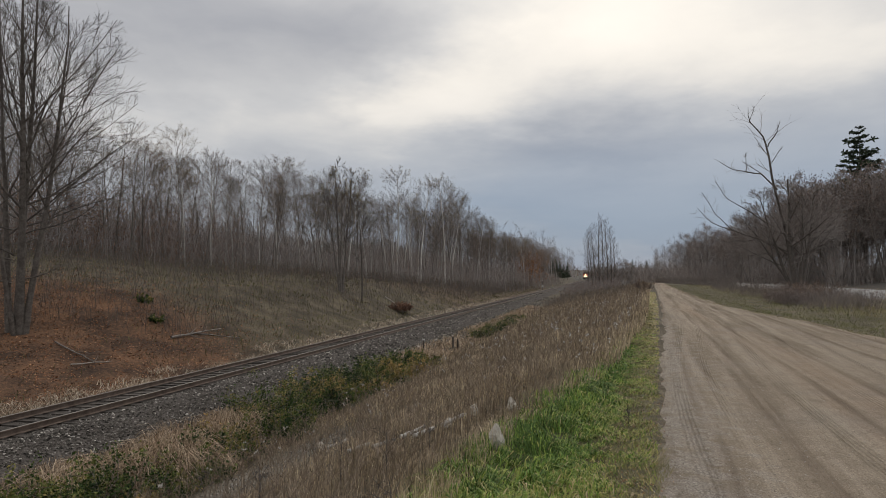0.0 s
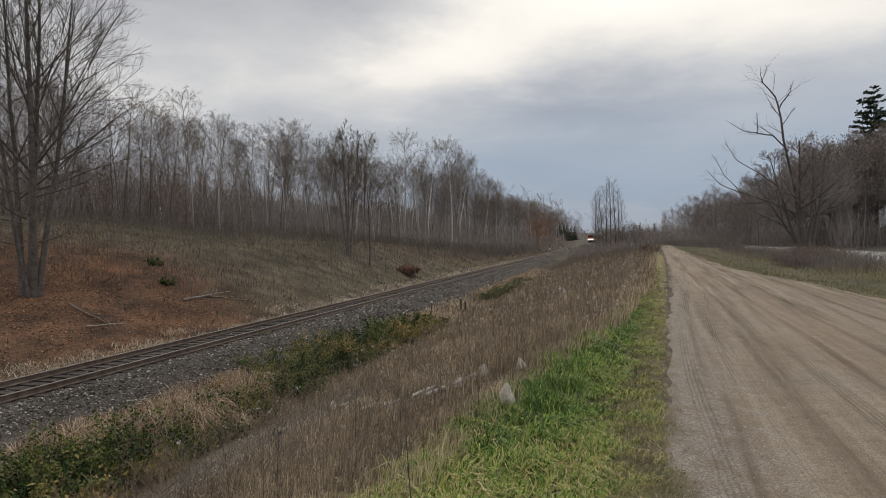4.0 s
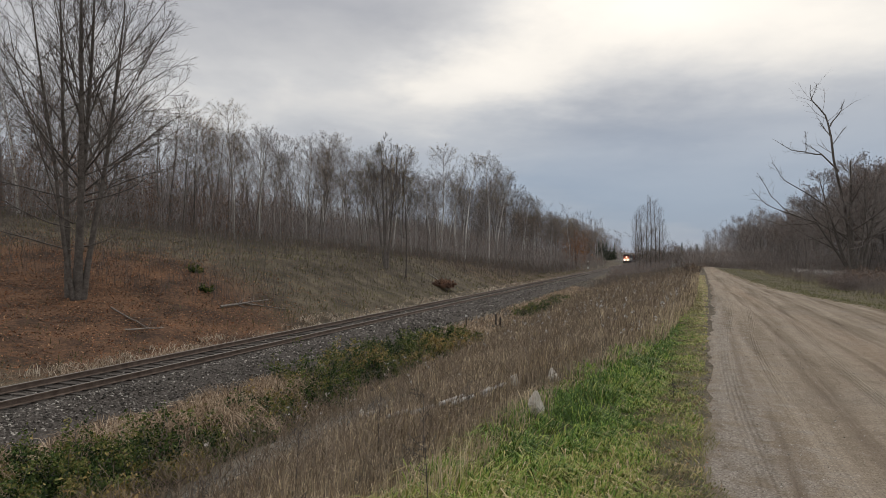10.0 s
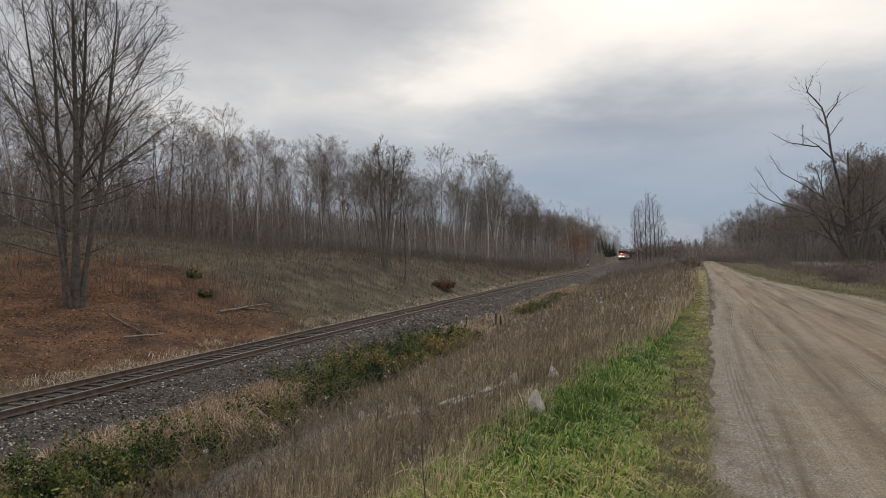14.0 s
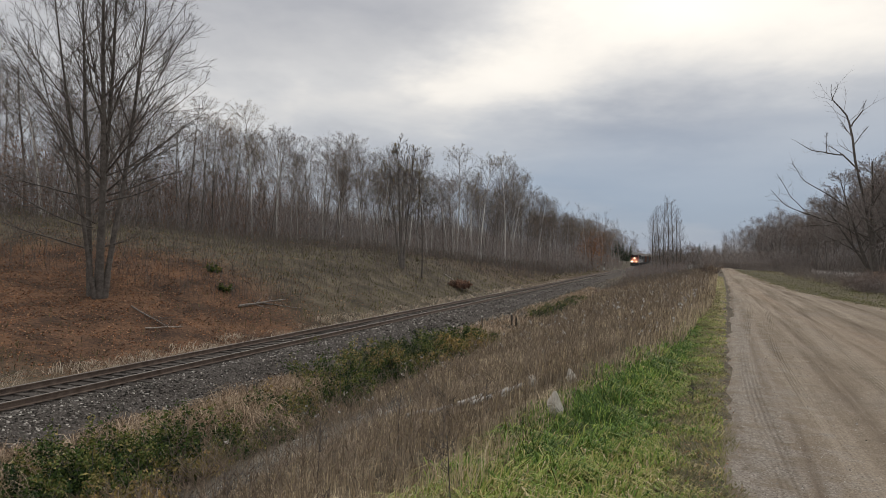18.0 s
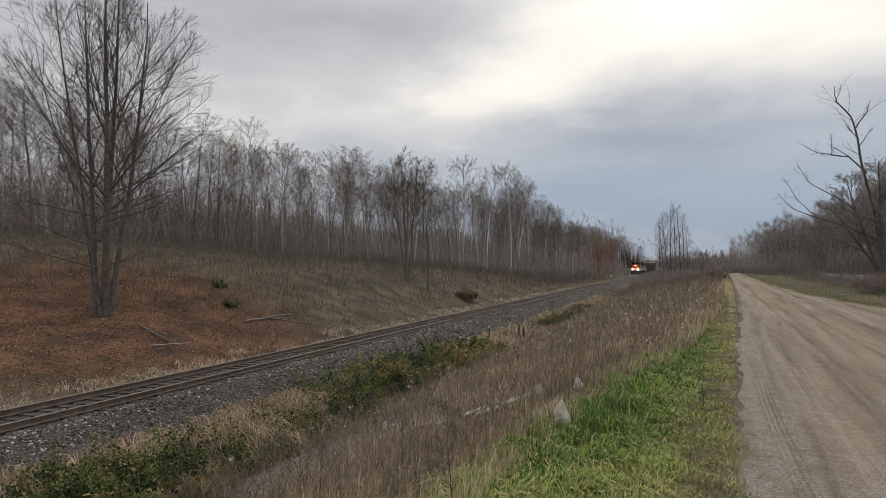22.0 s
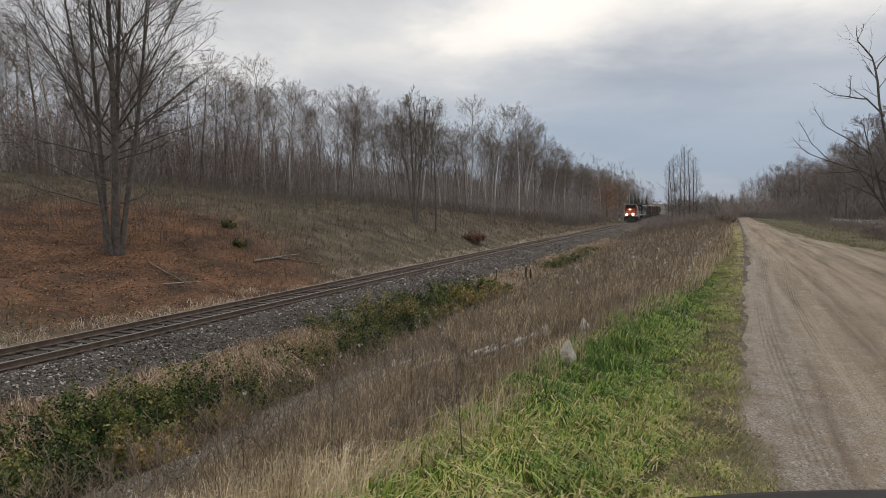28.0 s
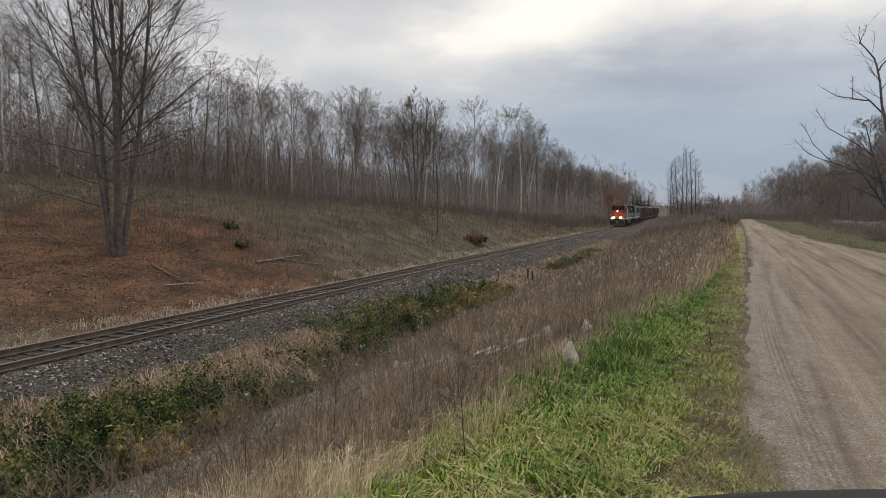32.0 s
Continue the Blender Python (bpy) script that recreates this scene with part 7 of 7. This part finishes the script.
def parked_car():
    t = tagged(new("car"), "dark grey dusty car parked at the dirt road's edge", "car")
    W = 0.92
    body = part("body", loft([section(2.10, W * 0.72, 0.35, 0.74, 0.12), section(2.04, W * 0.84, 0.24, 0.84, 0.14), section(1.9, W * 0.94, 0.2, 0.90, 0.14), section(1.6, W, 0.2, 0.94, 0.12), section(0.9, W, 0.2, 0.98, 0.10), section(0.75, W, 0.2, 1.0, 0.10), section(-1.5, W, 0.2, 1.0, 0.08), section(-2.2, W * 0.97, 0.24, 0.98, 0.10), section(-2.4, W * 0.88, 0.3, 0.86, 0.14)]), PAINT, t)
    part("bonnet", loft([lid(2.075, 0.30, 0.868, 0.012), lid(2.07, 0.50, 0.872, 0.014), lid(2.05, 0.64, 0.884, 0.018), lid(2.01, 0.74, 0.905, 0.026), lid(1.93, 0.80, 0.935, 0.04), lid(1.75, 0.83, 0.972, 0.055), lid(1.35, 0.84, 1.005, 0.065), lid(0.95, 0.84, 1.03, 0.07), lid(0.82, 0.83, 1.032, 0.07)]), PAINT, body, "dusty dark bonnet with a rounded leading edge")
    part("bonnet_seal", box((W * 1.2, 0.02, 0.012), pose(0, 2.085, 0.85), 0.004), TRIM, body)
    part("grille", box((0.95, 0.05, 0.16), pose(0, 2.11, 0.66), 0.03), TRIM, body)
    part("bumper", box((W * 1.72, 0.16, 0.24), pose(0, 2.10, 0.42), 0.07), TRIM, body)
    for sx in (-0.62, 0.62):
        part("headlamp", box((0.36, 0.16, 0.15), pose(sx, 2.02, 0.74, 0, 0, -14 if sx > 0 else 14), 0.05), LENS, body)
        part("tail_lamp", box((0.3, 0.1, 0.2), pose(sx, -2.36, 0.76), 0.04), ORANGE, body)
    cab = part("cabin", loft([section(0.85, W * 0.86, 0.95, 1.0, 0.03), section(0.2, W * 0.80, 0.95, 1.40, 0.06), section(-0.2, W * 0.78, 0.95, 1.49, 0.07), section(-1.3, W * 0.76, 0.95, 1.48, 0.07), section(-2.1, W * 0.78, 0.95, 1.05, 0.04)]), PAINT, t)
    part("windscreen", box((1.26, 0.03, 0.72), pose(0, 0.54, 1.225, -57), 0.02), GLASS, cab)
    for sx in (-1, 1):
        for yy in (-0.05, -0.95):
            part("side_window", box((0.02, 0.78, 0.32), pose(sx * W * 0.80, yy, 1.2, 0, -sx * 12), 0.02), GLASS, cab)
        for yy in (0.0, -0.95):
            d = part("door_panel", box((0.012, 0.86, 0.6), pose(sx * (W + 0.004), yy, 0.62), 0.004), PAINT, body)
            part("door_handle", box((0.03, 0.16, 0.03), pose(sx * (W + 0.022), yy - 0.28, 0.84), 0.01), TRIM, d)
        for yy in (1.35, -1.4):
            w = part("wheel", cyl(0.31, 0.2, pose(sx * (W - 0.08), yy, 0.31, 0, 90, 0), 28), RUBBER, t)
            part("rim", cyl(0.2, 0.03, pose(sx * (W + 0.025), yy, 0.31, 0, 90, 0), 20, 0.17), CHROME, w)
            part("wheel_arch", cyl(0.37, 0.05, pose(sx * (W - 0.02), yy, 0.33, 0, 90, 0), 28), TRIM, body)
    for ob in t.children_recursive:
        if ob.name.split(".")[0] in ("body", "bonnet", "cabin"):
            ob.data.polygons.foreach_set("use_smooth", np.ones(len(ob.data.polygons), bool))
    # its nose just ahead of and to the right of the eye, pointing up the road
    t.matrix_basis = pose(1.16, -0.66, 0.0, 0, 0, -1) @ Matrix.Diagonal((1.0, 1.0, 1.11, 1))


parked_car()


def motions():
    """The train comes on at an even pace; each vehicle keeps to the line and its wheels roll."""
    def front_at(s):
        return 141.6 + 8.6 * (32.0 - s)

    for thing, back in TRAIN:
        rows = []
        for k in range(33):
            y = front_at(k) + back * TC
            p, q = on_track(y), on_track(y + 12)
            slope = math.degrees(math.atan2(q.z - p.z, (q - p).to_2d().length))
            rows.append((float(k), Matrix.Translation(p) @ pose(0, 0, 0, 0, 0, TRACK_TURN) @ pose(0, 0, 0, slope, 0, 0)))
        walk(thing, rows)
    for wheel, yy, r in WHEELSETS[:12]:
        turn = math.degrees(8.6 / TC / r) * 0.08
        walk(wheel, [(k * 0.08, pose(0, yy, r, turn * k)) for k in range(401)])

motions()
